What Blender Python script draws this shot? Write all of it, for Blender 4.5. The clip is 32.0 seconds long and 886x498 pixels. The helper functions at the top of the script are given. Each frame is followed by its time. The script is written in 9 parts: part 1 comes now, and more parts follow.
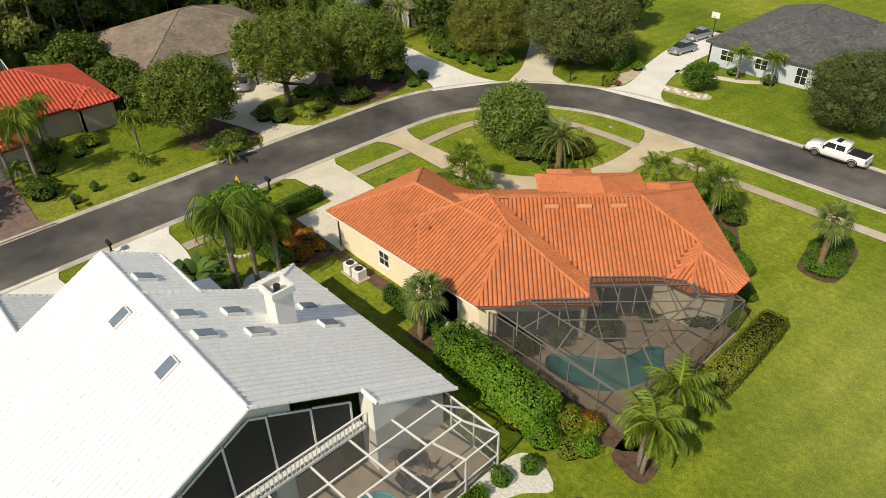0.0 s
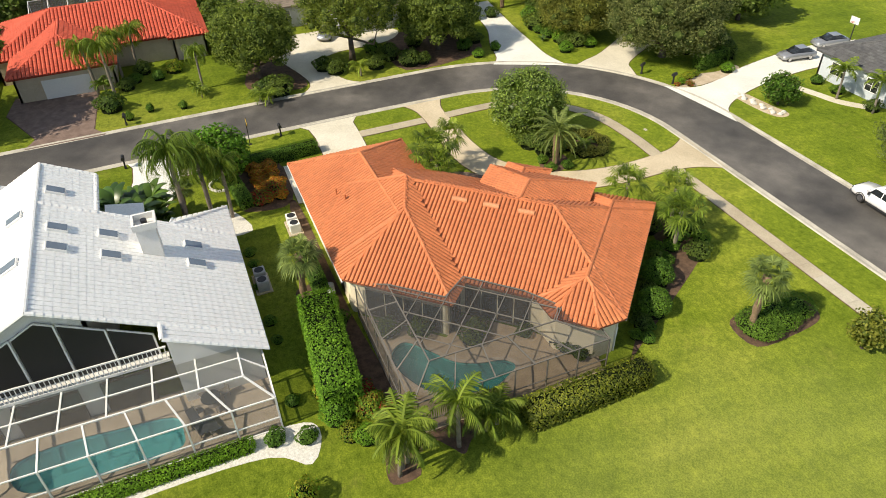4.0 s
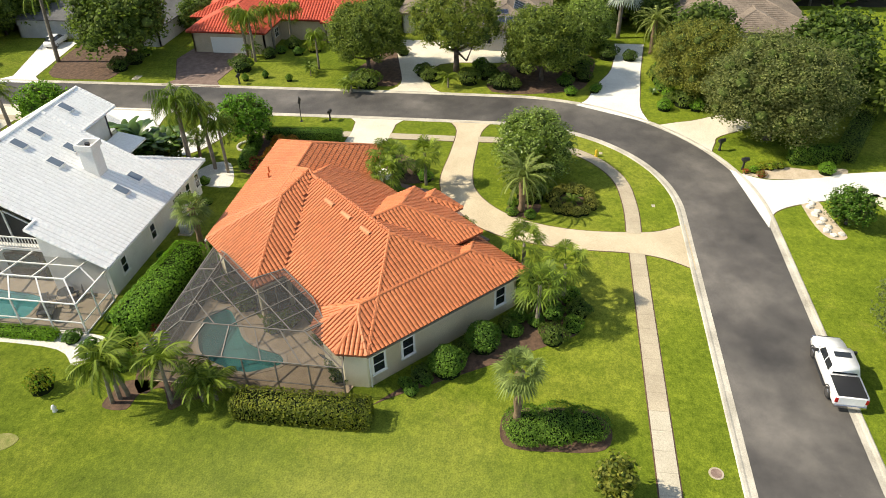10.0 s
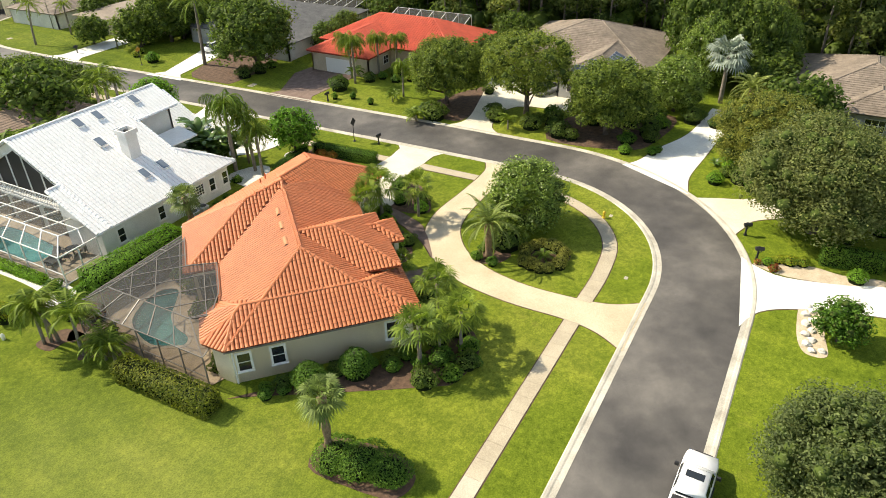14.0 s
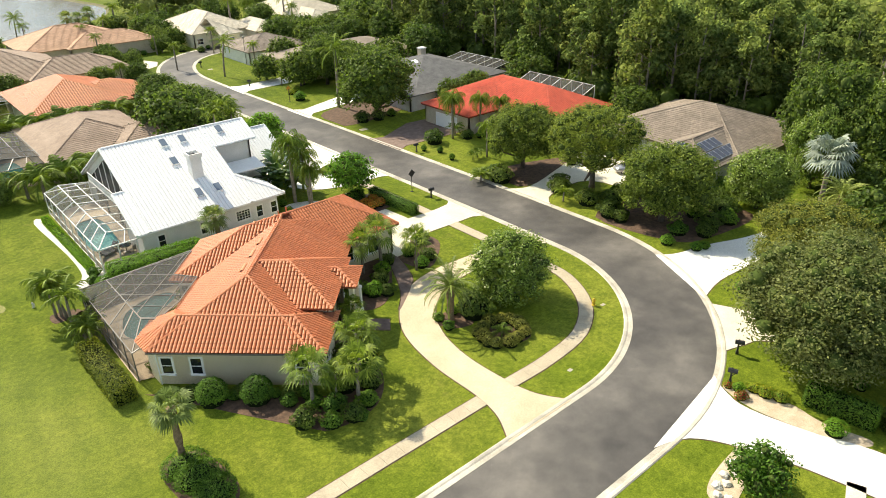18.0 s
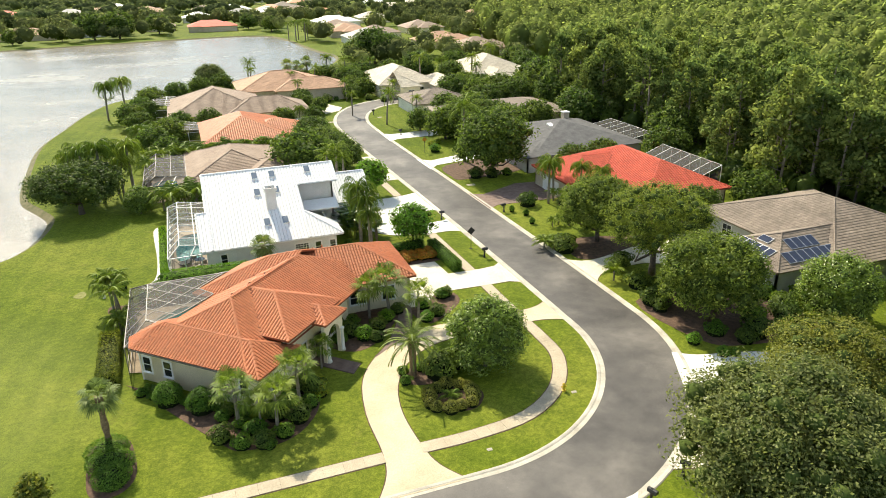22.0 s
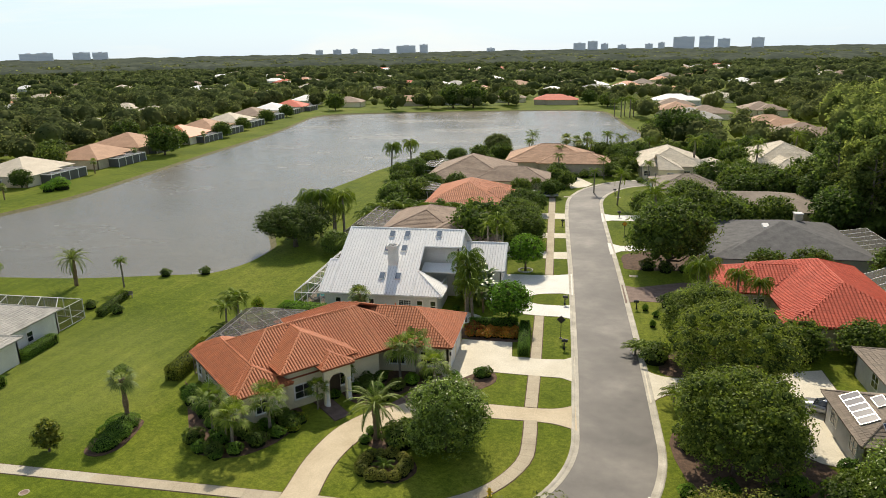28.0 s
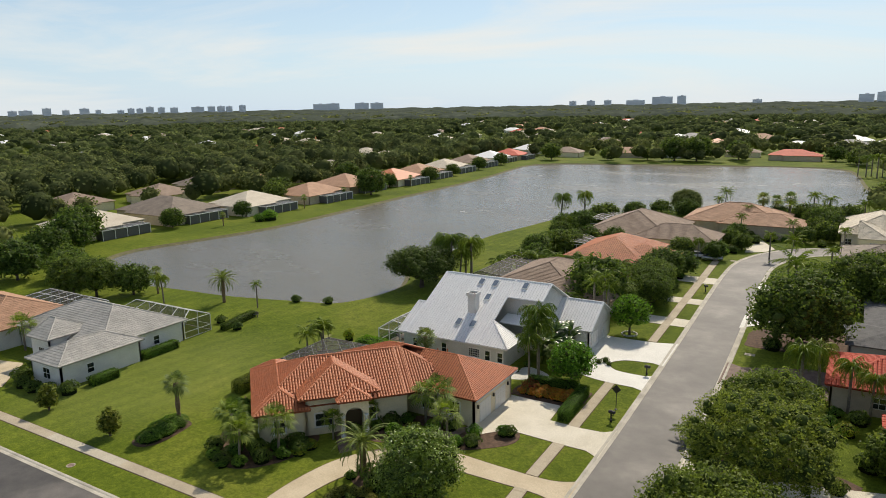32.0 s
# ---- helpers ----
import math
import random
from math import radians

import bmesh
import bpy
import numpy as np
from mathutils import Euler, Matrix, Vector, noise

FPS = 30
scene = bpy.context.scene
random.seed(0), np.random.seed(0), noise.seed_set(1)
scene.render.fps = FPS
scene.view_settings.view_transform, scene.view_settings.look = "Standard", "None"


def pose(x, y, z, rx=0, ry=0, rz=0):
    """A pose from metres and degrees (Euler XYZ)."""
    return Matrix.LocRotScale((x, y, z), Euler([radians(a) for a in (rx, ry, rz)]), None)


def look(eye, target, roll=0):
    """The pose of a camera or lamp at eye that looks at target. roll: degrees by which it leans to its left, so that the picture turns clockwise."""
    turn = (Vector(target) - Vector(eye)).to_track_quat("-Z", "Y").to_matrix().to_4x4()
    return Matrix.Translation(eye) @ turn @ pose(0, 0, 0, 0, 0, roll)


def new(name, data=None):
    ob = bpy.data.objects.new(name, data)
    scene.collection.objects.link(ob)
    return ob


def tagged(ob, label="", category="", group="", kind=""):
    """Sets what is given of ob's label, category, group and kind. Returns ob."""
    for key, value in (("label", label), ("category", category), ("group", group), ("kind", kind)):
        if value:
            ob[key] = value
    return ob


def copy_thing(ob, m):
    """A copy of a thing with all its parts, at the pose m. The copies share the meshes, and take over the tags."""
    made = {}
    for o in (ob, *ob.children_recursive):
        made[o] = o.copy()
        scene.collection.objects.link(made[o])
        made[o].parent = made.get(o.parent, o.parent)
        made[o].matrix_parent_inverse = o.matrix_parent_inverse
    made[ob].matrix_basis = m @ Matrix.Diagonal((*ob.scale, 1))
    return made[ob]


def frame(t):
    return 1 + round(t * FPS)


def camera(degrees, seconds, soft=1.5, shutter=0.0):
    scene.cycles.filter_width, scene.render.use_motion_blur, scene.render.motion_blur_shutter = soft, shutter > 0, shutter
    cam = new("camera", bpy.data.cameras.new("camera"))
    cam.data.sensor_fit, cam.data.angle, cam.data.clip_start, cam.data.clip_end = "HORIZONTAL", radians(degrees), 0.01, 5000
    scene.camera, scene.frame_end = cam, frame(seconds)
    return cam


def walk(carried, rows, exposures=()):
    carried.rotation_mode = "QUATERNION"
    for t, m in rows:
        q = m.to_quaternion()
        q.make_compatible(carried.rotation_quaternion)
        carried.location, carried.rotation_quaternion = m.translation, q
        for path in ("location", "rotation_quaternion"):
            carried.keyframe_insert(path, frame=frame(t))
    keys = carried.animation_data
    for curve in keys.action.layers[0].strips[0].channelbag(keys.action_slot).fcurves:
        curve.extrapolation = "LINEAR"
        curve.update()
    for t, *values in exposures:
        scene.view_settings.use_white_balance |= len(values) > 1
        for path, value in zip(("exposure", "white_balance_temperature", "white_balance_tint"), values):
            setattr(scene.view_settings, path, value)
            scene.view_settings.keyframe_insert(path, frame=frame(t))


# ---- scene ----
# ---- camera ----
cam = camera(64.9, 32.0, 0.9)
PATH = [
    (0, (-1.55, -2.09, 32.24), (16.68, -18.77, 15.23), -1.19),
    (1, (-4.94, -6.50, 32.81), (14.49, -21.17, 15.29), -1.57),
    (2, (-8.01, -11.11, 33.19), (12.48, -23.75, 15.27), -1.84),
    (3, (-10.76, -15.85, 33.46), (10.61, -26.48, 15.29), -1.93),
    (4, (-13.20, -20.65, 33.48), (8.90, -29.31, 15.28), -1.72),
    (5, (-15.33, -25.37, 33.38), (7.56, -32.22, 15.24), -1.45),
    (6, (-16.97, -30.36, 33.18), (6.56, -35.28, 15.23), -1.20),
    (7, (-18.04, -35.67, 33.15), (5.92, -38.50, 15.31), -1.13),
    (8, (-18.42, -41.21, 33.20), (5.77, -41.82, 15.48), -1.17),
    (9, (-18.28, -46.79, 33.26), (5.98, -45.17, 15.68), -1.27),
    (10, (-17.71, -52.29, 33.23), (6.45, -48.43, 15.86), -1.34),
    (11, (-16.86, -57.64, 33.14), (7.04, -51.60, 16.06), -1.40),
    (12, (-15.60, -62.85, 33.06), (7.89, -54.64, 16.30), -1.45),
    (13, (-13.88, -67.91, 33.04), (9.03, -57.55, 16.67), -1.50),
    (14, (-11.58, -72.85, 33.09), (10.56, -60.33, 17.18), -1.52),
    (15, (-8.88, -77.57, 33.21), (12.31, -62.96, 17.80), -1.53),
    (16, (-5.80, -82.01, 33.36), (14.25, -65.39, 18.47), -1.50),
    (17, (-2.38, -86.12, 33.49), (16.36, -67.58, 19.17), -1.40),
    (18, (1.36, -89.84, 33.56), (18.64, -69.52, 19.83), -1.24),
    (19, (5.46, -93.22, 33.59), (21.09, -71.23, 20.46), -1.10),
    (20, (9.94, -96.31, 33.61), (23.70, -72.78, 21.08), -1.05),
    (21, (14.75, -99.06, 33.66), (26.44, -74.16, 21.71), -1.06),
    (22, (19.81, -101.43, 33.76), (29.27, -75.34, 22.34), -1.09),
    (23, (25.05, -103.33, 33.94), (32.15, -76.31, 23.02), -1.10),
    (24, (30.37, -104.73, 34.19), (35.07, -77.00, 23.74), -1.05),
    (25, (35.76, -105.61, 34.39), (38.00, -77.41, 24.42), -1.00),
    (26, (41.18, -106.00, 34.44), (40.91, -77.54, 24.98), -1.01),
    (27, (46.58, -105.88, 34.37), (43.76, -77.38, 25.46), -1.06),
    (28, (51.90, -105.24, 34.24), (46.51, -76.93, 25.91), -1.10),
    (29, (57.09, -104.08, 34.13), (49.16, -76.20, 26.39), -1.10),
    (30, (62.17, -102.42, 34.05), (51.75, -75.21, 26.90), -1.05),
    (31, (67.21, -100.29, 34.00), (54.36, -74.00, 27.40), -1.01),
    (32, (72.34, -97.75, 33.95), (57.17, -72.60, 27.81), -1.00),
]
walk(cam, [(t, look(eye, target, roll)) for t, eye, target, roll in PATH], [(0, -0.13, 7800, 9), (2, 0.07, 7700, 9), (6, 0.34, 7500, 9), (13, 0.64, 7650, 8), (19, 0.80, 7700, 6), (23, 0.78, 7600, 6), (25, 0.55, 7500, 7), (28, 0.04, 7600, 10), (32, -0.22, 7350, 11)])

# ---- world, sun ----
SUN_EL = 43.0
world = bpy.data.worlds.new("World")
scene.world = world
world.use_nodes = True
wn = world.node_tree.nodes
sky = wn.new("ShaderNodeTexSky")
sky.sky_type = "NISHITA"
sky.sun_disc = False
sky.sun_elevation = radians(SUN_EL)
sky.sun_rotation = radians(-7.6)
sky.air_density = 0.9
sky.dust_density = 0.15
sky.ozone_density = 1.2
wn["Background"].inputs["Strength"].default_value = 0.13
wl = world.node_tree.links
# thin streaks of high cloud over the blue
w_co, w_map, w_noise, w_ramp, w_mix = (wn.new(k) for k in ("ShaderNodeTexCoord", "ShaderNodeMapping", "ShaderNodeTexNoise", "ShaderNodeValToRGB", "ShaderNodeMix"))
w_map.inputs["Scale"].default_value = (1.0, 1.3, 7.0)
w_noise.inputs["Scale"].default_value = 1.6
w_noise.inputs["Detail"].default_value = 7.0
w_noise.inputs["Roughness"].default_value = 0.6
w_noise.inputs["Distortion"].default_value = 0.6
w_ramp.color_ramp.elements[0].position, w_ramp.color_ramp.elements[1].position = 0.47, 0.76
w_mix.data_type = "RGBA"
w_mix.inputs["B"].default_value = (7.2, 7.7, 8.1, 1)
wl.new(w_co.outputs["Generated"], w_map.inputs[0])
wl.new(w_map.outputs[0], w_noise.inputs["Vector"])
wl.new(w_noise.outputs["Fac"], w_ramp.inputs[0])
wl.new(w_ramp.outputs[0], w_mix.inputs["Factor"])
# pale blue-white haze low over the horizon
w_sep, w_low, w_haze = (wn.new(k) for k in ("ShaderNodeSeparateXYZ", "ShaderNodeValToRGB", "ShaderNodeMix"))
w_low.color_ramp.elements[0].position, w_low.color_ramp.elements[1].position = 0.0, 0.30
w_low.color_ramp.elements[0].color, w_low.color_ramp.elements[1].color = (0.82, 0.82, 0.82, 1), (0, 0, 0, 1)
w_haze.data_type = "RGBA"
w_haze.inputs["B"].default_value = (4.3, 6.3, 8.8, 1)
wl.new(w_co.outputs["Generated"], w_sep.inputs[0])
wl.new(w_sep.outputs["Z"], w_low.inputs[0])
wl.new(w_low.outputs[0], w_haze.inputs["Factor"])
wl.new(sky.outputs[0], w_haze.inputs["A"])
wl.new(w_haze.outputs["Result"], w_mix.inputs["A"])
wl.new(w_mix.outputs["Result"], wn["Background"].inputs["Color"])
sun_data = bpy.data.lights.new("sun", "SUN")
sun_data.energy = 4.6
sun_data.angle = radians(0.53)
sun_data.color = (1.0, 0.95, 0.86)
sun = new("sun", sun_data)
sun.matrix_world = look((-13.3, 100, 100.9 * math.tan(radians(SUN_EL))), (0, 0, 0))

# ---- materials ----


def nodes_of(name):
    m = bpy.data.materials.new(name)
    m.use_nodes = True
    nt = m.node_tree
    return m, nt, nt.nodes["Principled BSDF"]


def ramp(nt, fac, stops):
    r = nt.nodes.new("ShaderNodeValToRGB")
    el = r.color_ramp.elements
    while len(el) < len(stops):
        el.new(0.5)
    for e, (p, c) in zip(el, stops):
        e.position, e.color = p, (*c, 1)
    nt.links.new(fac, r.inputs[0])
    return r.outputs[0]


def noise_at(nt, scale, detail=4.0, rough=0.6, space="Object", stretch=(1, 1, 1), turn=0.0):
    co = nt.nodes.new("ShaderNodeTexCoord")
    mp = nt.nodes.new("ShaderNodeMapping")
    mp.inputs["Scale"].default_value = stretch
    mp.inputs["Rotation"].default_value = (0, 0, turn)
    nt.links.new(co.outputs[space], mp.inputs[0])
    n = nt.nodes.new("ShaderNodeTexNoise")
    n.inputs["Scale"].default_value = scale
    n.inputs["Detail"].default_value = detail
    n.inputs["Roughness"].default_value = rough
    nt.links.new(mp.outputs[0], n.inputs["Vector"])
    return n.outputs["Fac"]


def mix(nt, a, b, fac, mode="MIX"):
    x = nt.nodes.new("ShaderNodeMix")
    x.data_type, x.blend_type = "RGBA", mode
    for sock, v in ((x.inputs["A"], a), (x.inputs["B"], b), (x.inputs["Factor"], fac)):
        if isinstance(v, bpy.types.NodeSocket):
            nt.links.new(v, sock)
        else:
            sock.default_value = v if isinstance(v, float) else (*v, 1)
    return x.outputs["Result"]


def bump(nt, bsdf, height, strength, dist=0.02):
    b = nt.nodes.new("ShaderNodeBump")
    b.inputs["Strength"].default_value, b.inputs["Distance"].default_value = strength, dist
    nt.links.new(height, b.inputs["Height"])
    nt.links.new(b.outputs[0], bsdf.inputs["Normal"])


def surface(name, dark, light, scale=1.0, fine=20.0, rough=0.8, relief=0.3, metal=0.0, vary=0.0, spec=0.5, island=False, grain_mix=0.55):
    """Two-scale mottled surface; vary: brightness differs from piece to piece."""
    m, nt, b = nodes_of(name)
    col = ramp(nt, noise_at(nt, scale), [(0.3, dark), (0.7, light)])
    grain = noise_at(nt, fine, 3.0)
    col = mix(nt, col, ramp(nt, grain, [(0.3, (0.55, 0.55, 0.55)), (0.7, (1.25, 1.25, 1.25))]), grain_mix, "MULTIPLY")
    if vary:
        if island:
            src = nt.nodes.new("ShaderNodeNewGeometry").outputs["Random Per Island"]
        else:
            src = nt.nodes.new("ShaderNodeObjectInfo").outputs["Random"]
        lo, hi = 1 - vary, 1 + vary
        col = mix(nt, col, ramp(nt, src, [(0, (lo, lo, lo)), (1, (hi, hi, hi))]), 1.0, "MULTIPLY")
    nt.links.new(col, b.inputs["Base Color"])
    b.inputs["Roughness"].default_value = rough
    b.inputs["Metallic"].default_value = metal
    b.inputs["Specular IOR Level"].default_value = spec
    if relief:
        bump(nt, b, grain, relief)
    return m


def foliage(name, dark, light, trans=0.42, rough=0.6, spec=0.25, patch_scale=0.8, patch_mix=0.8, deep=0.7):
    """Leaves: each leaf its own green, light partly shining through."""
    m, nt, b = nodes_of(name)
    rnd = nt.nodes.new("ShaderNodeNewGeometry").outputs["Random Per Island"]
    col = ramp(nt, rnd, [(0.0, dark), (0.75, light), (1.0, tuple(min(1, c * 1.35) for c in light))])
    obj = nt.nodes.new("ShaderNodeObjectInfo").outputs["Random"]
    col = mix(nt, col, ramp(nt, obj, [(0, (0.75, 0.82, 0.8)), (1, (1.25, 1.15, 1.0))]), 1.0, "MULTIPLY")
    patch = noise_at(nt, patch_scale, 2.0)
    col = mix(nt, col, ramp(nt, patch, [(0.3, (deep, deep * 1.07, deep)), (0.7, (1.9 - deep, 1.84 - deep, 1.7 - deep))]), patch_mix, "MULTIPLY")
    nt.links.new(col, b.inputs["Base Color"])
    b.inputs["Roughness"].default_value = rough
    b.inputs["Specular IOR Level"].default_value = spec
    t = nt.nodes.new("ShaderNodeBsdfTranslucent")
    nt.links.new(mix(nt, col, (0.9, 1.0, 0.3), 0.35, "MULTIPLY"), t.inputs["Color"])
    s = nt.nodes.new("ShaderNodeMixShader")
    s.inputs[0].default_value = trans
    nt.links.new(b.outputs[0], s.inputs[1])
    nt.links.new(t.outputs[0], s.inputs[2])
    nt.links.new(s.outputs[0], nt.nodes["Material Output"].inputs[0])
    return m


def plain(name, color, rough=0.5, metal=0.0, spec=0.5):
    m, nt, b = nodes_of(name)
    n = noise_at(nt, 6.0)
    c = mix(nt, tuple(v * 0.88 for v in color), tuple(min(1, v * 1.08) for v in color), n)
    nt.links.new(c, b.inputs["Base Color"])
    b.inputs["Roughness"].default_value, b.inputs["Metallic"].default_value = rough, metal
    b.inputs["Specular IOR Level"].default_value = spec
    return m


def glassy(name, color, rough=0.08):
    m, nt, b = nodes_of(name)
    n = noise_at(nt, 1.5)
    nt.links.new(mix(nt, tuple(v * 0.6 for v in color), color, n), b.inputs["Base Color"])
    b.inputs["Roughness"].default_value = rough
    b.inputs["Specular IOR Level"].default_value = 0.8
    return m


def screen_mesh(name, color, cover):
    """Insect screen: fine mesh that hides a share of what lies behind it."""
    m, nt, b = nodes_of(name)
    b.inputs["Base Color"].default_value = (*color, 1)
    b.inputs["Roughness"].default_value = 0.7
    t = nt.nodes.new("ShaderNodeBsdfTransparent")
    s = nt.nodes.new("ShaderNodeMixShader")
    s.inputs[0].default_value = cover
    nt.links.new(t.outputs[0], s.inputs[1])
    nt.links.new(b.outputs[0], s.inputs[2])
    nt.links.new(s.outputs[0], nt.nodes["Material Output"].inputs[0])
    return m


def lawn_material():
    m, nt, b = nodes_of("lawn_grass")
    big = ramp(nt, noise_at(nt, 0.045, 5.0, 0.65), [(0.32, (0.097, 0.146, 0.014)), (0.5, (0.150, 0.201, 0.021)), (0.68, (0.222, 0.252, 0.038))])
    mid = ramp(nt, noise_at(nt, 0.6, 5.0, 0.7), [(0.3, (0.68, 0.74, 0.7)), (0.7, (1.25, 1.2, 1.2))])
    col = mix(nt, big, mid, 0.8, "MULTIPLY")
    fine = noise_at(nt, 9.0, 4.0, 0.7)
    col = mix(nt, col, ramp(nt, fine, [(0.3, (0.5, 0.55, 0.5)), (0.7, (1.5, 1.42, 1.4))]), 0.8, "MULTIPLY")
    tuft = noise_at(nt, 2.4, 3.0, 0.65)
    col = mix(nt, col, ramp(nt, tuft, [(0.34, (0.74, 0.78, 0.74)), (0.66, (1.26, 1.22, 1.24))]), 0.8, "MULTIPLY")
    # straw-coloured dry patches
    dry = ramp(nt, noise_at(nt, 0.22, 6.0, 0.75), [(0.58, (0, 0, 0)), (0.8, (0.5, 0.5, 0.5))])
    col = mix(nt, col, (0.30, 0.26, 0.07), dry)
    # paler disc paints the open lawn's sunlit brightness, soft and patchy at its rim
    open_co = nt.nodes.new("ShaderNodeTexCoord")
    open_mp = nt.nodes.new("ShaderNodeMapping")
    open_mp.inputs["Scale"].default_value = (1 / 18, 1 / 22, 0)
    open_mp.inputs["Location"].default_value = (4 / 18, 44 / 22, 0)
    nt.links.new(open_co.outputs["Object"], open_mp.inputs[0])
    disc = nt.nodes.new("ShaderNodeTexGradient")
    disc.gradient_type = "SPHERICAL"
    nt.links.new(open_mp.outputs[0], disc.inputs[0])
    # worn is the mask of this painted brightness
    worn = ramp(nt, disc.outputs["Fac"], [(0.02, (0, 0, 0)), (0.5, (0.32, 0.32, 0.32))])
    worn = mix(nt, worn, ramp(nt, noise_at(nt, 0.35, 5.0, 0.7), [(0.25, (0.6, 0.6, 0.6)), (0.6, (1, 1, 1))]), 1.0, "MULTIPLY")
    straw = ramp(nt, fine, [(0.3, (0.20, 0.235, 0.062)), (0.7, (0.40, 0.42, 0.13))])
    col = mix(nt, col, straw, worn)
    # mowing swaths, faint
    co = nt.nodes.new("ShaderNodeTexCoord")
    mp = nt.nodes.new("ShaderNodeMapping")
    mp.inputs["Rotation"].default_value = (0, 0, radians(8))
    nt.links.new(co.outputs["Object"], mp.inputs[0])
    w = nt.nodes.new("ShaderNodeTexWave")
    w.inputs["Scale"].default_value = 0.13
    w.inputs["Distortion"].default_value = 2.5
    w.inputs["Detail"].default_value = 2.0
    nt.links.new(mp.outputs[0], w.inputs["Vector"])
    col = mix(nt, col, ramp(nt, w.outputs["Fac"], [(0.2, (0.94, 0.95, 0.94)), (0.8, (1.05, 1.04, 1.03))]), 0.9, "MULTIPLY")
    nt.links.new(col, b.inputs["Base Color"])
    b.inputs["Roughness"].default_value = 0.85
    b.inputs["Diffuse Roughness"].default_value = 0.4
    b.inputs["Specular IOR Level"].default_value = 0.07
    bump(nt, b, fine, 0.9, 0.06)
    return m


def water_material(name, deep, wave, scale):
    m, nt, b = nodes_of(name)
    n = noise_at(nt, 0.03, 3.0)
    nt.links.new(mix(nt, deep, tuple(v * 1.4 for v in deep), n), b.inputs["Base Color"])
    # calm and ruffled stretches
    ruffle = ramp(nt, noise_at(nt, 0.022, 4.0, 0.6, stretch=(1, 1.8, 1)), [(0.35, (0.19, 0.19, 0.19)), (0.65, (0.29, 0.29, 0.29))])
    nt.links.new(ruffle, b.inputs["Roughness"])
    b.inputs["IOR"].default_value = 1.33
    b.inputs["Specular IOR Level"].default_value = 0.5
    h = noise_at(nt, scale, 7.0, 0.76, stretch=(1, 1.6, 1))
    bump(nt, b, h, wave, 0.13)
    return m


def asphalt_material():
    m, nt, b = nodes_of("asphalt")
    col = ramp(nt, noise_at(nt, 0.13, 3.0, 0.55), [(0.34, (0.062, 0.058, 0.055)), (0.5, (0.098, 0.091, 0.084)), (0.68, (0.165, 0.152, 0.137))])
    # wheel-worn streaks and darker damp-looking blotches
    blotch = noise_at(nt, 0.55, 5.0, 0.62)
    col = mix(nt, col, ramp(nt, blotch, [(0.3, (0.74, 0.74, 0.75)), (0.52, (1.0, 1.0, 1.0)), (0.74, (1.3, 1.29, 1.26))]), 0.9, "MULTIPLY")
    fine = noise_at(nt, 40.0, 2.0)
    col = mix(nt, col, ramp(nt, fine, [(0.3, (0.75, 0.75, 0.75)), (0.7, (1.25, 1.25, 1.25))]), 0.6, "MULTIPLY")
    # pale scuffs and drips
    spots = ramp(nt, noise_at(nt, 1.3, 3.0, 0.8), [(0.71, (0, 0, 0)), (0.80, (1, 1, 1))])
    nt.links.new(mix(nt, col, (0.26, 0.25, 0.235), spots), b.inputs["Base Color"])
    b.inputs["Roughness"].default_value = 0.6
    b.inputs["Specular IOR Level"].default_value = 0.34
    bump(nt, b, fine, 0.25)
    return m


M_LAWN = lawn_material()
M_ASPHALT = asphalt_material()
M_KERB = surface("kerb_concrete", (0.36, 0.33, 0.27), (0.62, 0.58, 0.49), 0.5, 14.0, 0.85)
M_WALK = surface("pavement_concrete", (0.38, 0.32, 0.23), (0.52, 0.45, 0.33), 0.35, 14.0, 0.85, vary=0.03)
M_WALK_NEW = surface("new_concrete", (0.48, 0.43, 0.33), (0.58, 0.53, 0.42), 0.5, 14.0, 0.85)
M_DRIVE = surface("buff_drive", (0.50, 0.41, 0.275), (0.64, 0.54, 0.385), 0.3, 14.0, 0.85)
M_DRIVE_PALE = surface("pale_drive", (0.62, 0.57, 0.45), (0.75, 0.70, 0.58), 0.3, 14.0, 0.85)
M_DRIVE_WHITE = surface("white_drive", (0.70, 0.69, 0.63), (0.84, 0.83, 0.77), 0.3, 14.0, 0.8)
M_PAVER = surface("red_paver", (0.16, 0.105, 0.085), (0.30, 0.21, 0.17), 1.2, 14.0, 0.85, vary=0.25)
M_SOIL = surface("mulch", (0.06, 0.035, 0.022), (0.16, 0.095, 0.06), 2.0, 20.0, 0.95, 0.8)
M_SAND = surface("sandy_bed", (0.45, 0.36, 0.25), (0.62, 0.52, 0.39), 1.0, 16.0, 0.95, 0.5)
M_PEBBLE = surface("white_pebble", (0.55, 0.53, 0.47), (0.8, 0.78, 0.72), 6.0, 25.0, 0.9, 0.9)
M_TILE = surface("clay_tile", (0.52, 0.158, 0.060), (0.60, 0.194, 0.076), 0.3, 9.0, 0.6, 0.1, vary=0.10, island=True, grain_mix=0.2)
M_TILE_ONE = surface("clay_tile_single", (0.52, 0.158, 0.060), (0.60, 0.194, 0.076), 0.3, 9.0, 0.6, 0.1, vary=0.10, grain_mix=0.2)
M_VENT = surface("vent_clay", (0.55, 0.215, 0.098), (0.64, 0.275, 0.135), 0.8, 9.0, 0.7, 0.1)
M_TILE_RED = surface("red_tile", (0.54, 0.085, 0.045), (0.66, 0.115, 0.062), 0.4, 9.0, 0.75, 0.1, vary=0.10, island=True, grain_mix=0.2)
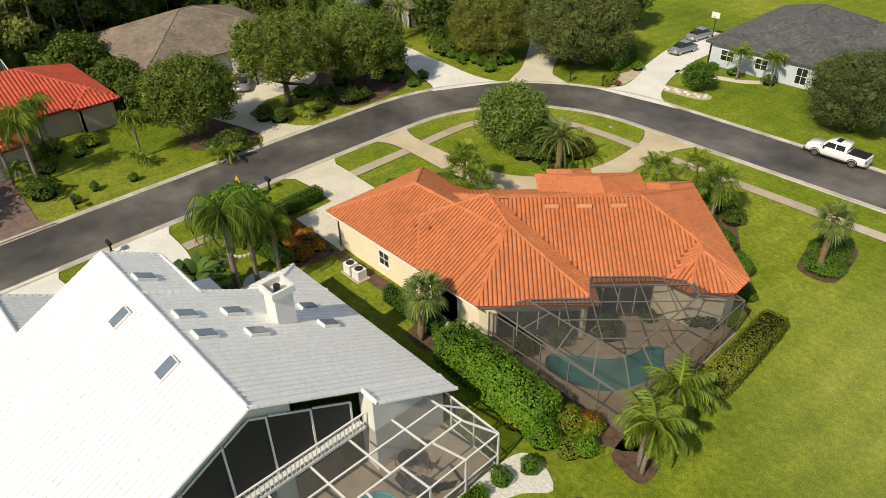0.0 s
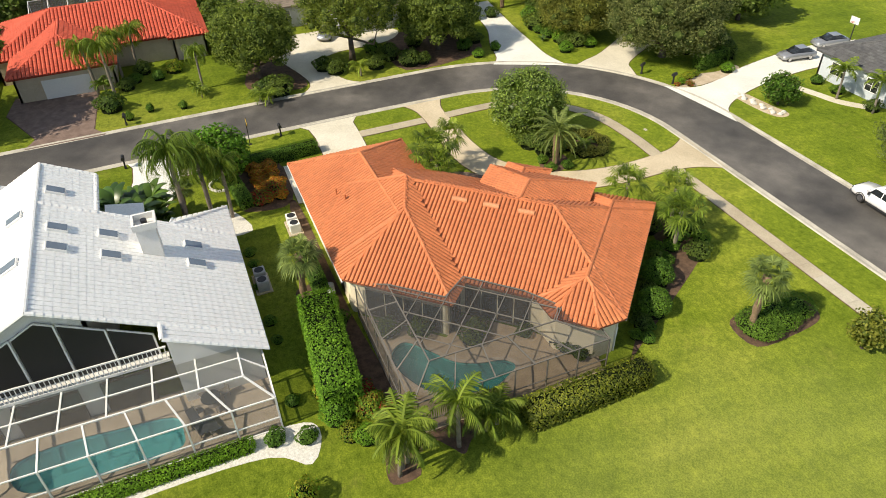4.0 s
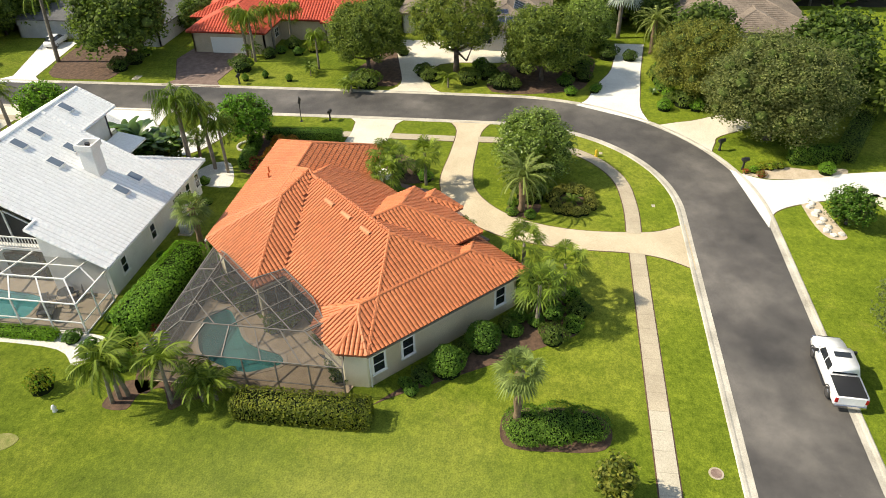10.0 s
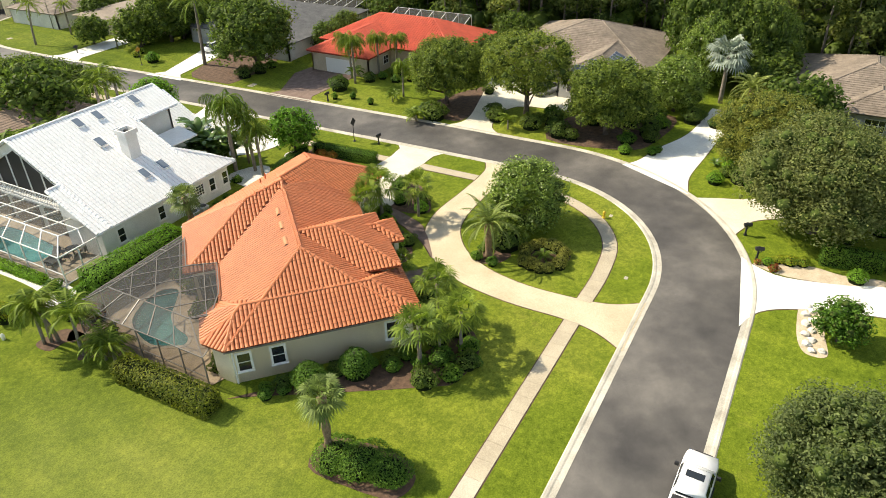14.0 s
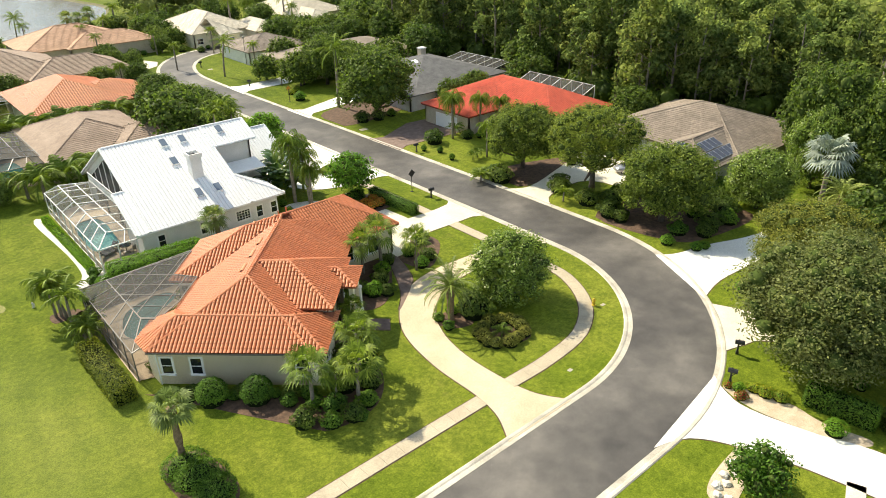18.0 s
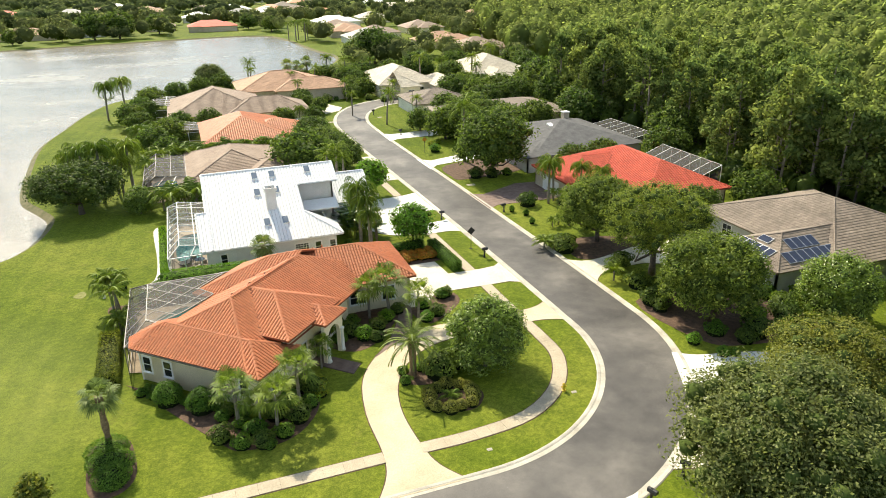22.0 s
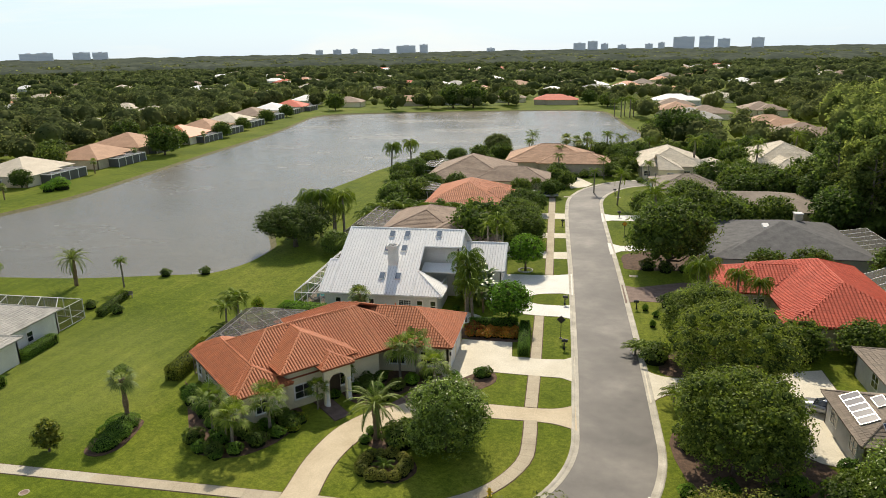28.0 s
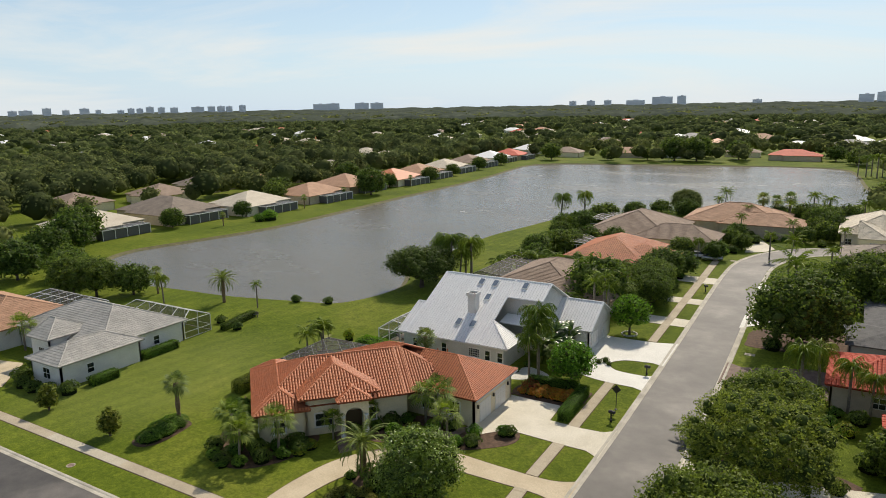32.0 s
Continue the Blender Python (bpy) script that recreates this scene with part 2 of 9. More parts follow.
M_TILE_WHITE = surface("white_tile", (0.86, 0.86, 0.84), (0.90, 0.90, 0.88), 0.35, 5.0, 0.6, 0.05, vary=0.025, island=True, grain_mix=0.2)
M_TILE_WHITE_ONE = surface("white_tile_single", (0.86, 0.86, 0.84), (0.90, 0.90, 0.88), 0.35, 5.0, 0.6, 0.05, vary=0.025, grain_mix=0.2)
M_TILE_BROWN = surface("brown_flat_tile", (0.17, 0.135, 0.105), (0.29, 0.235, 0.185), 0.4, 9.0, 0.8, 0.2, vary=0.14, island=True)
M_TILE_GREY = surface("grey_flat_tile", (0.36, 0.35, 0.32), (0.50, 0.48, 0.44), 0.4, 9.0, 0.8, 0.2, vary=0.10, island=True)
M_SHINGLE = surface("grey_shingle", (0.075, 0.076, 0.08), (0.135, 0.135, 0.135), 0.9, 9.0, 0.9, 0.2, vary=0.2, island=True)
M_TILE_TAN = surface("tan_tile", (0.245, 0.170, 0.122), (0.35, 0.255, 0.19), 0.4, 9.0, 0.8, 0.2, vary=0.1, island=True)
M_TILE_PINK = surface("salmon_tile", (0.40, 0.225, 0.135), (0.53, 0.31, 0.195), 0.4, 9.0, 0.8, 0.2, vary=0.1, island=True)
M_TILE_CREAM = surface("cream_tile", (0.55, 0.48, 0.37), (0.68, 0.61, 0.49), 0.4, 9.0, 0.8, 0.2, vary=0.1, island=True)
M_STUCCO = surface("cream_stucco", (0.82, 0.73, 0.53), (0.88, 0.79, 0.60), 0.6, 30.0, 0.9, 0.25)
M_STUCCO_WHITE = surface("white_stucco", (0.68, 0.67, 0.64), (0.80, 0.79, 0.76), 0.6, 30.0, 0.9, 0.2)
M_STUCCO_GREY = surface("grey_stucco", (0.40, 0.40, 0.40), (0.52, 0.52, 0.52), 0.6, 30.0, 0.9, 0.2)
M_STUCCO_BLUE = surface("pale_blue_stucco", (0.52, 0.58, 0.64), (0.62, 0.67, 0.72), 0.6, 30.0, 0.9, 0.2)
M_STUCCO_TAN = surface("tan_stucco", (0.48, 0.40, 0.29), (0.60, 0.51, 0.39), 0.6, 30.0, 0.9, 0.2)
M_TRIM = plain("white_trim", (0.80, 0.79, 0.76), 0.5)
M_GLASS = glassy("window_glass", (0.025, 0.03, 0.035))
M_BRONZE = plain("bronze_frame", (0.165, 0.15, 0.13), 0.45)
M_WHITE_METAL = plain("white_metal", (0.78, 0.78, 0.76), 0.4)
M_SCREEN = screen_mesh("dark_screen", (0.055, 0.055, 0.053), 0.47)
M_SCREEN_PALE = screen_mesh("pale_screen", (0.16, 0.16, 0.155), 0.30)
M_DECK = surface("deck_pavers", (0.36, 0.27, 0.18), (0.50, 0.39, 0.27), 0.8, 12.0, 0.85, 0.3, vary=0.12)
M_DECK_TAN = surface("tan_deck", (0.38, 0.31, 0.23), (0.50, 0.42, 0.32), 0.8, 12.0, 0.85, 0.3, vary=0.12)
M_POOL = plain("pool_plaster", (0.075, 0.35, 0.325), 0.6)
M_POOL_LIGHT = plain("pale_pool_plaster", (0.16, 0.52, 0.54), 0.6)
M_LAKE = water_material("lake_water", (0.130, 0.122, 0.100), 1.0, 0.45)
M_BARK = surface("bark", (0.07, 0.052, 0.04), (0.16, 0.125, 0.10), 3.0, 25.0, 0.95, 0.8)
M_PALM_BARK = surface("palm_bark", (0.15, 0.125, 0.10), (0.30, 0.26, 0.215), 3.0, 20.0, 0.95, 0.8)
M_BOOT = surface("palm_boots", (0.13, 0.085, 0.05), (0.30, 0.21, 0.13), 5.0, 20.0, 0.95, 0.9)
M_LEAF = foliage("leaf_green", (0.052, 0.125, 0.017), (0.155, 0.290, 0.040))
M_LEAF_BRIGHT = foliage("leaf_bright", (0.076, 0.181, 0.017), (0.2, 0.4, 0.04))
M_LEAF_OAK = foliage("leaf_oak", (0.082, 0.112, 0.038), (0.225, 0.262, 0.105), 0.5)
M_LEAF_DARK = foliage("leaf_dark", (0.050, 0.092, 0.020), (0.150, 0.225, 0.048), 0.5)
M_LEAF_YELLOW = foliage("leaf_yellow", (0.145, 0.189, 0.017), (0.348, 0.362, 0.043))
M_LEAF_HEDGE = foliage("leaf_ixora", (0.085, 0.130, 0.018), (0.250, 0.270, 0.055))
M_FLOWER_RED = foliage("flower_red", (0.16, 0.014, 0.010), (0.42, 0.045, 0.03), 0.2)
M_FLOWER_ORANGE = foliage("leaf_croton", (0.28, 0.09, 0.014), (0.60, 0.24, 0.03), 0.2)
M_FROND = foliage("palm_frond", (0.070, 0.125, 0.014), (0.205, 0.285, 0.040), 0.3)
M_FROND_GREY = foliage("palm_frond_greyish", (0.104, 0.151, 0.042), (0.235, 0.302, 0.094), 0.3)
M_FROND_SILVER = foliage("palm_frond_silver", (0.20, 0.25, 0.24), (0.38, 0.44, 0.42), 0.2)
M_PINE = foliage("pine_needles", (0.104, 0.150, 0.052), (0.262, 0.330, 0.120), 0.55, 0.9, 0.05, 0.16, 1.0, 0.45)
# far treetops greyed towards blue: distance haze put into their base colour
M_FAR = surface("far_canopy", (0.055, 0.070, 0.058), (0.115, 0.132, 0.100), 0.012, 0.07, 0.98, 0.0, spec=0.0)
# far leaves paler and bluer, the haze of distance painted into the leaf colour
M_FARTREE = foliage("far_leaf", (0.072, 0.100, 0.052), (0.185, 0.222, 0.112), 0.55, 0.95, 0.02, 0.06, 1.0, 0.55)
M_LEAF_FICUS = foliage("leaf_ficus", (0.088, 0.135, 0.024), (0.270, 0.335, 0.070), 0.5)
M_LEAF_OLIVE = foliage("leaf_olive", (0.105, 0.125, 0.024), (0.290, 0.305, 0.070))
M_LEAF_DEEP = foliage("leaf_deep", (0.030, 0.058, 0.015), (0.095, 0.145, 0.036))
M_LEAF_BANANA = foliage("leaf_banana", (0.032, 0.075, 0.016), (0.095, 0.180, 0.036), 0.25, 0.35, 0.5)
# dark green for filler balls: shade inside the crowns given as colour
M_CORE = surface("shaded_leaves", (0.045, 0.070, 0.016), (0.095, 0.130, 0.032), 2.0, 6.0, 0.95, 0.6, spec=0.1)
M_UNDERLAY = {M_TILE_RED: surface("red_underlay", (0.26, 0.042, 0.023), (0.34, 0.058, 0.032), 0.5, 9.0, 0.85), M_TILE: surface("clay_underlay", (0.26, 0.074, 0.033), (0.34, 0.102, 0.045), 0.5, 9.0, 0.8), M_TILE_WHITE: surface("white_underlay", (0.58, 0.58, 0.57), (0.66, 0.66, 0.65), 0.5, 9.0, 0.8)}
M_LEAF_ISLAND = foliage("leaf_island", (0.070, 0.135, 0.022), (0.230, 0.340, 0.075), 0.4, 0.4, 0.5)
M_BARE = surface("thin_turf", (0.15, 0.18, 0.035), (0.27, 0.25, 0.085), 2.5, 14.0, 0.95, 0.5)
M_SCREENCLOTH = plain("sling_cloth", (0.05, 0.055, 0.06), 0.8)
# near-black fill for hedges and shrubs, inner shade put into its colour
M_INNER_SHADE = plain("inner_shade", (0.012, 0.018, 0.006), 0.95, 0.0, 0.1)
M_PAINT_WHITE = plain("white_car_paint", (0.82, 0.82, 0.82), 0.22)
M_PAINT_SILVER = plain("silver_car_paint", (0.42, 0.43, 0.45), 0.25, 0.6)
M_BLACK = plain("black_plastic", (0.018, 0.018, 0.02), 0.5)
M_RUBBER = plain("tyre_rubber", (0.02, 0.02, 0.02), 0.85)
M_CHROME = plain("chrome", (0.6, 0.6, 0.62), 0.2, 1.0)
M_SOLAR = glassy("solar_cell", (0.025, 0.032, 0.06), 0.15)
M_ALU = plain("aluminium", (0.62, 0.62, 0.62), 0.35, 0.8)
M_RED_LAMP = plain("red_lamp", (0.4, 0.01, 0.01), 0.25)
M_HYDRANT = plain("yellow_paint", (0.62, 0.42, 0.03), 0.45)
# tower walls and glass both paled, so horizon haze is part of their colour
M_TOWER = plain("tower_concrete", (0.84, 0.85, 0.86), 0.8)
M_TOWER_BAND = plain("tower_glass", (0.72, 0.75, 0.78), 0.6)

# ---- mesh helpers ----


def mesh_of(name, verts, faces, mats, index=None, smooth=False):
    """A mesh from vertex and face arrays (faces all of one size, or a list)."""
    me = bpy.data.meshes.new(name)
    verts = np.asarray(verts, dtype=np.float32)
    if isinstance(faces, np.ndarray) and faces.ndim == 2:
        n, k = faces.shape
        me.vertices.add(len(verts))
        me.vertices.foreach_set("co", verts.ravel())
        me.loops.add(n * k)
        me.loops.foreach_set("vertex_index", faces.astype(np.int32).ravel())
        me.polygons.add(n)
        me.polygons.foreach_set("loop_start", np.arange(0, n * k, k, dtype=np.int32))
        me.update(calc_edges=True)
    else:
        me.from_pydata([tuple(v) for v in verts], [], [tuple(int(i) for i in f) for f in faces])
    for m in mats if isinstance(mats, (list, tuple)) else [mats]:
        me.materials.append(m)
    if index is not None:
        me.polygons.foreach_set("material_index", np.asarray(index, dtype=np.int32))
    if smooth:
        me.polygons.foreach_set("use_smooth", np.ones(len(me.polygons), dtype=bool))
    me.update()
    return me


class Shape:
    """Gathers boxes, prisms, tubes and so on into one mesh."""

    def __init__(self):
        self.v, self.f = [], []

    def add(self, verts, faces):
        o = len(self.v)
        self.v += [tuple(p) for p in verts]
        self.f += [tuple(i + o for i in f) for f in faces]
        return self

    def box(self, x0, y0, z0, x1, y1, z1, m=None, bev=0.0):
        if bev:
            b = bev
            ring = [(x0 + b, y0), (x1 - b, y0), (x1, y0 + b), (x1, y1 - b), (x1 - b, y1), (x0 + b, y1), (x0, y1 - b), (x0, y0 + b)]
            top = [(x0 + b, y0 + b), (x1 - b, y0 + b), (x1 - b, y0 + b), (x1 - b, y1 - b), (x1 - b, y1 - b), (x0 + b, y1 - b), (x0 + b, y1 - b), (x0 + b, y0 + b)]
            vs = [(*p, z0) for p in ring] + [(*p, z1 - b) for p in ring] + [(*p, z1) for p in top]
            fs = [tuple(range(7, -1, -1))]
            for i in range(8):
                j = (i + 1) % 8
                fs.append((i, j, 8 + j, 8 + i))
                fs.append((8 + i, 8 + j, 16 + j, 16 + i))
            fs.append(tuple(range(16, 24)))
        else:
            vs = [(x, y, z) for z in (z0, z1) for x, y in ((x0, y0), (x1, y0), (x1, y1), (x0, y1))]
            fs = [(3, 2, 1, 0), (4, 5, 6, 7), (0, 1, 5, 4), (1, 2, 6, 5), (2, 3, 7, 6), (3, 0, 4, 7)]
        if m is not None:
            vs = [m @ Vector(p) for p in vs]
        return self.add(vs, fs)

    def prism(self, poly, z0, z1):
        """An upright prism; z0 and z1 may be numbers or functions of (x, y)."""
        n = len(poly)
        lo = [(x, y, z0(x, y) if callable(z0) else z0) for x, y in poly]
        hi = [(x, y, z1(x, y) if callable(z1) else z1) for x, y in poly]
        fs = [tuple(range(n - 1, -1, -1)), tuple(range(n, 2 * n))]
        fs += [(i, (i + 1) % n, n + (i + 1) % n, n + i) for i in range(n)]
        return self.add(lo + hi, fs)

    def beam(self, p, q, w=0.08, h=None):
        p, q = Vector(p), Vector(q)
        d = (q - p).normalized()
        side = d.cross(Vector((0, 0, 1)))
        side = side.normalized() if side.length > 0.01 else Vector((1, 0, 0))
        up = side.cross(d)
        a, b = side * w / 2, up * (h or w) / 2
        vs = [e + s * a + t * b for e in (p, q) for s, t in ((-1, -1), (1, -1), (1, 1), (-1, 1))]
        return self.add(vs, [(3, 2, 1, 0), (4, 5, 6, 7), (0, 1, 5, 4), (1, 2, 6, 5), (2, 3, 7, 6), (3, 0, 4, 7)])

    def tube(self, path, radii, n=8):
        rings = []
        for i, p in enumerate(path):
            p = Vector(p)
            d = (Vector(path[min(i + 1, len(path) - 1)]) - Vector(path[max(i - 1, 0)])).normalized()
            a = d.cross(Vector((0.31, 0.95, 0.05))).normalized()
            b = d.cross(a)
            rings.append([p + radii[i] * (math.cos(k * 2 * math.pi / n) * a + math.sin(k * 2 * math.pi / n) * b) for k in range(n)])
        vs = [v for r in rings for v in r]
        fs = []
        for i in range(len(path) - 1):
            for k in range(n):
                fs.append((i * n + k, i * n + (k + 1) % n, (i + 1) * n + (k + 1) % n, (i + 1) * n + k))
        fs.append(tuple(range(n - 1, -1, -1)))
        fs.append(tuple(range((len(path) - 1) * n, len(path) * n)))
        return self.add(vs, fs)

    def mesh(self, name, mat, smooth=False):
        return mesh_of(name, self.v, self.f, mat, smooth=smooth)


def part(name, shape, material, parent, label="", smooth=False):
    """One mesh object under a thing or under a part."""
    me = shape if isinstance(shape, bpy.types.Mesh) else shape.mesh(name, material, smooth)
    ob = new(name, me)
    ob.parent = parent
    if label:
        ob["label"] = label
    return ob


def thing(name, label, category, m=None, group="", kind=""):
    ob = new(name)
    ob.empty_display_size = 0.2
    if m is not None:
        ob.matrix_world = m
    return tagged(ob, label, category, group, kind)


def structure(name, shape, material, label, category, smooth=False):
    me = shape if isinstance(shape, bpy.types.Mesh) else shape.mesh(name, material, smooth)
    return tagged(new(name, me), label, category, kind="structure")


def smooth_line(pts, per=6, closed=False):
    """Catmull-Rom through plan points."""
    n, out = len(pts), []
    for i in range(n if closed else n - 1):
        g = lambda k: np.array(pts[k % n] if closed else pts[min(max(k, 0), n - 1)], float)
        a, b, c, d = g(i - 1), g(i), g(i + 1), g(i + 2)
        for s in range(per):
            t = s / per
            out.append(tuple(0.5 * (2 * b + (c - a) * t + (2 * a - 5 * b + 4 * c - d) * t * t + (3 * b - a - 3 * c + d) * t ** 3)))
    if not closed:
        out.append(tuple(map(float, pts[-1])))
    return out


def offset_line(line, d):
    """The plan line moved d to its left."""
    out = []
    for i, p in enumerate(line):
        a, b = line[max(i - 1, 0)], line[min(i + 1, len(line) - 1)]
        dx, dy = b[0] - a[0], b[1] - a[1]
        l = math.hypot(dx, dy) or 1
        out.append((p[0] - dy / l * d, p[1] + dx / l * d))
    return out


def strip(left, right, z0, z1):
    """A slab between two plan lines of as many points."""
    s = Shape()
    n = len(left)
    vs = [(x, y, z) for z in (z0, z1) for line in (left, right) for x, y in line]
    fs = []
    for i in range(n - 1):
        fs.append((2 * n + i, 3 * n + i, 3 * n + i + 1, 2 * n + i + 1))
        fs.append((i, i + 1, 2 * n + i + 1, 2 * n + i)[::-1])
        fs.append((n + i, n + i + 1, 3 * n + i + 1, 3 * n + i))
    fs += [(0, n, 3 * n, 2 * n), (n - 1, 3 * n - 1, 4 * n - 1, 2 * n - 1)[::-1]]
    return s.add(vs, fs)


def slab(poly, z0, z1):
    """A slab of any simple plan outline."""
    bm = bmesh.new()
    vs = [bm.verts.new((x, y, z1)) for x, y in poly]
    es = [bm.edges.new((vs[i], vs[(i + 1) % len(vs)])) for i in range(len(vs))]
    bmesh.ops.triangle_fill(bm, edges=es, use_beauty=True)
    for f in bm.faces:
        if f.normal.z < 0:
            f.normal_flip()
    top = [(v.co.x, v.co.y, v.co.z) for v in bm.verts]
    bm.verts.index_update()
    fs = [tuple(v.index for v in f.verts) for f in bm.faces]
    bm.free()
    n = len(poly)
    area = sum(poly[i][0] * poly[(i + 1) % n][1] - poly[(i + 1) % n][0] * poly[i][1] for i in range(n))
    for i in range(n):
        j = (i + 1) % n
        fs.append((i, i + n, j + n, j) if area > 0 else (i, j, j + n, i + n))
    return Shape().add(top + [(x, y, z0) for x, y in poly], fs)


def inside(x, y, poly):
    """Whether plan points lie in an outline (x, y: arrays)."""
    x, y = np.asarray(x, float), np.asarray(y, float)
    hit = np.zeros(x.shape, bool)
    n = len(poly)
    for i in range(n):
        (x0, y0), (x1, y1) = poly[i], poly[(i + 1) % n]
        if y0 == y1:
            continue
        hit ^= ((y0 > y) != (y1 > y)) & (x < (x1 - x0) * (y - y0) / (y1 - y0) + x0)
    return hit


def offset_ring(line, d):
    n = len(line)
    area = sum(line[i][0] * line[(i + 1) % n][1] - line[(i + 1) % n][0] * line[i][1] for i in range(n))
    s = d if area > 0 else -d
    out = []
    for i, p in enumerate(line):
        a, b = line[i - 1], line[(i + 1) % n]
        l = math.hypot(b[0] - a[0], b[1] - a[1]) or 1
        out.append((p[0] + (b[1] - a[1]) / l * s, p[1] - (b[0] - a[0]) / l * s))
    return out



# ---- ground, lake, roads ----
LAKE = smooth_line([(-68, -13), (-57, -15.5), (-38, -13.5), (-25, -12.3), (-11, -8.8), (-4.9, -7), (-1.5, -1), (-0.6, 8), (-3, 14), (-6.4, 22), (-8.3, 41), (-9, 60),
                    (-6.4, 77), (-3, 96), (3, 110), (16, 115), (32, 127), (52, 140), (70, 155), (79, 180), (75, 212), (71, 262), (64, 285), (42, 292), (-11, 284),
                    (-70, 272), (-85, 256), (-83, 226), (-77, 180), (-75, 115), (-73, 78), (-72, 46), (-77, 21), (-80, 6), (-75, -6)], 4, True)
U = Vector((0.727, -0.686))
V = Vector((0.686, 0.727))
CORNER = Vector((11.04, -41.64))


def uv(u, v):
    """Plan place in the diagonal frame of the orange-roofed house."""
    p = CORNER + U * u + V * v
    return (p.x, p.y)


POOL_A = smooth_line([(17.2, -28.95), (18.4, -29.2), (18.9, -30.3), (17.5, -31.5), (16.0, -32.6), (15.2, -34.0), (14.8, -35.6), (14.0, -36.1), (13.3, -35.0), (12.9, -33.9), (13.2, -32.3), (14.1, -30.4), (15.6, -29.4)], 4, True)
POOL_B = smooth_line([(18.8, -6.6), (19.2, -9.0), (19.0, -12.0), (18.6, -15.2), (17.2, -15.7), (16.0, -15.2), (15.9, -11.0), (16.2, -7.6), (17.4, -6.4)], 4, True)


def build_ground():
    bm = bmesh.new()
    loops = []
    R = 4200
    outer = [(R * math.cos(a), R * math.sin(a)) for a in np.linspace(0, 2 * math.pi, 48, endpoint=False)]
    for line in (outer, LAKE, POOL_A, POOL_B):
        vs = [bm.verts.new((x, y, 0)) for x, y in line]
        loops += [bm.edges.new((vs[i], vs[(i + 1) % len(vs)])) for i in range(len(vs))]
    bmesh.ops.triangle_fill(bm, edges=loops, use_beauty=True)
    for f in bm.faces:
        if f.normal.z < 0:
            f.normal_flip()
    me = bpy.data.meshes.new("ground")
    bm.to_mesh(me)
    bm.free()
    me.materials.append(M_LAWN)
    tagged(new("ground", me), "mown green lawn running over the whole flat neighbourhood", "lawn", kind="structure")
    # sloping bank and water
    n = len(LAKE)
    c = np.array([-20, 130.0])
    inner = []
    for i, p in enumerate(LAKE):
        a, b = np.array(LAKE[i - 1]), np.array(LAKE[(i + 1) % n])
        d = (b - a) / np.linalg.norm(b - a)
        inner.append((p[0] - d[1] * 2.2, p[1] + d[0] * 2.2))
    bank = Shape().add([(x, y, 0) for x, y in LAKE] + [(x, y, -1.0) for x, y in inner], [(i, (i + 1) % n, n + (i + 1) % n, n + i) for i in range(n)])
    structure("lake_bank", bank, surface("bank_soil", (0.09, 0.10, 0.03), (0.20, 0.17, 0.09), 1.0, 12.0, 0.95), "sandy grass bank sloping into the lake", "bank")
    water = slab([(x, y) for x, y in LAKE], -0.9, -0.5)
    structure("water", water, M_LAKE, "brown-grey lake water with small ripples", "lake")


build_ground()

# road centre line: the leg along the south, the bend, the leg north and its turn to the east
arc = [(36.3 + 20.35 * math.cos(a), -48.3 + 20.35 * math.sin(a)) for a in np.linspace(-math.pi / 2, 0, 25)]
north = smooth_line([(56.65, -48.3), (56.5, -30), (55.8, 0), (55.0, 25), (54.6, 44), (55.2, 57), (59, 68), (66, 75.5), (78, 79), (100, 81), (150, 84), (240, 90)], 8)
CENTRE = [(x, -68.65) for x in np.linspace(-260, 33, 60)] + arc[:-1] + north
HALF = 3.38
left, right = offset_line(CENTRE, HALF), offset_line(CENTRE, -HALF)
structure("road", strip(left, right, -0.1, 0.012), M_ASPHALT, "worn dark grey asphalt road curving round the corner plot", "road")


def kerb(name, side):
    """Rolled kerb: a flat gutter pan, then a low rise to the verge."""
    prof = [(0.0, 0.012), (0.36, 0.006), (0.48, 0.05), (0.66, 0.06), (0.75, 0.0)]
    lines = [(offset_line(CENTRE, side * (HALF - 0.02 + d)), z) for d, z in prof]
    n = len(CENTRE)
    vs = [(x, y, z + 0.012) for line, z in lines for x, y in line]
    fs = []
    for k in range(len(prof) - 1):
        for i in range(n - 1):
            f = (k * n + i, k * n + i + 1, (k + 1) * n + i + 1, (k + 1) * n + i)
            fs.append(f if side > 0 else f[::-1])
    structure(name, Shape().add(vs, fs), M_KERB, "pale concrete rolled kerb with gutter along the road", "kerb")


kerb("kerb_1", 1)
kerb("kerb_2", -1)

Z_PAVE = 0.034


def edging(poly):
    """A dug edge of bare soil between paving and lawn."""
    structure("lawn_edging", slab(offset_ring(poly, 0.09), -0.08, 0.009), M_SOIL, "dark dug soil edge between lawn and paving", "lawn edge")


def paved(name, poly, mat, label, z=Z_PAVE, curve=0, category="driveway"):
    edging(poly)
    return structure(name, slab(smooth_line(poly, curve, True) if curve else poly, -0.1, z), mat, label, category)


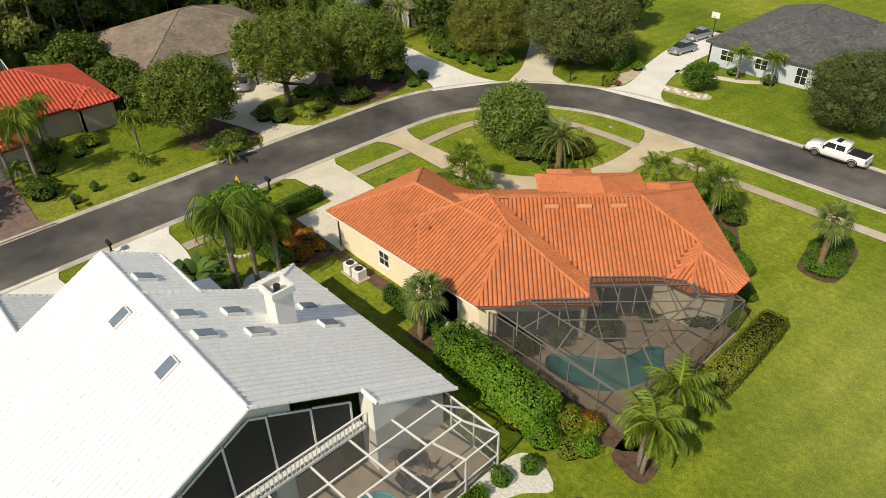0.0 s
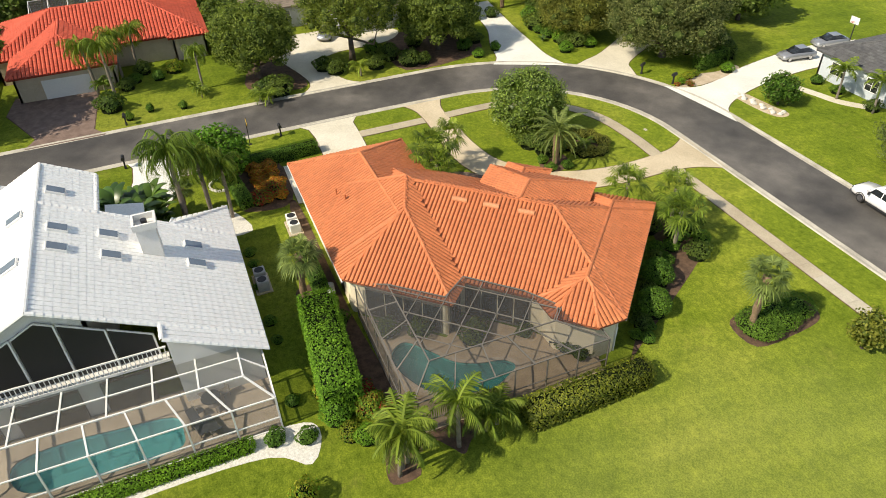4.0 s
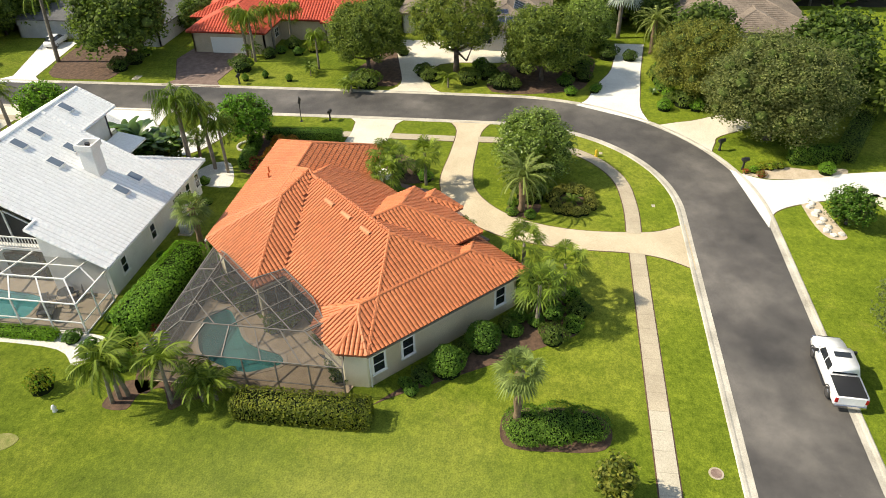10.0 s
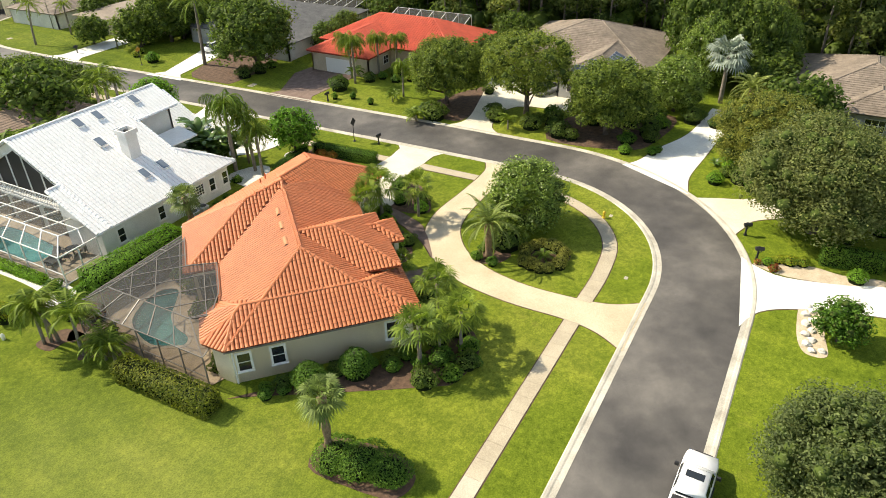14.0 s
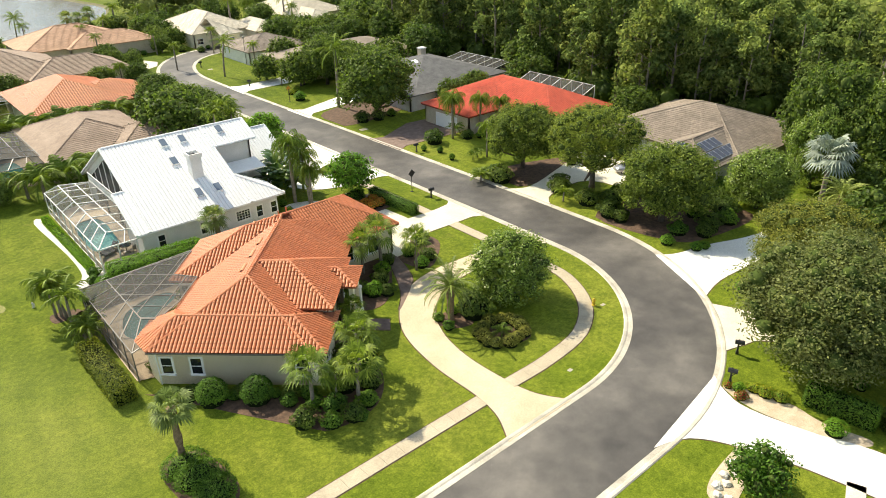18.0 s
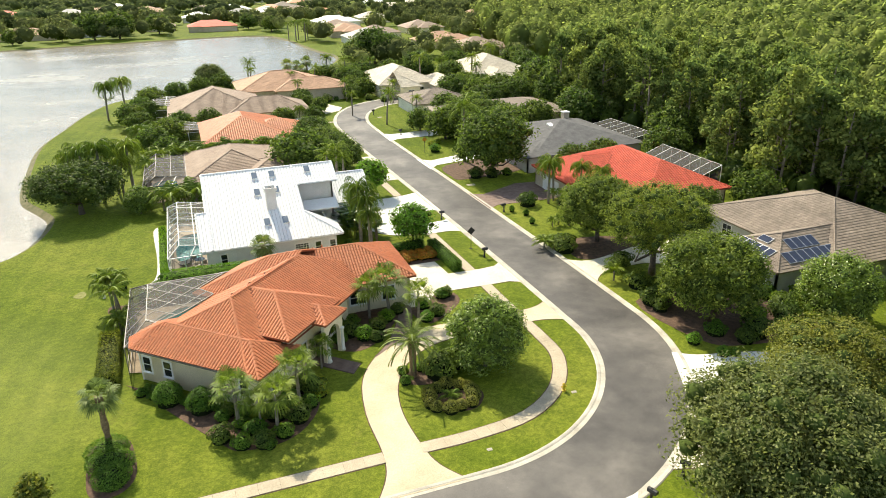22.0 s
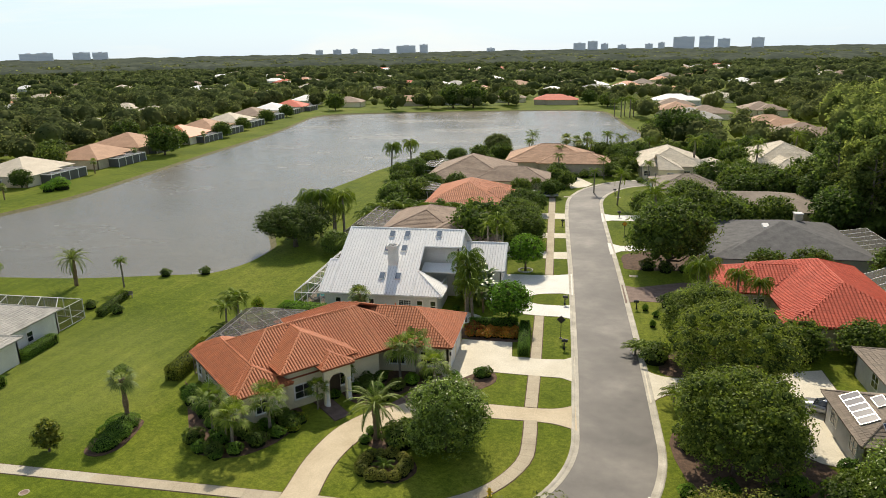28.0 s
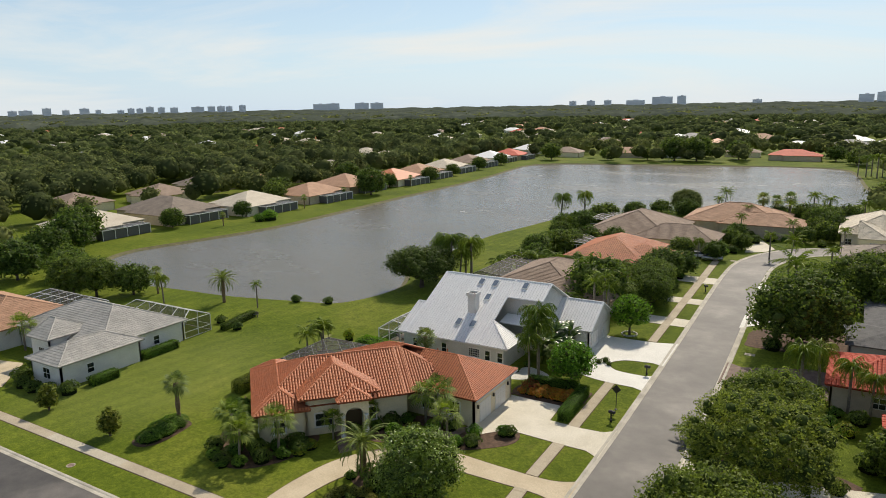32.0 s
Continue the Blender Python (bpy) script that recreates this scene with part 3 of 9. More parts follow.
def slabs_along(name, a, b, mat, label, step=1.5, z=Z_PAVE + 0.012, gap=0.008):
    """A walk of single concrete slabs between two plan lines."""
    base = thing(name, label, "pavement", kind="structure")
    edging(list(a) + list(b)[::-1])
    n = max(1, int(math.hypot(a[-1][0] - a[0][0], a[-1][1] - a[0][1]) / step)) if len(a) == 2 else len(a) - 1
    if len(a) == 2:
        a = [tuple(np.array(a[0]) + (np.array(a[1]) - np.array(a[0])) * i / n) for i in range(n + 1)]
        b = [tuple(np.array(b[0]) + (np.array(b[1]) - np.array(b[0])) * i / n) for i in range(n + 1)]
    for i in range(len(a) - 1):
        p, q, r, s = (np.array(k) for k in (a[i], a[i + 1], b[i + 1], b[i]))
        g = gap / max(0.3, np.linalg.norm(q - p))
        quad = [p + (q - p) * g, q + (p - q) * g, r + (s - r) * g, s + (r - s) * g]
        area = sum(quad[k][0] * quad[(k + 1) % 4][1] - quad[(k + 1) % 4][0] * quad[k][1] for k in range(4))
        if area < 0:
            quad = quad[::-1]
        m = mat(i) if callable(mat) else mat
        part("slab", Shape().prism([tuple(k) for k in quad], -0.08, z), m, base)
    return base


# front walk along the south leg, then round the planted island and up the north leg
slabs_along("pavement_1", [(-60, -60.0), (29.7, -60.0)], [(-60, -61.2), (29.7, -61.2)], lambda i: M_WALK_NEW if 40 <= i <= 47 else M_WALK, "buff concrete pavement slabs between lawn and verge")
in_line = smooth_line([(32.6, -59.95), (37, -59.95), (41.8, -59.2), (45.6, -56.6), (47.9, -52.6), (48.2, -49), (48.1, -45.7)], 4)
structure("pavement_2_bed", strip(offset_line(in_line, -0.02), offset_line(in_line, -1.2), -0.1, 0.02), M_WALK, "buff concrete bed of the curved walk", "pavement")
slabs_along("pavement_2", in_line, offset_line(in_line, -1.22), M_WALK, "curved buff concrete pavement round the planted island")
slabs_along("pavement_3", [(48.0, -43.2), (47.9, -36.2)], [(49.2, -43.2), (49.15, -36.2)], M_WALK, "short concrete pavement between two driveways")
slabs_along("pavement_4", [(47.85, -31.9), (47.6, -18.6)], [(49.05, -31.9), (48.75, -18.6)], M_WALK, "concrete pavement beside a clipped hedge")
slabs_along("pavement_5", [(48.2, -1.2), (46.6, 60)], [(49.4, -1.2), (48.0, 60)], M_WALK, "concrete pavement running up the street")
for k, (ya, yb) in enumerate(((7.6, 11.6), (20.8, 24.2), (35.8, 40.6))):
    paved(f"driveway_{k + 10}", [(40, ya), (51.6 - ya * 0.022, ya), (51.6 - yb * 0.022, yb), (40, yb)], M_DRIVE_PALE, "pale concrete driveway crossing the verge", 0.03)

paved("driveway_1", smooth_line([(28.0, -65.0), (29.3, -62.6), (29.75, -59.9), (29.8, -55), (30.7, -50.2), (32.6, -46.9), (35.4, -44.3), (39.8, -43.0), (45.3, -43.2), (50.5, -43.2), (52.9, -42.1)], 5)
      + smooth_line([(53.1, -46.9), (50.5, -45.9), (45.5, -45.8), (41.5, -45.9), (38.2, -46.6), (35.2, -48.8), (33.4, -51.9), (32.6, -55.7), (32.7, -59.9), (33.2, -62.7), (34.6, -65.0)], 5),
      M_DRIVE, "curved buff driveway round the planted island")
paved("driveway_2", [(38.6, -27.6), (45.4, -27.7), (45.7, -31.7), (49.5, -31.9), (51.6, -31.7), (52.8, -30.7), (52.9, -37.2), (51.4, -36.3), (49, -36.25), (42.6, -35.9), (40.6, -38.3), (38.6, -38.3)], M_DRIVE_PALE, "pale concrete garage driveway")
paved("driveway_3", smooth_line([(36.5, -1.6), (44, -1.6), (49, -1.4), (52.3, -0.4)], 4) + [(52.5, -10.0)] + smooth_line([(51.0, -9.5), (47.6, -10.2), (46.1, -12.2), (47.6, -14.2), (51.2, -14.5)], 4)
      + [(52.3, -14.0), (52.4, -19.2)] + smooth_line([(51.0, -18.6), (46.5, -18.3), (42.5, -16.6), (39.5, -12), (36.5, -10)], 4), M_DRIVE_WHITE, "bright white looping driveway")
paved("driveway_4", smooth_line([(58.6, -56.0), (60.4, -57.3), (64.5, -58.4), (70.5, -60.6), (80, -61.5)], 4) + smooth_line([(80, -65.4), (69.6, -64.1), (63.9, -63.6), (58.5, -63.2), (54.6, -63.9)], 4), M_DRIVE_WHITE, "white driveway leading past a date palm")
paved("driveway_5", smooth_line([(54.1, -64.6), (55.0, -66.6), (56.4, -69.8), (61.7, -77.4), (66, -82)], 4) + smooth_line([(60, -84.5), (55.2, -75.6), (52.2, -70.9), (50.4, -70.0), (48.2, -69.3)], 4), M_DRIVE_PALE, "pale driveway under an oak")
paved("driveway_6", smooth_line([(44.9, -70.5), (43.8, -72.0), (43.2, -74.2), (44.2, -78.8), (45.4, -82), (47, -92), (46, -100)], 4) + smooth_line([(39.6, -100), (41.6, -90), (40.8, -81.4), (39.2, -75.9), (37.4, -73.0), (34.8, -71.9)], 4), M_DRIVE_WHITE, "wide pale driveway of the grey house")
paved("driveway_7", [(59.5, -4.6), (61.5, -5.6), (68.6, -2.4), (73.2, -3.0), (73.2, -11.9), (61.4, -11.2), (59.6, -12.4)], M_PAVER, "brown brick paver driveway")
paved("driveway_8", smooth_line([(60.2, -33.0), (63, -34.6), (70, -33), (79, -30.5)], 4) + smooth_line([(79, -40), (75.4, -49), (71.5, -47), (70, -38.5), (63, -38.2), (60.2, -40.6)], 4), M_DRIVE_PALE, "pale driveway under broad trees")
paved("driveway_9", [(58.4, 18.6), (60.6, 16.6), (73, 20.5), (74, 15.5), (60.6, 13.4), (58.6, 11.2)], M_DRIVE_WHITE, "white concrete driveway")
paved("driveway_13", [(58.0, 41.7), (60, 40.2), (76, 41), (76, 35.5), (60, 35.6), (58.0, 34.2)], M_DRIVE_WHITE, "white concrete driveway")
paved("driveway_14", [(55.4, 70.5), (57, 74.5), (50, 92), (46, 91), (51, 74), (51.5, 68)], M_DRIVE_PALE, "pale driveway")
paved("driveway_15", [(76, 83), (83, 84), (84, 95), (78, 95)], M_DRIVE_PALE, "pale driveway")
paved("driveway_16", [(-30, -64.6), (-22, -64.6), (-18, -56), (-24, -50), (-32, -52)], M_DRIVE, "buff driveway of the neighbouring house")
paved("entry_walk", [(26.4, -44.8), (27.6, -43.6), (31.3, -47.2), (30.3, -48.6)], M_PAVER, "red brick entry walk", 0.05, category="path")
paved("garage_walk", smooth_line([(32.6, -46.8), (34.6, -44.6), (36.2, -41.8), (38.0, -38.0), (39.0, -38.2), (37.6, -42.4), (36.4, -43.8), (35.6, -44.6)], 3, True), M_PAVER, "brick walk between entry beds", 0.045, category="path")
for nm, pts, mat, lab in (
        ("planting_bed", [(18.2, -54.0), (20, -55.9), (23.6, -55.8), (26.2, -53.0), (27.0, -49), (25.6, -46.6), (23.4, -50.4), (21.4, -52.4), (12.0, -43.6), (12.4, -44.6)], M_SOIL, "dark mulch bed round palms and shrubs"),
        ("planting_bed", [(9.2, -51.4), (9.1, -54.5), (9.6, -57.2), (11.4, -57.6), (12.5, -56.0), (12.3, -53.0), (11.6, -51.2)], M_SOIL, "mulch ring round a fan palm"),
        ("planting_bed", [(33.9, -50.6), (34.6, -52.2), (36.4, -52.6), (36.4, -50.4), (35.2, -49.6)], M_SOIL, "small mulch ring round a date palm"),
        ("planting_bed", [(35.4, -55.2), (36.0, -57.0), (38.4, -57.4), (39.8, -55.6), (38.8, -53.6), (36.6, -53.8)], M_SOIL, "mulch bed under ball shrubs"),
        ("planting_bed", [(28.2, -41.2), (30.6, -44.6), (33.2, -44.4), (36.4, -40.8), (37.6, -38.0), (34.6, -36.8), (31.0, -38.6)], M_SOIL, "dark mulch bed by the entry"),
        ("planting_bed", [(38.8, -38.4), (39.8, -42.4), (44.2, -39.0), (44.2, -36.2), (42.0, -36.0)], M_SOIL, "mulch bed by the driveway"),
        ("planting_bed", [(39.2, -23.2), (41.5, -23.0), (46.8, -22.4), (47.4, -24), (46.6, -27.4), (39.2, -27.2)], M_SOIL, "mulch bed with croton shrubs"),
        ("planting_bed", [(12.2, -26.6), (23, -25.9), (25, -24.6), (27.2, -24.8), (28.6, -26.4), (38, -26.7), (38, -27.6), (23, -27.8), (11.2, -28.6)], M_SOIL, "narrow mulch bed along the side wall"),
        ("planting_bed", [(8.9, -26.0), (8.9, -27.6), (10.2, -27.8), (10.9, -29), (10.0, -29.8), (9.2, -30.4), (10.0, -31.2), (11.3, -33.0), (11.4, -27.0), (10.2, -26.0)], M_SOIL, "mulch bed under small palms"),
        ("pebble_bed", [(12.0, -22.2), (14.2, -23.2), (15.2, -21.6), (14.8, -15), (14.2, -3), (13.0, -3), (13.6, -14), (13.4, -20)], M_PEBBLE, "white pebble edging"),
        ("pebble_bed", [(36.2, -23.2), (40.6, -21.6), (40.4, -19.6), (37.0, -18.6)], M_PEBBLE, "white pebble border"),
        ("sand_bed", [(44.1, -71.7), (44.8, -72.2), (45.5, -74.2), (45.9, -76.2), (45.6, -78.4), (46.2, -81.2), (45.2, -81.2), (44.2, -78.8), (43.4, -74.4)], M_SAND, "sandy planting bed"),
        ("sand_bed", [(40.3, -75.7), (37.6, -75.6), (35.0, -75.9), (33.7, -76.6), (34.0, -77.9), (36.4, -77.6), (40.2, -77.0)], M_SAND, "sandy strip with pale rocks"),
        ("sand_bed", [(5.7, -20.4), (6.2, -21.4), (5.9, -22.3), (5.2, -22.1), (4.9, -21.4)], M_BARE, "thin sandy patch worn into the lawn"),
        ("planting_bed", [(62.5, -34.2), (62.6, -29.6), (66, -27.6), (75, -31.0), (70, -33.2)], M_SOIL, "leaf litter under trees"),
        ("planting_bed", [(61.6, -46), (62.4, -55), (66, -57.6), (75, -58), (74, -50), (69.5, -46)], M_SOIL, "leaf litter under trees"),
        ("planting_bed", [(60.4, 5.5), (62, 3), (74, 5), (76, 14), (62, 12.5)], M_SOIL, "leaf litter under a broad tree")):
    s = slab(smooth_line(pts, 4, True), -0.05, 0.024)
    structure(nm, s, mat, lab, "flower bed")

front_walk = smooth_line([(41.4, -82.2), (38.5, -83.2), (36.2, -83.9), (33.8, -84.6), (31.6, -86.2)], 4)
structure("front_walk", strip(offset_line(front_walk, 0.55), offset_line(front_walk, -0.55), -0.08, Z_PAVE), M_DRIVE_PALE, "pale curved concrete walk to a grey house", "path")

# ---- roofs and houses ----
# pale blue base colour puts the reflected sky into the skylight panes
glass_sky = glassy("skylight_glass", (0.20, 0.25, 0.31), 0.18)
M_POOLWATER = screen_mesh("pool_water", (0.05, 0.30, 0.30), 0.35)



def clip(poly, a, b, c):
    """The part of a convex outline where a*x + b*y + c >= 0."""
    out = []
    n = len(poly)
    for i in range(n):
        p, q = poly[i], poly[(i + 1) % n]
        dp, dq = a * p[0] + b * p[1] + c, a * q[0] + b * q[1] + c
        if dp >= -1e-9:
            out.append(p)
        if (dp > 1e-9) != (dq > 1e-9) and abs(dp - dq) > 1e-12 and not (abs(dp) <= 1e-9 or abs(dq) <= 1e-9):
            t = dp / (dp - dq)
            out.append((p[0] + (q[0] - p[0]) * t, p[1] + (q[1] - p[1]) * t))
    return out


class Wing:
    """A convex piece of roof. Edges run counter-clockwise, marked e (eave), g (gable) or o (open)."""

    def __init__(self, poly, marks, eave, slope, limit=()):
        self.poly, self.marks, self.eave, self.slope, self.limit = poly, marks, eave, slope, limit
        self.planes = []
        n = len(poly)
        for i in range(n):
            (x0, y0), (x1, y1) = poly[i], poly[(i + 1) % n]
            l = math.hypot(x1 - x0, y1 - y0)
            a, b = -(y1 - y0) / l, (x1 - x0) / l
            self.planes.append((a, b, -(a * x0 + b * y0)))

    def height(self, x, y):
        z = np.full(np.shape(x), 1e9)
        for (a, b, c), m in zip(self.planes, self.marks):
            if m == "e":
                z = np.minimum(z, self.slope * (a * x + b * y + c))
        return z + self.eave

    def within(self, x, y, tol=0.0):
        ok = np.ones(np.shape(x), bool)
        for a, b, c in (*self.planes, *self.limit):
            ok &= (a * x + b * y + c) >= -tol
        return ok

    def face(self, i):
        poly = self.poly
        for j in range(len(self.poly)):
            if j != i and self.marks[j] == "e":
                ai, bi, ci = self.planes[i]
                aj, bj, cj = self.planes[j]
                poly = clip(poly, aj - ai, bj - bi, cj - ci)
        for a, b, c in self.limit:
            poly = clip(poly, a, b, c)
        return poly


def rect_uv(u0, u1, v0, v1):
    return [uv(u0, v0), uv(u1, v0), uv(u1, v1), uv(u0, v1)]


def rect(x0, x1, y0, y1):
    return [(x0, y0), (x1, y0), (x1, y1), (x0, y1)]


def tile_template(kind, w, l):
    """One roof tile: x across, y up the slope, z off the roof."""
    if kind in ("barrel", "low"):
        h = w * (0.29 if kind == "barrel" else 0.12)
        xs = [(-0.41, 0.0), (-0.31, 0.72), (0.0, 1.0), (0.31, 0.72), (0.41, 0.0)] if kind == "barrel" else [(-0.45, 0.0), (-0.40, 0.78), (0.0, 1.0), (0.40, 0.78), (0.45, 0.0)]
    else:
        h = 0.022
        xs = [(-0.49, 0.3), (-0.44, 1.0), (0.0, 0.8), (0.44, 1.0), (0.49, 0.3)]
    step = 0.012 if kind == "low" else 0.042
    lo = [(x * w, 0.0, z * h + step) for x, z in xs]
    hi = [(x * w, l * 1.06, z * h + 0.004) for x, z in xs]
    base = [(-0.5 * w, 0.0, 0.0), (0.5 * w, 0.0, 0.0)]
    n = len(xs)
    fs = [(i, i + 1, n + i + 1, n + i) for i in range(n - 1)]
    cap = [(2 * n, 2 * n + 1, n - 1, 0)]
    caps = [(i + 1, i, 0) for i in range(1, n - 1)]
    return np.array(lo + hi + base), fs, caps + [tuple(cap[0])] if kind == "flat" else []


def build_roof(house, wings, mat, tile=None, cap_mat=None, skip=None, label="", singles=None, thick=0.16, cut=None):
    """Roof planes as slabs, tiles laid in courses, caps along hips and ridges."""
    frames, segs = [], []
    for k, w in enumerate(wings):
        for i, m in enumerate(w.marks):
            if m != "e":
                continue
            poly = w.face(i)
            if len(poly) < 3:
                continue
            a, b, c = w.planes[i]
            top = lambda x, y: w.eave + w.slope * (a * x + b * y + c) + 0.003 * k
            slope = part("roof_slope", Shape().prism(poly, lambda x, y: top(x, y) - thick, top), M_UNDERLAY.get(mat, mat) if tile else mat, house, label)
            d = np.array((b, -a))
            frames.append((k, i, poly, np.array((a, b)), d, c, slope))
            for j in range(len(poly)):
                p, q = np.array(poly[j]), np.array(poly[(j + 1) % len(poly)])
                dp, dq = a * p[0] + b * p[1] + c, a * q[0] + b * q[1] + c
                if (dp > 0.05 or dq > 0.05) and np.linalg.norm(q - p) > 0.3:
                    segs.append((k, p, q, w.eave + w.slope * dp, w.eave + w.slope * dq))

    def visible(k, x, y, z, tie=True):
        ok = np.ones(np.shape(x), bool)
        for n, o in enumerate(wings):
            if n != k:
                zo = o.height(x, y)
                ok &= ~(o.within(x, y) & (zo > z + (0.02 if not (tie and n < k) else -0.02)))
        if skip is not None:
            ok &= ~skip(x, y)
        return ok

    if tile:
        kind, tw, tl = tile
        tv, quads, tris = tile_template(kind, tw, tl)
        for k, i, poly, nrm, d, c, roof in frames:
            allv, allq, allt, off = [], [], [], 0
            w = wings[k]
            run = tl / math.sqrt(1 + w.slope ** 2)
            pts = np.array(poly)
            al, up = pts @ d, pts @ nrm + c
            g_a = np.arange(math.floor(al.min() / tw) * tw, al.max() + tw, tw)
            g_u = np.arange(-0.04, up.max(), run)
            A, B = np.meshgrid(g_a, g_u)
            A, B = A.ravel(), B.ravel()
            mid = np.outer(A, d) + np.outer(B + run * 0.5 - c, nrm)
            z = w.eave + w.slope * (B + run * 0.5)
            ok = inside(mid[:, 0], mid[:, 1], poly) & visible(k, mid[:, 0], mid[:, 1], z)
            A, B = A[ok], B[ok]
            if not len(A):
                continue
            jit = np.random.rand(len(A)) * (0.003 if kind == "low" else 0.012)
            org = np.column_stack([np.outer(A, d) + np.outer(B - c, nrm), w.eave + w.slope * B + jit + 0.003 * k])
            cs, sn = 1 / math.sqrt(1 + w.slope ** 2), w.slope / math.sqrt(1 + w.slope ** 2)
            ax = np.array((d[0], d[1], 0.0))
            ay = np.array((nrm[0] * cs, nrm[1] * cs, sn))
            az = np.cross(ax, ay)
            if az[2] < 0:
                az = -az
            one = singles(k, i, org) if singles else np.zeros(len(org), bool)
            if one.any():
                SINGLES.append((roof, tv, quads + tris, org[one], ax, ay, az))
            org = org[~one]
            loc = tv[:, :1] * ax + tv[:, 1:2] * ay + tv[:, 2:] * az
            allv.append((org[:, None, :] + loc[None]).reshape(-1, 3))
            base = np.arange(len(org))[:, None, None] * len(tv) + off
            allq.append((base + np.array(quads)[None]).reshape(-1, 4))
            t3 = [t for t in tris if len(t) == 3] + [(t[0], t[1], t[2]) for t in tris if len(t) == 4] + [(t[0], t[2], t[3]) for t in tris if len(t) == 4]
            allt.append((base + np.array(t3, int).reshape(-1, 3)[None]).reshape(-1, 3))
            v = np.concatenate(allv)
            q, t = np.concatenate(allq), np.concatenate(allt)
            me = bpy.data.meshes.new("roof_tiles")
            me.from_pydata(v.tolist(), [], q.tolist() + t.tolist())
            me.materials.append(mat)
            ob = new("roof_tiles", me)
            ob.parent = roof
            ob["kind"] = "stuff"
    # caps
    caps = Shape()
    done = set()
    for k, p, q, zp, zq in segs:
        key = tuple(sorted((tuple(p.round(1)), tuple(q.round(1)))))
        if key in done:
            continue
        done.add(key)
        L = math.dist((*p, zp), (*q, zq))
        n = max(1, int(L / 0.42))
        flip = zp > zq
        p3, q3 = np.array((*p, zp)), np.array((*q, zq))
        if flip:
            p3, q3 = q3, p3
        ts = np.arange(n) / n
        mids = p3 + (q3 - p3) * (ts[:, None] + 0.5 / n)
        vis = visible(k, mids[:, 0], mids[:, 1], mids[:, 2] + 0.03, False)
        dv = Vector((q3 - p3) / n)
        side = dv.cross(Vector((0, 0, 1)))
        if side.length < 1e-6:
            continue
        side.normalize()
        upv = side.cross(dv).normalized()
        r = 0.15 if tile and tile[0] in ("barrel", "low") else 0.12
        for s, ok in zip(ts, vis):
            if not ok:
                continue
            o = Vector(p3 + (q3 - p3) * s)
            ring = [(-1.0, -0.25), (-0.72, 0.42), (0, 0.74), (0.72, 0.42), (1.0, -0.25)]
            a = [o + side * (x * r) + upv * (y * r + 0.05) for x, y in ring]
            b = [o + dv * 1.05 + side * (x * r * 0.86) + upv * (y * r * 0.86 + 0.03) for x, y in ring]
            caps.add(a + b, [(j, j + 1, 6 + j, 5 + j) for j in range(4)] + [(4, 3, 2, 1, 0)])
    if caps.v and tile:
        part("ridge_cap", caps, cap_mat or mat, house, "rounded ridge and hip tiles")["kind"] = "stuff"


SINGLES = []


def build_walls(house, wings, mat, over=0.5, base=0.0, name="wall"):
    """Thick walls under each wing, up to the roof."""
    for w in wings:
        n = len(w.poly)
        ins = list(w.poly)
        for (a, b, c), m in zip(w.planes, w.marks):
            ins = clip(ins, a, b, c - (over if m != "o" else 0.02))
        for a, b, c in w.limit:
            ins = clip(ins, a, b, c - over)
        if len(ins) < 3:
            continue
        for i in range(len(ins)):
            p, q = np.array(ins[i]), np.array(ins[(i + 1) % len(ins)])
            L = np.linalg.norm(q - p)
            if L < 0.4:
                continue
            mid = (p + q) / 2
            near = [abs(a * mid[0] + b * mid[1] + c) for a, b, c in w.planes]
            if w.marks[int(np.argmin(near))] == "o":
                continue
            d = (q - p) / L
            nrm = np.array((-d[1], d[0]))
            cuts = np.linspace(0, 1, 13 if w.marks[int(np.argmin(near))] == "g" else 2)
            vs, fs = [], []
            for t in cuts:
                x, y = p + (q - p) * t
                z = float(w.height(np.array(x), np.array(y))) - 0.12
                xi, yi = np.array((x, y)) + nrm * 0.22
                vs += [(x, y, base), (x, y, z), (xi, yi, z), (xi, yi, base)]
            for k in range(len(cuts) - 1):
                o = 4 * k
                fs += [(o, o + 4, o + 5, o + 1), (o + 1, o + 5, o + 6, o + 2), (o + 2, o + 6, o + 7, o + 3)]
            fs += [(0, 1, 2, 3), tuple(len(vs) - 4 + j for j in (3, 2, 1, 0))]
            part(name, Shape().add(vs, fs), mat, house)


def local(x, y, z, yaw):
    return pose(x, y, z, 0, 0, yaw)


def frame_ring(s, x0, x1, z0, z1, t, y0, y1, m):
    """A closed rectangular frame of one piece."""
    vs = []
    for y in (y0, y1):
        vs += [(x0, y, z0), (x1, y, z0), (x1, y, z1), (x0, y, z1), (x0 + t, y, z0 + t), (x1 - t, y, z0 + t), (x1 - t, y, z1 - t), (x0 + t, y, z1 - t)]
    fs = []
    for i in range(4):
        j = (i + 1) % 4
        fs += [(i, j, 4 + j, 4 + i), (8 + j, 8 + i, 12 + i, 12 + j), (j, i, 8 + i, 8 + j), (4 + i, 4 + j, 12 + j, 12 + i)]
    return s.add([m @ Vector(v) for v in vs], fs)


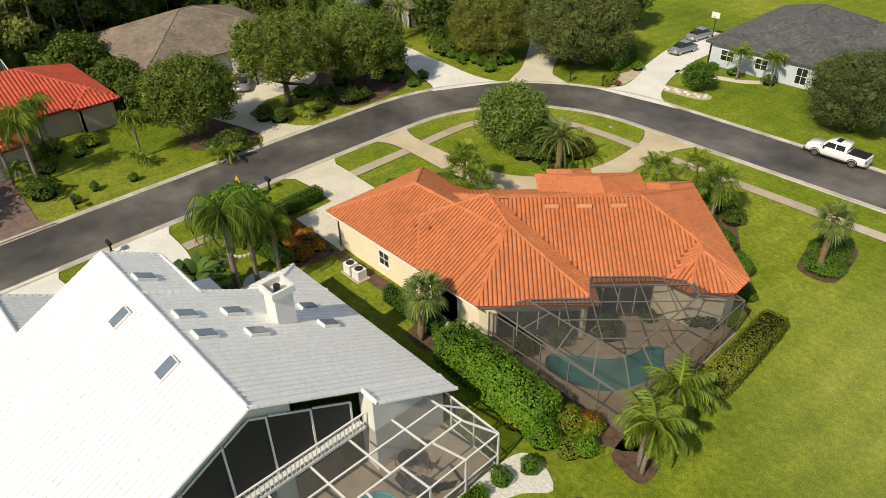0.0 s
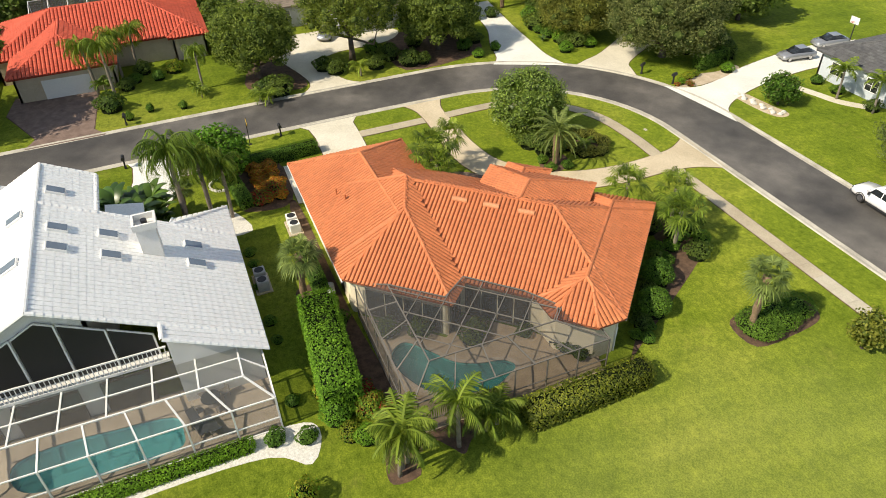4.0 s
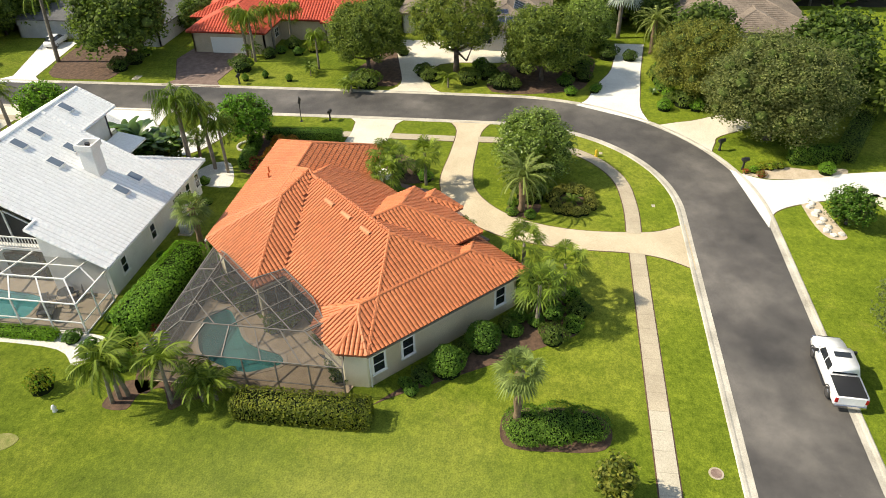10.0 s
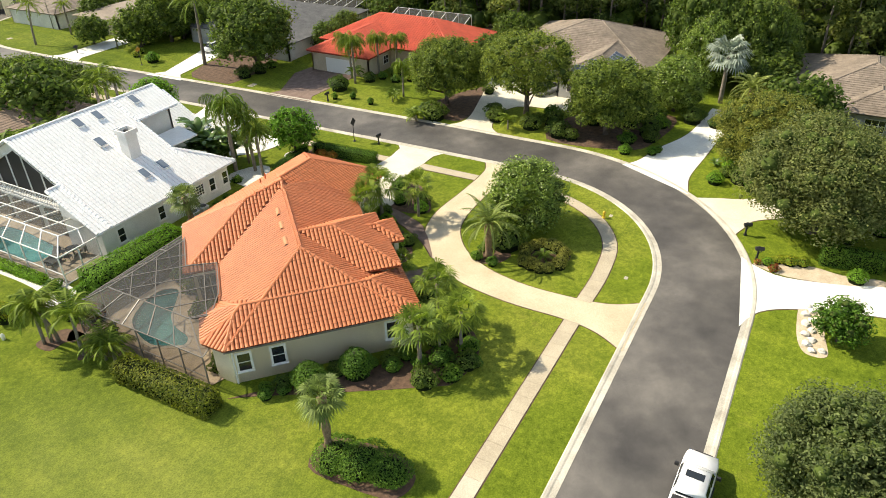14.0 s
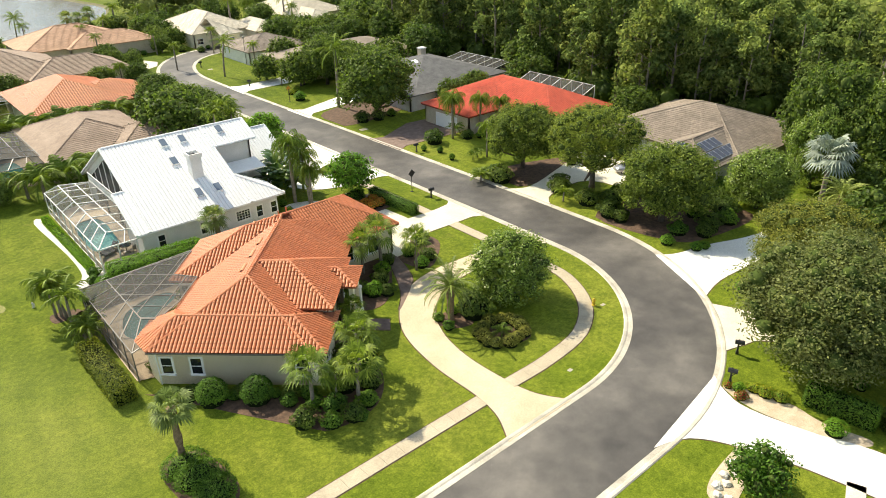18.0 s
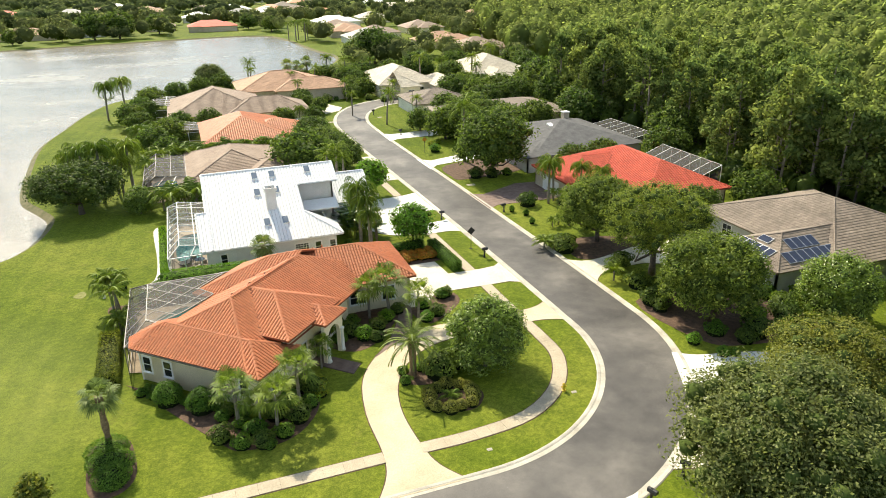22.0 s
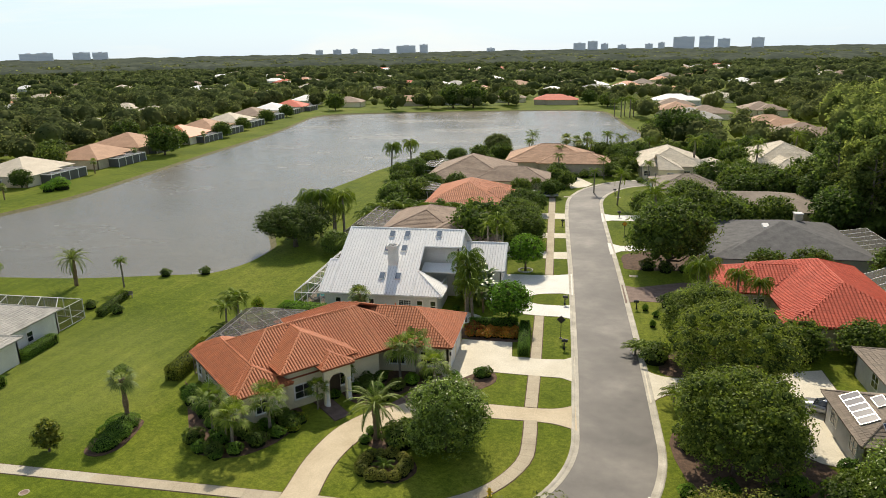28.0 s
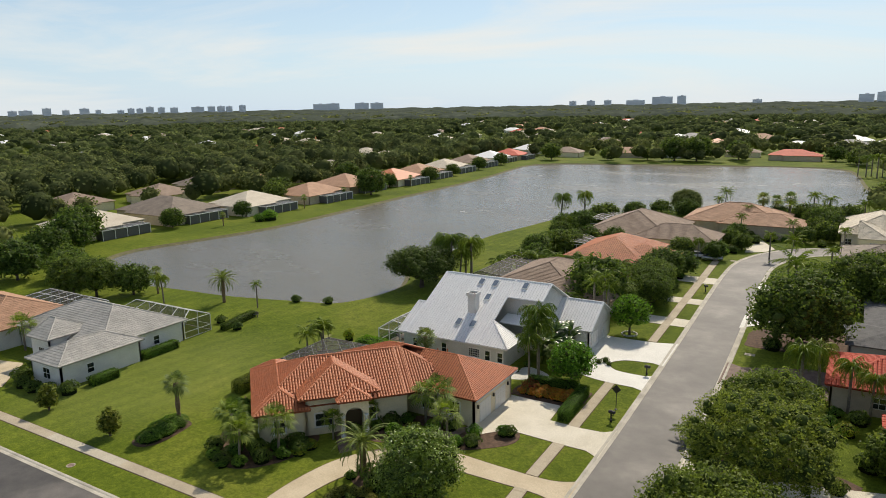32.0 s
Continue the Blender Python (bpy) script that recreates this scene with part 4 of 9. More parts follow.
def window(house, x, y, z, w, h, yaw, rows=2, cols=1, frame_mat=None, trim=True):
    """A sash window set proud of the wall; yaw: the way its face looks, 0 = towards -y."""
    m = local(x, y, z, yaw)
    fr = frame_mat or M_TRIM
    s = Shape()
    t = 0.07
    frame_ring(s, -w / 2, w / 2, 0, h, t, -0.05, 0.06, m)
    win = part("window", s, fr, house)
    for r in range(1, rows):
        part("glazing_bar", Shape().box(-w / 2, -0.04, h * r / rows - 0.025, w / 2, 0.05, h * r / rows + 0.025, m=m), fr, win)
    for c in range(1, cols):
        part("glazing_bar", Shape().box(-w / 2 + w * c / cols - 0.025, -0.043, 0, -w / 2 + w * c / cols + 0.025, 0.05, h, m=m), fr, win)
    for r in range(rows):
        for c in range(cols):
            part("pane", Shape().box(-w / 2 + w * c / cols + 0.01, -0.015, h * r / rows + 0.01, -w / 2 + w * (c + 1) / cols - 0.01, 0.02, h * (r + 1) / rows - 0.01, m=m), M_GLASS, win)
    if trim:
        part("sill", Shape().box(-w / 2 - 0.12, -0.12, -0.1, w / 2 + 0.12, 0.06, 0.0, m=m, bev=0.015), M_TRIM, win)
        part("surround", frame_ring(Shape(), -w / 2 - 0.09, w / 2 + 0.09, -0.09, h + 0.09, 0.089, -0.035, 0.05, m), M_TRIM, win)
    return win


def gutter(house, pts, mat=None):
    s = Shape()
    for p, q in zip(pts[:-1], pts[1:]):
        s.beam(p, q, 0.09, 0.10)
    part("gutter", s, mat or M_TRIM, house)


# ---- the orange-roofed house ----
EAVE, SLOPE = 3.34, 0.488
orange = thing("house", "single-storey cream stucco house with an orange clay tile roof", "house")
N_LINE = -27.45
d1 = clip(rect_uv(-0.95, 7.8, 10.6, 22.5), 0, -1, N_LINE)


def marks_for(poly, rules):
    """Edge marks from a test of each edge's middle point and direction."""
    out = []
    for i in range(len(poly)):
        p, q = np.array(poly[i]), np.array(poly[(i + 1) % len(poly)])
        out.append(rules((p + q) / 2, (q - p) / np.linalg.norm(q - p)))
    return out


def d1_rule(m, d):
    if abs(m[1] - N_LINE) < 0.02:
        return "e"
    r = np.array(m) - np.array(CORNER)
    u, v = float(r @ np.array(U)), float(r @ np.array(V))
    return "e" if abs(u + 0.95) < 0.03 or abs(v - 10.6) < 0.03 else "o"


orange_wings = [
    Wing(rect_uv(1.5, 14.1, 0.0, 16.85), "eeoe", EAVE, SLOPE),
    Wing([uv(1.5, 0.0), uv(15.1, 0.0), uv(15.1, 5.8), uv(1.5, 5.8), uv(0.1, 4.4), uv(0.1, 1.4)], "eeeeee", EAVE, SLOPE),
    Wing(d1, marks_for(d1, d1_rule), EAVE, SLOPE),
    Wing(rect(25.4, 39.85, -37.7, N_LINE), "eeeo", EAVE, SLOPE),
    Wing(rect_uv(7.6, 14.85, 4.6, 13.1), "eeeo", 4.35, 0.47),
    Wing(rect_uv(13.0, 16.1, 8.4, 12.0), "eeeo", 4.12, 0.47),
    Wing(rect_uv(7.75, 14.1, 16.0, 23.1), "oeeo", EAVE, SLOPE),
]
near_tile = lambda k, i, org: (k == 1) & (i == 0) & (((org[:, :2] - np.array(CORNER)) @ np.array(U)) < 11.6) if (k == 1 and i == 0) else np.zeros(len(org), bool)
build_roof(orange, orange_wings, M_TILE, ("barrel", 0.30, 0.40), M_TILE, label="orange barrel tiles in straight courses", singles=near_tile)
build_walls(orange, [Wing(rect_uv(1.5, 14.1, 0.0, 16.3), "eeoe", EAVE, SLOPE), *orange_wings[1:4]], M_STUCCO, 0.55)
build_walls(orange, [Wing(rect_uv(7.6, 14.4, 5.0, 12.7), "eeeo", 4.35, 0.47)], M_STUCCO, 0.35, name="entry_wall")
yaw_s = math.degrees(math.atan2(U.y, U.x))
for u in (2.6, 4.9, 13.0):
    x, y = uv(u, 0.55)
    window(orange, x, y, 0.95, 0.95, 1.55, yaw_s, 2, 1)
yaw_e = yaw_s + 90
for u, v, w, h, z, c in ((14.05, 7.2, 1.9, 1.5, 0.9, 2), (14.05, 12.0, 1.5, 1.5, 0.9, 2), (14.55, 2.6, 1.2, 1.5, 0.9, 2)):
    x, y = uv(u, v)
    window(orange, x, y, z, w, h, yaw_e, 2, c)
for x, w in ((33.6, 1.7), (36.9, 1.4)):
    window(orange, x, -37.15, 0.9, w, 1.6, 0, 2, 2)
window(orange, 27.6, -28.0, 1.0, 1.0, 1.3, 180, 2, 1)
window(orange, 33.4, -28.0, 1.0, 1.2, 1.3, 180, 2, 2)
# garage doors on the street side
for yc, wd in ((-34.6, 2.6), (-30.9, 2.6)):
    door = part("garage_door", Shape().box(39.24, yc - wd / 2, 0.02, 39.33, yc + wd / 2, 2.25), M_TRIM, orange, "white panelled garage door")
    for r in range(4):
        for c in range(4):
            y0 = yc - wd / 2 + 0.08 + c * (wd - 0.1) / 4
            part("panel", Shape().box(39.31, y0, 0.1 + r * 0.54, 39.35, y0 + (wd - 0.1) / 4 - 0.08, 0.1 + r * 0.54 + 0.44, bev=0.008), M_TRIM, door)
for yc in (-36.4, -32.75, -29.1):
    part("wall_lantern", Shape().box(39.3, yc - 0.09, 1.9, 39.5, yc + 0.09, 2.3, bev=0.03), M_BLACK, orange)
# entry: arch between two columns, door behind
mo = pose(*uv(15.55, 10.2), 0, 0, 0, yaw_e)
arch = Shape()
na = 14
pts = [(-0.95, 0.0), (-0.95, 2.35)] + [(-0.95 * math.cos(a), 2.35 + 0.95 * math.sin(a)) for a in np.linspace(0, math.pi, na)][1:-1] + [(0.95, 2.35), (0.95, 0.0)]
outer = [(-1.5, 0.0), (-1.5, 2.35)] + [(max(-1.5, min(1.5, -2.4 * math.cos(a))), 4.0) for a in np.linspace(0, math.pi, na)][1:-1] + [(1.5, 2.35), (1.5, 0.0)]
vs = [mo @ Vector((x, y, z)) for y in (-0.18, 0.18) for ring in (pts, outer) for x, z in ring]
n = len(pts)
fs = []
for i in range(n - 1):
    fs += [(i, i + 1, n + i + 1, n + i), (2 * n + i, 3 * n + i, 3 * n + i + 1, 2 * n + i + 1), (i, 2 * n + i, 2 * n + i + 1, i + 1), (n + i, n + i + 1, 3 * n + i + 1, 3 * n + i)]
part("entry_arch", arch.add(vs, fs), M_STUCCO, orange, "cream arch over the entry")
for sx in (-1.22, 1.22):
    col = Shape().tube([mo @ Vector((sx, -0.26, z)) for z in (0.0, 0.25, 0.3, 2.2, 2.3, 2.45)], [0.24, 0.24, 0.17, 0.15, 0.22, 0.24], 14)
    part("column", col, M_TRIM, orange, "round cream column", True)
part("entry_door", Shape().box(-0.95, 1.2, 0, 0.95, 1.28, 2.4, m=mo, bev=0.02), plain("door_dark", (0.05, 0.035, 0.025)), orange, "dark double door")
# dark glazed panels added on the pool-side walls in place of the lanai's shade
def lanai_panel(u, v, length, turn, panes):
    m = pose(*uv(u, v), 0, 0, 0, turn)
    fr = part("sliding_door", frame_ring(Shape(), 0, length, 0.1, 2.55, 0.08, -0.02, 0.09, m), M_BRONZE, orange, "added dark glass panel standing for the shaded lanai")
    for k in range(panes):
        part("pane", Shape().box(length * k / panes + 0.05, 0.01, 0.15, length * (k + 1) / panes - 0.05, 0.05, 2.5, m=m), M_GLASS, fr)


lanai_panel(2.05, 6.2, 4.6, yaw_s + 90, 4)
lanai_panel(-0.4, 11.6, 5.6, yaw_s + 90, 4)
lanai_panel(1.7, 11.12, 1.8, yaw_s + 180, 2)
# half-round vents just below the ridge, their dark mouths to the south
for v in (7.45, 10.0, 12.35):
    base_z = EAVE + SLOPE * (6.95 - 1.5) + 0.06
    ends = [Vector((*uv(6.95, v + k), base_z)) for k in (0.0, 1.15)]
    side, ring = Vector((U.x, U.y, SLOPE)).normalized(), []
    upv = Vector((-U.x * SLOPE, -U.y * SLOPE, 1)).normalized()
    vs = [e + side * (0.2 * r * math.cos(t)) + upv * (0.2 * r * math.sin(t)) for e in ends for r in (1.0, 0.82) for t in np.linspace(0, math.pi, 9)]
    fs = []
    for i in range(8):
        fs += [(i, i + 1, 19 + i, 18 + i), (9 + i, 27 + i, 28 + i, 10 + i), (i, 9 + i, 10 + i, i + 1)]
    vent = part("roof_vent", Shape().add(vs, fs), M_VENT, orange, "half-round tan roof vent")
    part("vent_mouth", Shape().add([ends[0].lerp(ends[1], 0.06) + side * (0.165 * math.cos(t)) + upv * (0.165 * math.sin(t)) for t in np.linspace(0, math.pi, 9)], [tuple(range(9))]), M_BLACK, vent)
for x, y in ((30.5, -30.0), (31.6, -29.6)):
    part("vent_pipe", Shape().tube([(x, y, 4.3), (x, y, 5.1)], [0.07, 0.07], 8), M_TILE_ONE, orange)
gutter(orange, [(*uv(1.45, -0.05), EAVE - 0.1), (*uv(15.1, -0.05), EAVE - 0.1)], M_BRONZE)
gutter(orange, [(39.9, -37.7, EAVE - 0.1), (39.9, -27.45, EAVE - 0.1)])
gutter(orange, [(22.9, -27.4, EAVE - 0.1), (39.8, -27.4, EAVE - 0.1)])
for u, v in ((1.9, 0.55),):
    x, y = uv(u, v - 0.08)
    part("downpipe", Shape().beam((x, y, 0), (x, y, 3.2), 0.09), M_TRIM, orange)

# ---- the white-roofed house ----
white = thing("house", "white stucco house with a steep white tile roof", "house")
WE, WS = 3.1, 0.526
white_wings = [
    Wing(rect(20.2, 31.7, -21.6, 1.4), "eoeg", WE, WS),
    Wing(rect(31.6, 37.0, -21.6, 1.4), "egeo", WE, WS, [(0, 1, 13.3)]),
    Wing(rect(18.9, 20.3, -21.6, 1.4), "eoeg", WE, WS, [(0, -1, -16.1)]),
    Wing(rect(28.0, 35.75, -21.6, -13.0), "eeoo", WE, WS, [(1, 0, -31.6), (0, -1, -17.5)]),
]
near_white = lambda k, i, org: (org[:, 0] < 25.2) & (org[:, 1] < -17.6) if (k == 0 and i == 0) else np.zeros(len(org), bool)
build_roof(white, white_wings, M_TILE_WHITE, ("low", 0.40, 0.42), M_TILE_WHITE, label="white painted barrel tiles", singles=near_white)
build_walls(white, [Wing(rect(20.2, 37.0, -21.6, 1.4), "egeg", WE, WS, [(0, 1, 13.0)])], M_STUCCO_WHITE, 0.5)
part("wall", Shape().box(19.72, -21.1, 0, 34.68, -20.88, WE + 0.12), M_STUCCO_WHITE, white)
part("wall", Shape().box(34.68, -21.1, 0, 34.9, -13.2, WE + 0.12), M_STUCCO_WHITE, white)
part("wall", Shape().prism([(19.5, -21.1), (19.72, -21.1), (19.72, -16.2), (19.5, -16.2)], 0, lambda x, y: WE + WS * (y + 21.6) - 0.17), M_STUCCO_WHITE, white)
part("wall", Shape().prism([(19.72, -16.42), (20.7, -16.42), (20.7, -16.2), (19.72, -16.2)], 0, lambda x, y: WE + WS * (y + 21.6) - 0.17), M_STUCCO_WHITE, white)
# lower roof over the porch recess and the garage block on the street side
part("porch_roof", Shape().prism(rect(31.7, 36.6, -15.8, -13.2), lambda x, y: 4.25 + 0.2 * (y + 17.5) - 0.15, lambda x, y: 4.25 + 0.2 * (y + 17.5)), M_TILE_WHITE, white, "lower pale tiled porch roof")
garage_wings = [Wing(rect(36.6, 42.6, -9.6, 0.6), "egeo", 3.0, 0.56)]
build_roof(white, garage_wings, M_TILE_WHITE, ("low", 0.40, 0.42), M_TILE_WHITE, label="white tiled garage gable")
build_walls(white, garage_wings, M_STUCCO_WHITE, 0.45)
for yc in (-6.8, -2.2):
    door = part("garage_door", Shape().box(42.12, yc - 1.3, 0.02, 42.22, yc + 1.3, 2.2), M_TRIM, white, "white garage door")
    for r in range(4):
        for c in range(4):
            y0 = yc - 1.22 + c * 0.62
            part("panel", Shape().box(42.2, y0, 0.1 + r * 0.53, 42.24, y0 + 0.54, 0.53 + r * 0.53, bev=0.008), M_TRIM, door)
chim = Shape().box(27.4, -16.9, 5.0, 28.6, -15.7, 8.0)
chimney = part("chimney", chim, M_STUCCO_WHITE, white, "white square chimney")
part("chimney_cap", Shape().box(27.25, -17.05, 8.0, 28.75, -16.9, 8.45).box(27.25, -15.7, 8.0, 28.75, -15.55, 8.45).box(27.25, -16.9, 8.0, 27.4, -15.7, 8.45).box(28.6, -16.9, 8.0, 28.75, -15.7, 8.45), M_STUCCO_WHITE, chimney)
part("flue", Shape().tube([(28.0, -16.3, 8.0), (28.0, -16.3, 8.4)], [0.2, 0.2], 12), M_BLACK, chimney)
ws = math.degrees(math.atan(WS))
for x, y in ((33.5, -11.1), (28.9, -11.3), (26.7, -11.3), (29.0, -13.9), (26.6, -14.0), (29.2, -18.7), (27.0, -18.7)):
    m = pose(x, y, WE + WS * (y + 21.6) + 0.1, ws, 0, 0)
    fr = part("skylight", Shape().box(-0.42, -0.62, -0.1, 0.42, 0.62, 0.12, m=m, bev=0.03), M_WHITE_METAL, white, "white-framed roof skylight")
    part("pane", Shape().box(-0.34, -0.54, 0.11, 0.34, 0.54, 0.15, m=m), glass_sky, fr)
for x, y in ((31.2, -8.7), (25.75, -8.8)):
    m = pose(x, y, WE + WS * (1.4 - y) + 0.1, -ws, 0, 0)
    fr = part("skylight", Shape().box(-0.42, -0.62, -0.1, 0.42, 0.62, 0.12, m=m, bev=0.03), M_WHITE_METAL, white, "white-framed roof skylight")
    part("pane", Shape().box(-0.34, -0.54, 0.11, 0.34, 0.54, 0.15, m=m), glass_sky, fr)
for x in (21.4, 26.0, 32.6, 34.4):
    window(white, x, -21.1, 0.9, 0.8, 1.4, 0, 2, 1)
window(white, 30.6, -21.1, 1.1, 1.7, 1.2, 0, 4, 5)
# west gable: loggia of tall dark panes over a white balustrade
M_DARK_PANE = plain("dark_lanai", (0.014, 0.014, 0.016), 0.5)
gx = 20.62
roof_z = lambda y: WE + WS * min(y + 21.6, 1.4 - y)
for k in range(6):
    y0 = -15.6 + k * 2.3
    y1 = y0 + 2.3
    tops = [(y0 + 0.06, roof_z(y0) - 1.05), (y1 - 0.06, roof_z(y1) - 1.05)]
    if y0 < -10.1 < y1:
        tops.insert(1, (-10.1, roof_z(-10.1) - 1.05))
    ring = [(y0 + 0.06, 3.55), (y1 - 0.06, 3.55)] + tops[::-1]
    n = len(ring)
    vs = [(gx - 0.03, y, z) for y, z in ring] + [(gx + 0.06, y, z) for y, z in ring]
    pane = part("window", Shape().add(vs, [tuple(range(n)), tuple(range(2 * n - 1, n - 1, -1))] + [(i, n + i, n + (i + 1) % n, (i + 1) % n) for i in range(n)]), M_GLASS, white, "tall dark screened pane")
    pane.data.materials[0] = M_DARK_PANE
    fr = Shape().beam((gx - 0.05, y0 + 0.06, 3.5), (gx - 0.05, y0 + 0.06, tops[0][1]), 0.10)
    if k == 5:
        fr.beam((gx - 0.05, y1, 3.5), (gx - 0.05, y1, tops[-1][1]), 0.10)
    for p, q in zip(tops[:-1], tops[1:]):
        fr.beam((gx - 0.06, *p), (gx - 0.06, *q), 0.09)
    part("frame", fr, M_WHITE_METAL, pane)
balcony = part("balcony", Shape().box(20.0, -16.0, 3.3, 20.7, -2.5, 3.5), M_STUCCO_WHITE, white, "white balcony with a railing")
part("rail", Shape().beam((20.05, -16.0, 4.45), (20.05, -2.5, 4.45), 0.09), M_WHITE_METAL, balcony)
for k in range(54):
    part("baluster", Shape().beam((20.05, -15.9 + k * 0.25, 3.5), (20.05, -15.9 + k * 0.25, 4.42), 0.045), M_WHITE_METAL, balcony)
for x0, x1, y0, y1 in ((20.55, 20.7, -14.6, -11.8), (20.55, 20.7, -10.6, -7.0), (20.55, 20.7, -6.0, -3.0)):
    part("sliding_door", Shape().box(x0 - 0.08, y0, 0.1, x1, y1, 2.5), M_GLASS, white, "dark sliding glass door")
gutter(white, [(18.9, -21.65, WE - 0.1), (35.75, -21.65, WE - 0.1)])


# ---- pool cages ----


def cage(name, label, roof_pts, walls, mat, screen, w=0.09, purlins=(), floor_z=0.06):
    """Posts, beams and screens. walls: list of (p, q, height, bays); roof: quads of 3D corners split into bays."""
    c = thing(name, label, "pool cage")
    seen = set()

    def bar(nm, p, q, wd):
        key = tuple(sorted((tuple(np.round(p, 1)), tuple(np.round(q, 1)))))
        if key not in seen:
            seen.add(key)
            part(nm, Shape().beam(p, q, wd), mat, c)

    for p, q, h, bays in walls:
        for k in range(bays + 1):
            x, y = p[0] + (q[0] - p[0]) * k / bays, p[1] + (q[1] - p[1]) * k / bays
            bar("post", (x, y, 0), (x, y, h - 0.02), w)
        for z in (0.06, 1.0, h):
            bar("rail", (*p, z), (*q, z), w * 0.8)
        for k in range(bays):
            a = np.array(p) + (np.array(q) - np.array(p)) * k / bays
            b = np.array(p) + (np.array(q) - np.array(p)) * (k + 1) / bays
            part("screen", Shape().add([(*a, 0.1), (*b, 0.1), (*b, h), (*a, h)], [(0, 1, 2, 3)]), screen, c)
    for quad, nu, nv in roof_pts:
        A, B, C, D = (np.array(p, float) for p in quad)
        at = lambda s, t: A * (1 - s) * (1 - t) + B * s * (1 - t) + C * s * t + D * (1 - s) * t
        for i in range(nu + 1):
            bar("beam", at(i / nu, 0), at(i / nu, 1), w)
        for j in range(nv + 1):
            bar("beam", at(0, j / nv), at(1, j / nv), w * 0.94)
        for i in range(nu):
            for j in range(nv):
                part("screen", Shape().add([at(i / nu, j / nv), at((i + 1) / nu, j / nv), at((i + 1) / nu, (j + 1) / nv), at(i / nu, (j + 1) / nv)], [(0, 1, 2, 3)]), screen, c)
    return c


def pool(name, line, plaster, label):
    p = thing(name, label, "swimming pool")
    n = len(line)
    basin = Shape().add([(x, y, 0.06) for x, y in line] + [(x, y, -1.4) for x, y in line], [((i + 1) % n, i, n + i, n + (i + 1) % n) for i in range(n)] + [tuple(range(n, 2 * n))[::1]])
    part("basin", basin, plaster, p, "turquoise plaster basin")
    part("water", slab(line, -0.14, -0.13), M_POOLWATER, p, "clear turquoise water")
    rim = offset_ring(line, 0.28)
    vs = [(x, y, 0.10) for x, y in line] + [(x, y, 0.10) for x, y in rim] + [(x, y, 0.0) for x, y in line] + [(x, y, 0.0) for x, y in rim]
    fs = []
    for i in range(n):
        j = (i + 1) % n
        fs += [(i, j, n + j, n + i), (2 * n + j, 2 * n + i, i, j)[::-1], (n + i, n + j, 3 * n + j, 3 * n + i)]
    part("coping", Shape().add(vs, fs), M_DECK_TAN, p, "pale stone coping")
    return p


def deck(name, outline, hole, mat, label):
    bm = bmesh.new()
    es = []
    for line in (outline, hole):
        vs = [bm.verts.new((x, y, 0.07)) for x, y in line]
        es += [bm.edges.new((vs[i], vs[(i + 1) % len(vs)])) for i in range(len(vs))]
    bmesh.ops.triangle_fill(bm, edges=es, use_beauty=True)
    for f in bm.faces:
        if f.normal.z < 0:
            f.normal_flip()
    me = bpy.data.meshes.new(name)
    bm.to_mesh(me)
    bm.free()
    me.materials.append(mat)
    tagged(new(name, me), label, "pool deck", kind="structure")


pool("swimming_pool", POOL_A, M_POOL, "free-form turquoise swimming pool inside a dark screen cage")
pool("swimming_pool", POOL_B, M_POOL_LIGHT, "light blue swimming pool inside a white-framed cage")
deck("deck_1", [(11.4, -28.2), (22.8, -28.2), (18.2, -33.0), (19.9, -35.0), (16.3, -38.6), (12.6, -41.4), (11.4, -41.0)], POOL_A, M_DECK, "brown brick pool deck")
deck("deck_2", [(15.2, -21.2), (20.6, -21.2), (20.6, -1.0), (15.2, -1.0)], POOL_B, M_DECK_TAN, "tan paver pool deck")

cx, cz = 11.5, 2.75
hz = 4.0
TOP = [(13.4, -30.0), (13.4, -38.4), (14.4, -39.4), (16.7, -37.9), (19.6, -34.9), (18.2, -33.0), (20.9, -30.0)]
tz = 3.72
pool_cage = cage("pool_cage", "dark bronze screen cage over a swimming pool", [
    ([(cx, -28.2, cz), (cx, -41.2, cz), (13.4, -38.4, tz), (13.4, -30.0, tz)], 5, 1),
    ([(cx, -28.2, cz), (13.4, -30.0, tz), (20.9, -30.0, tz), (22.5, -28.3, 3.1)], 1, 4),
    ([(cx, -41.2, cz), (13.0, -41.0, 3.1), (14.4, -39.4, tz), (13.4, -38.4, tz)], 1, 1),
], [((cx, -28.2), (cx, -41.2), cz, 6), ((cx, -28.2), (22.6, -28.2), cz, 5)], M_BRONZE, M_SCREEN, 0.075)
part("screen", slab(TOP, tz - 0.012, tz), M_SCREEN, pool_cage, "flat dark insect screen")
for i, p in enumerate(TOP):
    q = TOP[(i + 1) % len(TOP)]
    if i > 1:
        part("beam", Shape().beam((*p, tz), (*q, tz), 0.07), M_BRONZE, pool_cage)
# beams of the flat top run square with the diagonal walls of the house
for ax, nx_, lo, hi in ((U, V, -2, 16), (V, U, -8, 10)):
    for k in range(lo, hi):
        o = CORNER + nx_ * (k * 1.75 + 0.6)
        ts = np.linspace(-22, 22, 441)
        xs, ys = o.x + ax.x * ts, o.y + ax.y * ts
        on = inside(xs, ys, TOP)
        edge = np.flatnonzero(np.diff(np.concatenate([[0], on.astype(int), [0]])))
        for i, j in zip(edge[::2], edge[1::2]):
            if j - i > 6:
                part("beam", Shape().beam((xs[i], ys[i], tz + 0.01), (xs[j - 1], ys[j - 1], tz + 0.01), 0.06), M_BRONZE, pool_cage)
wx = 15.2
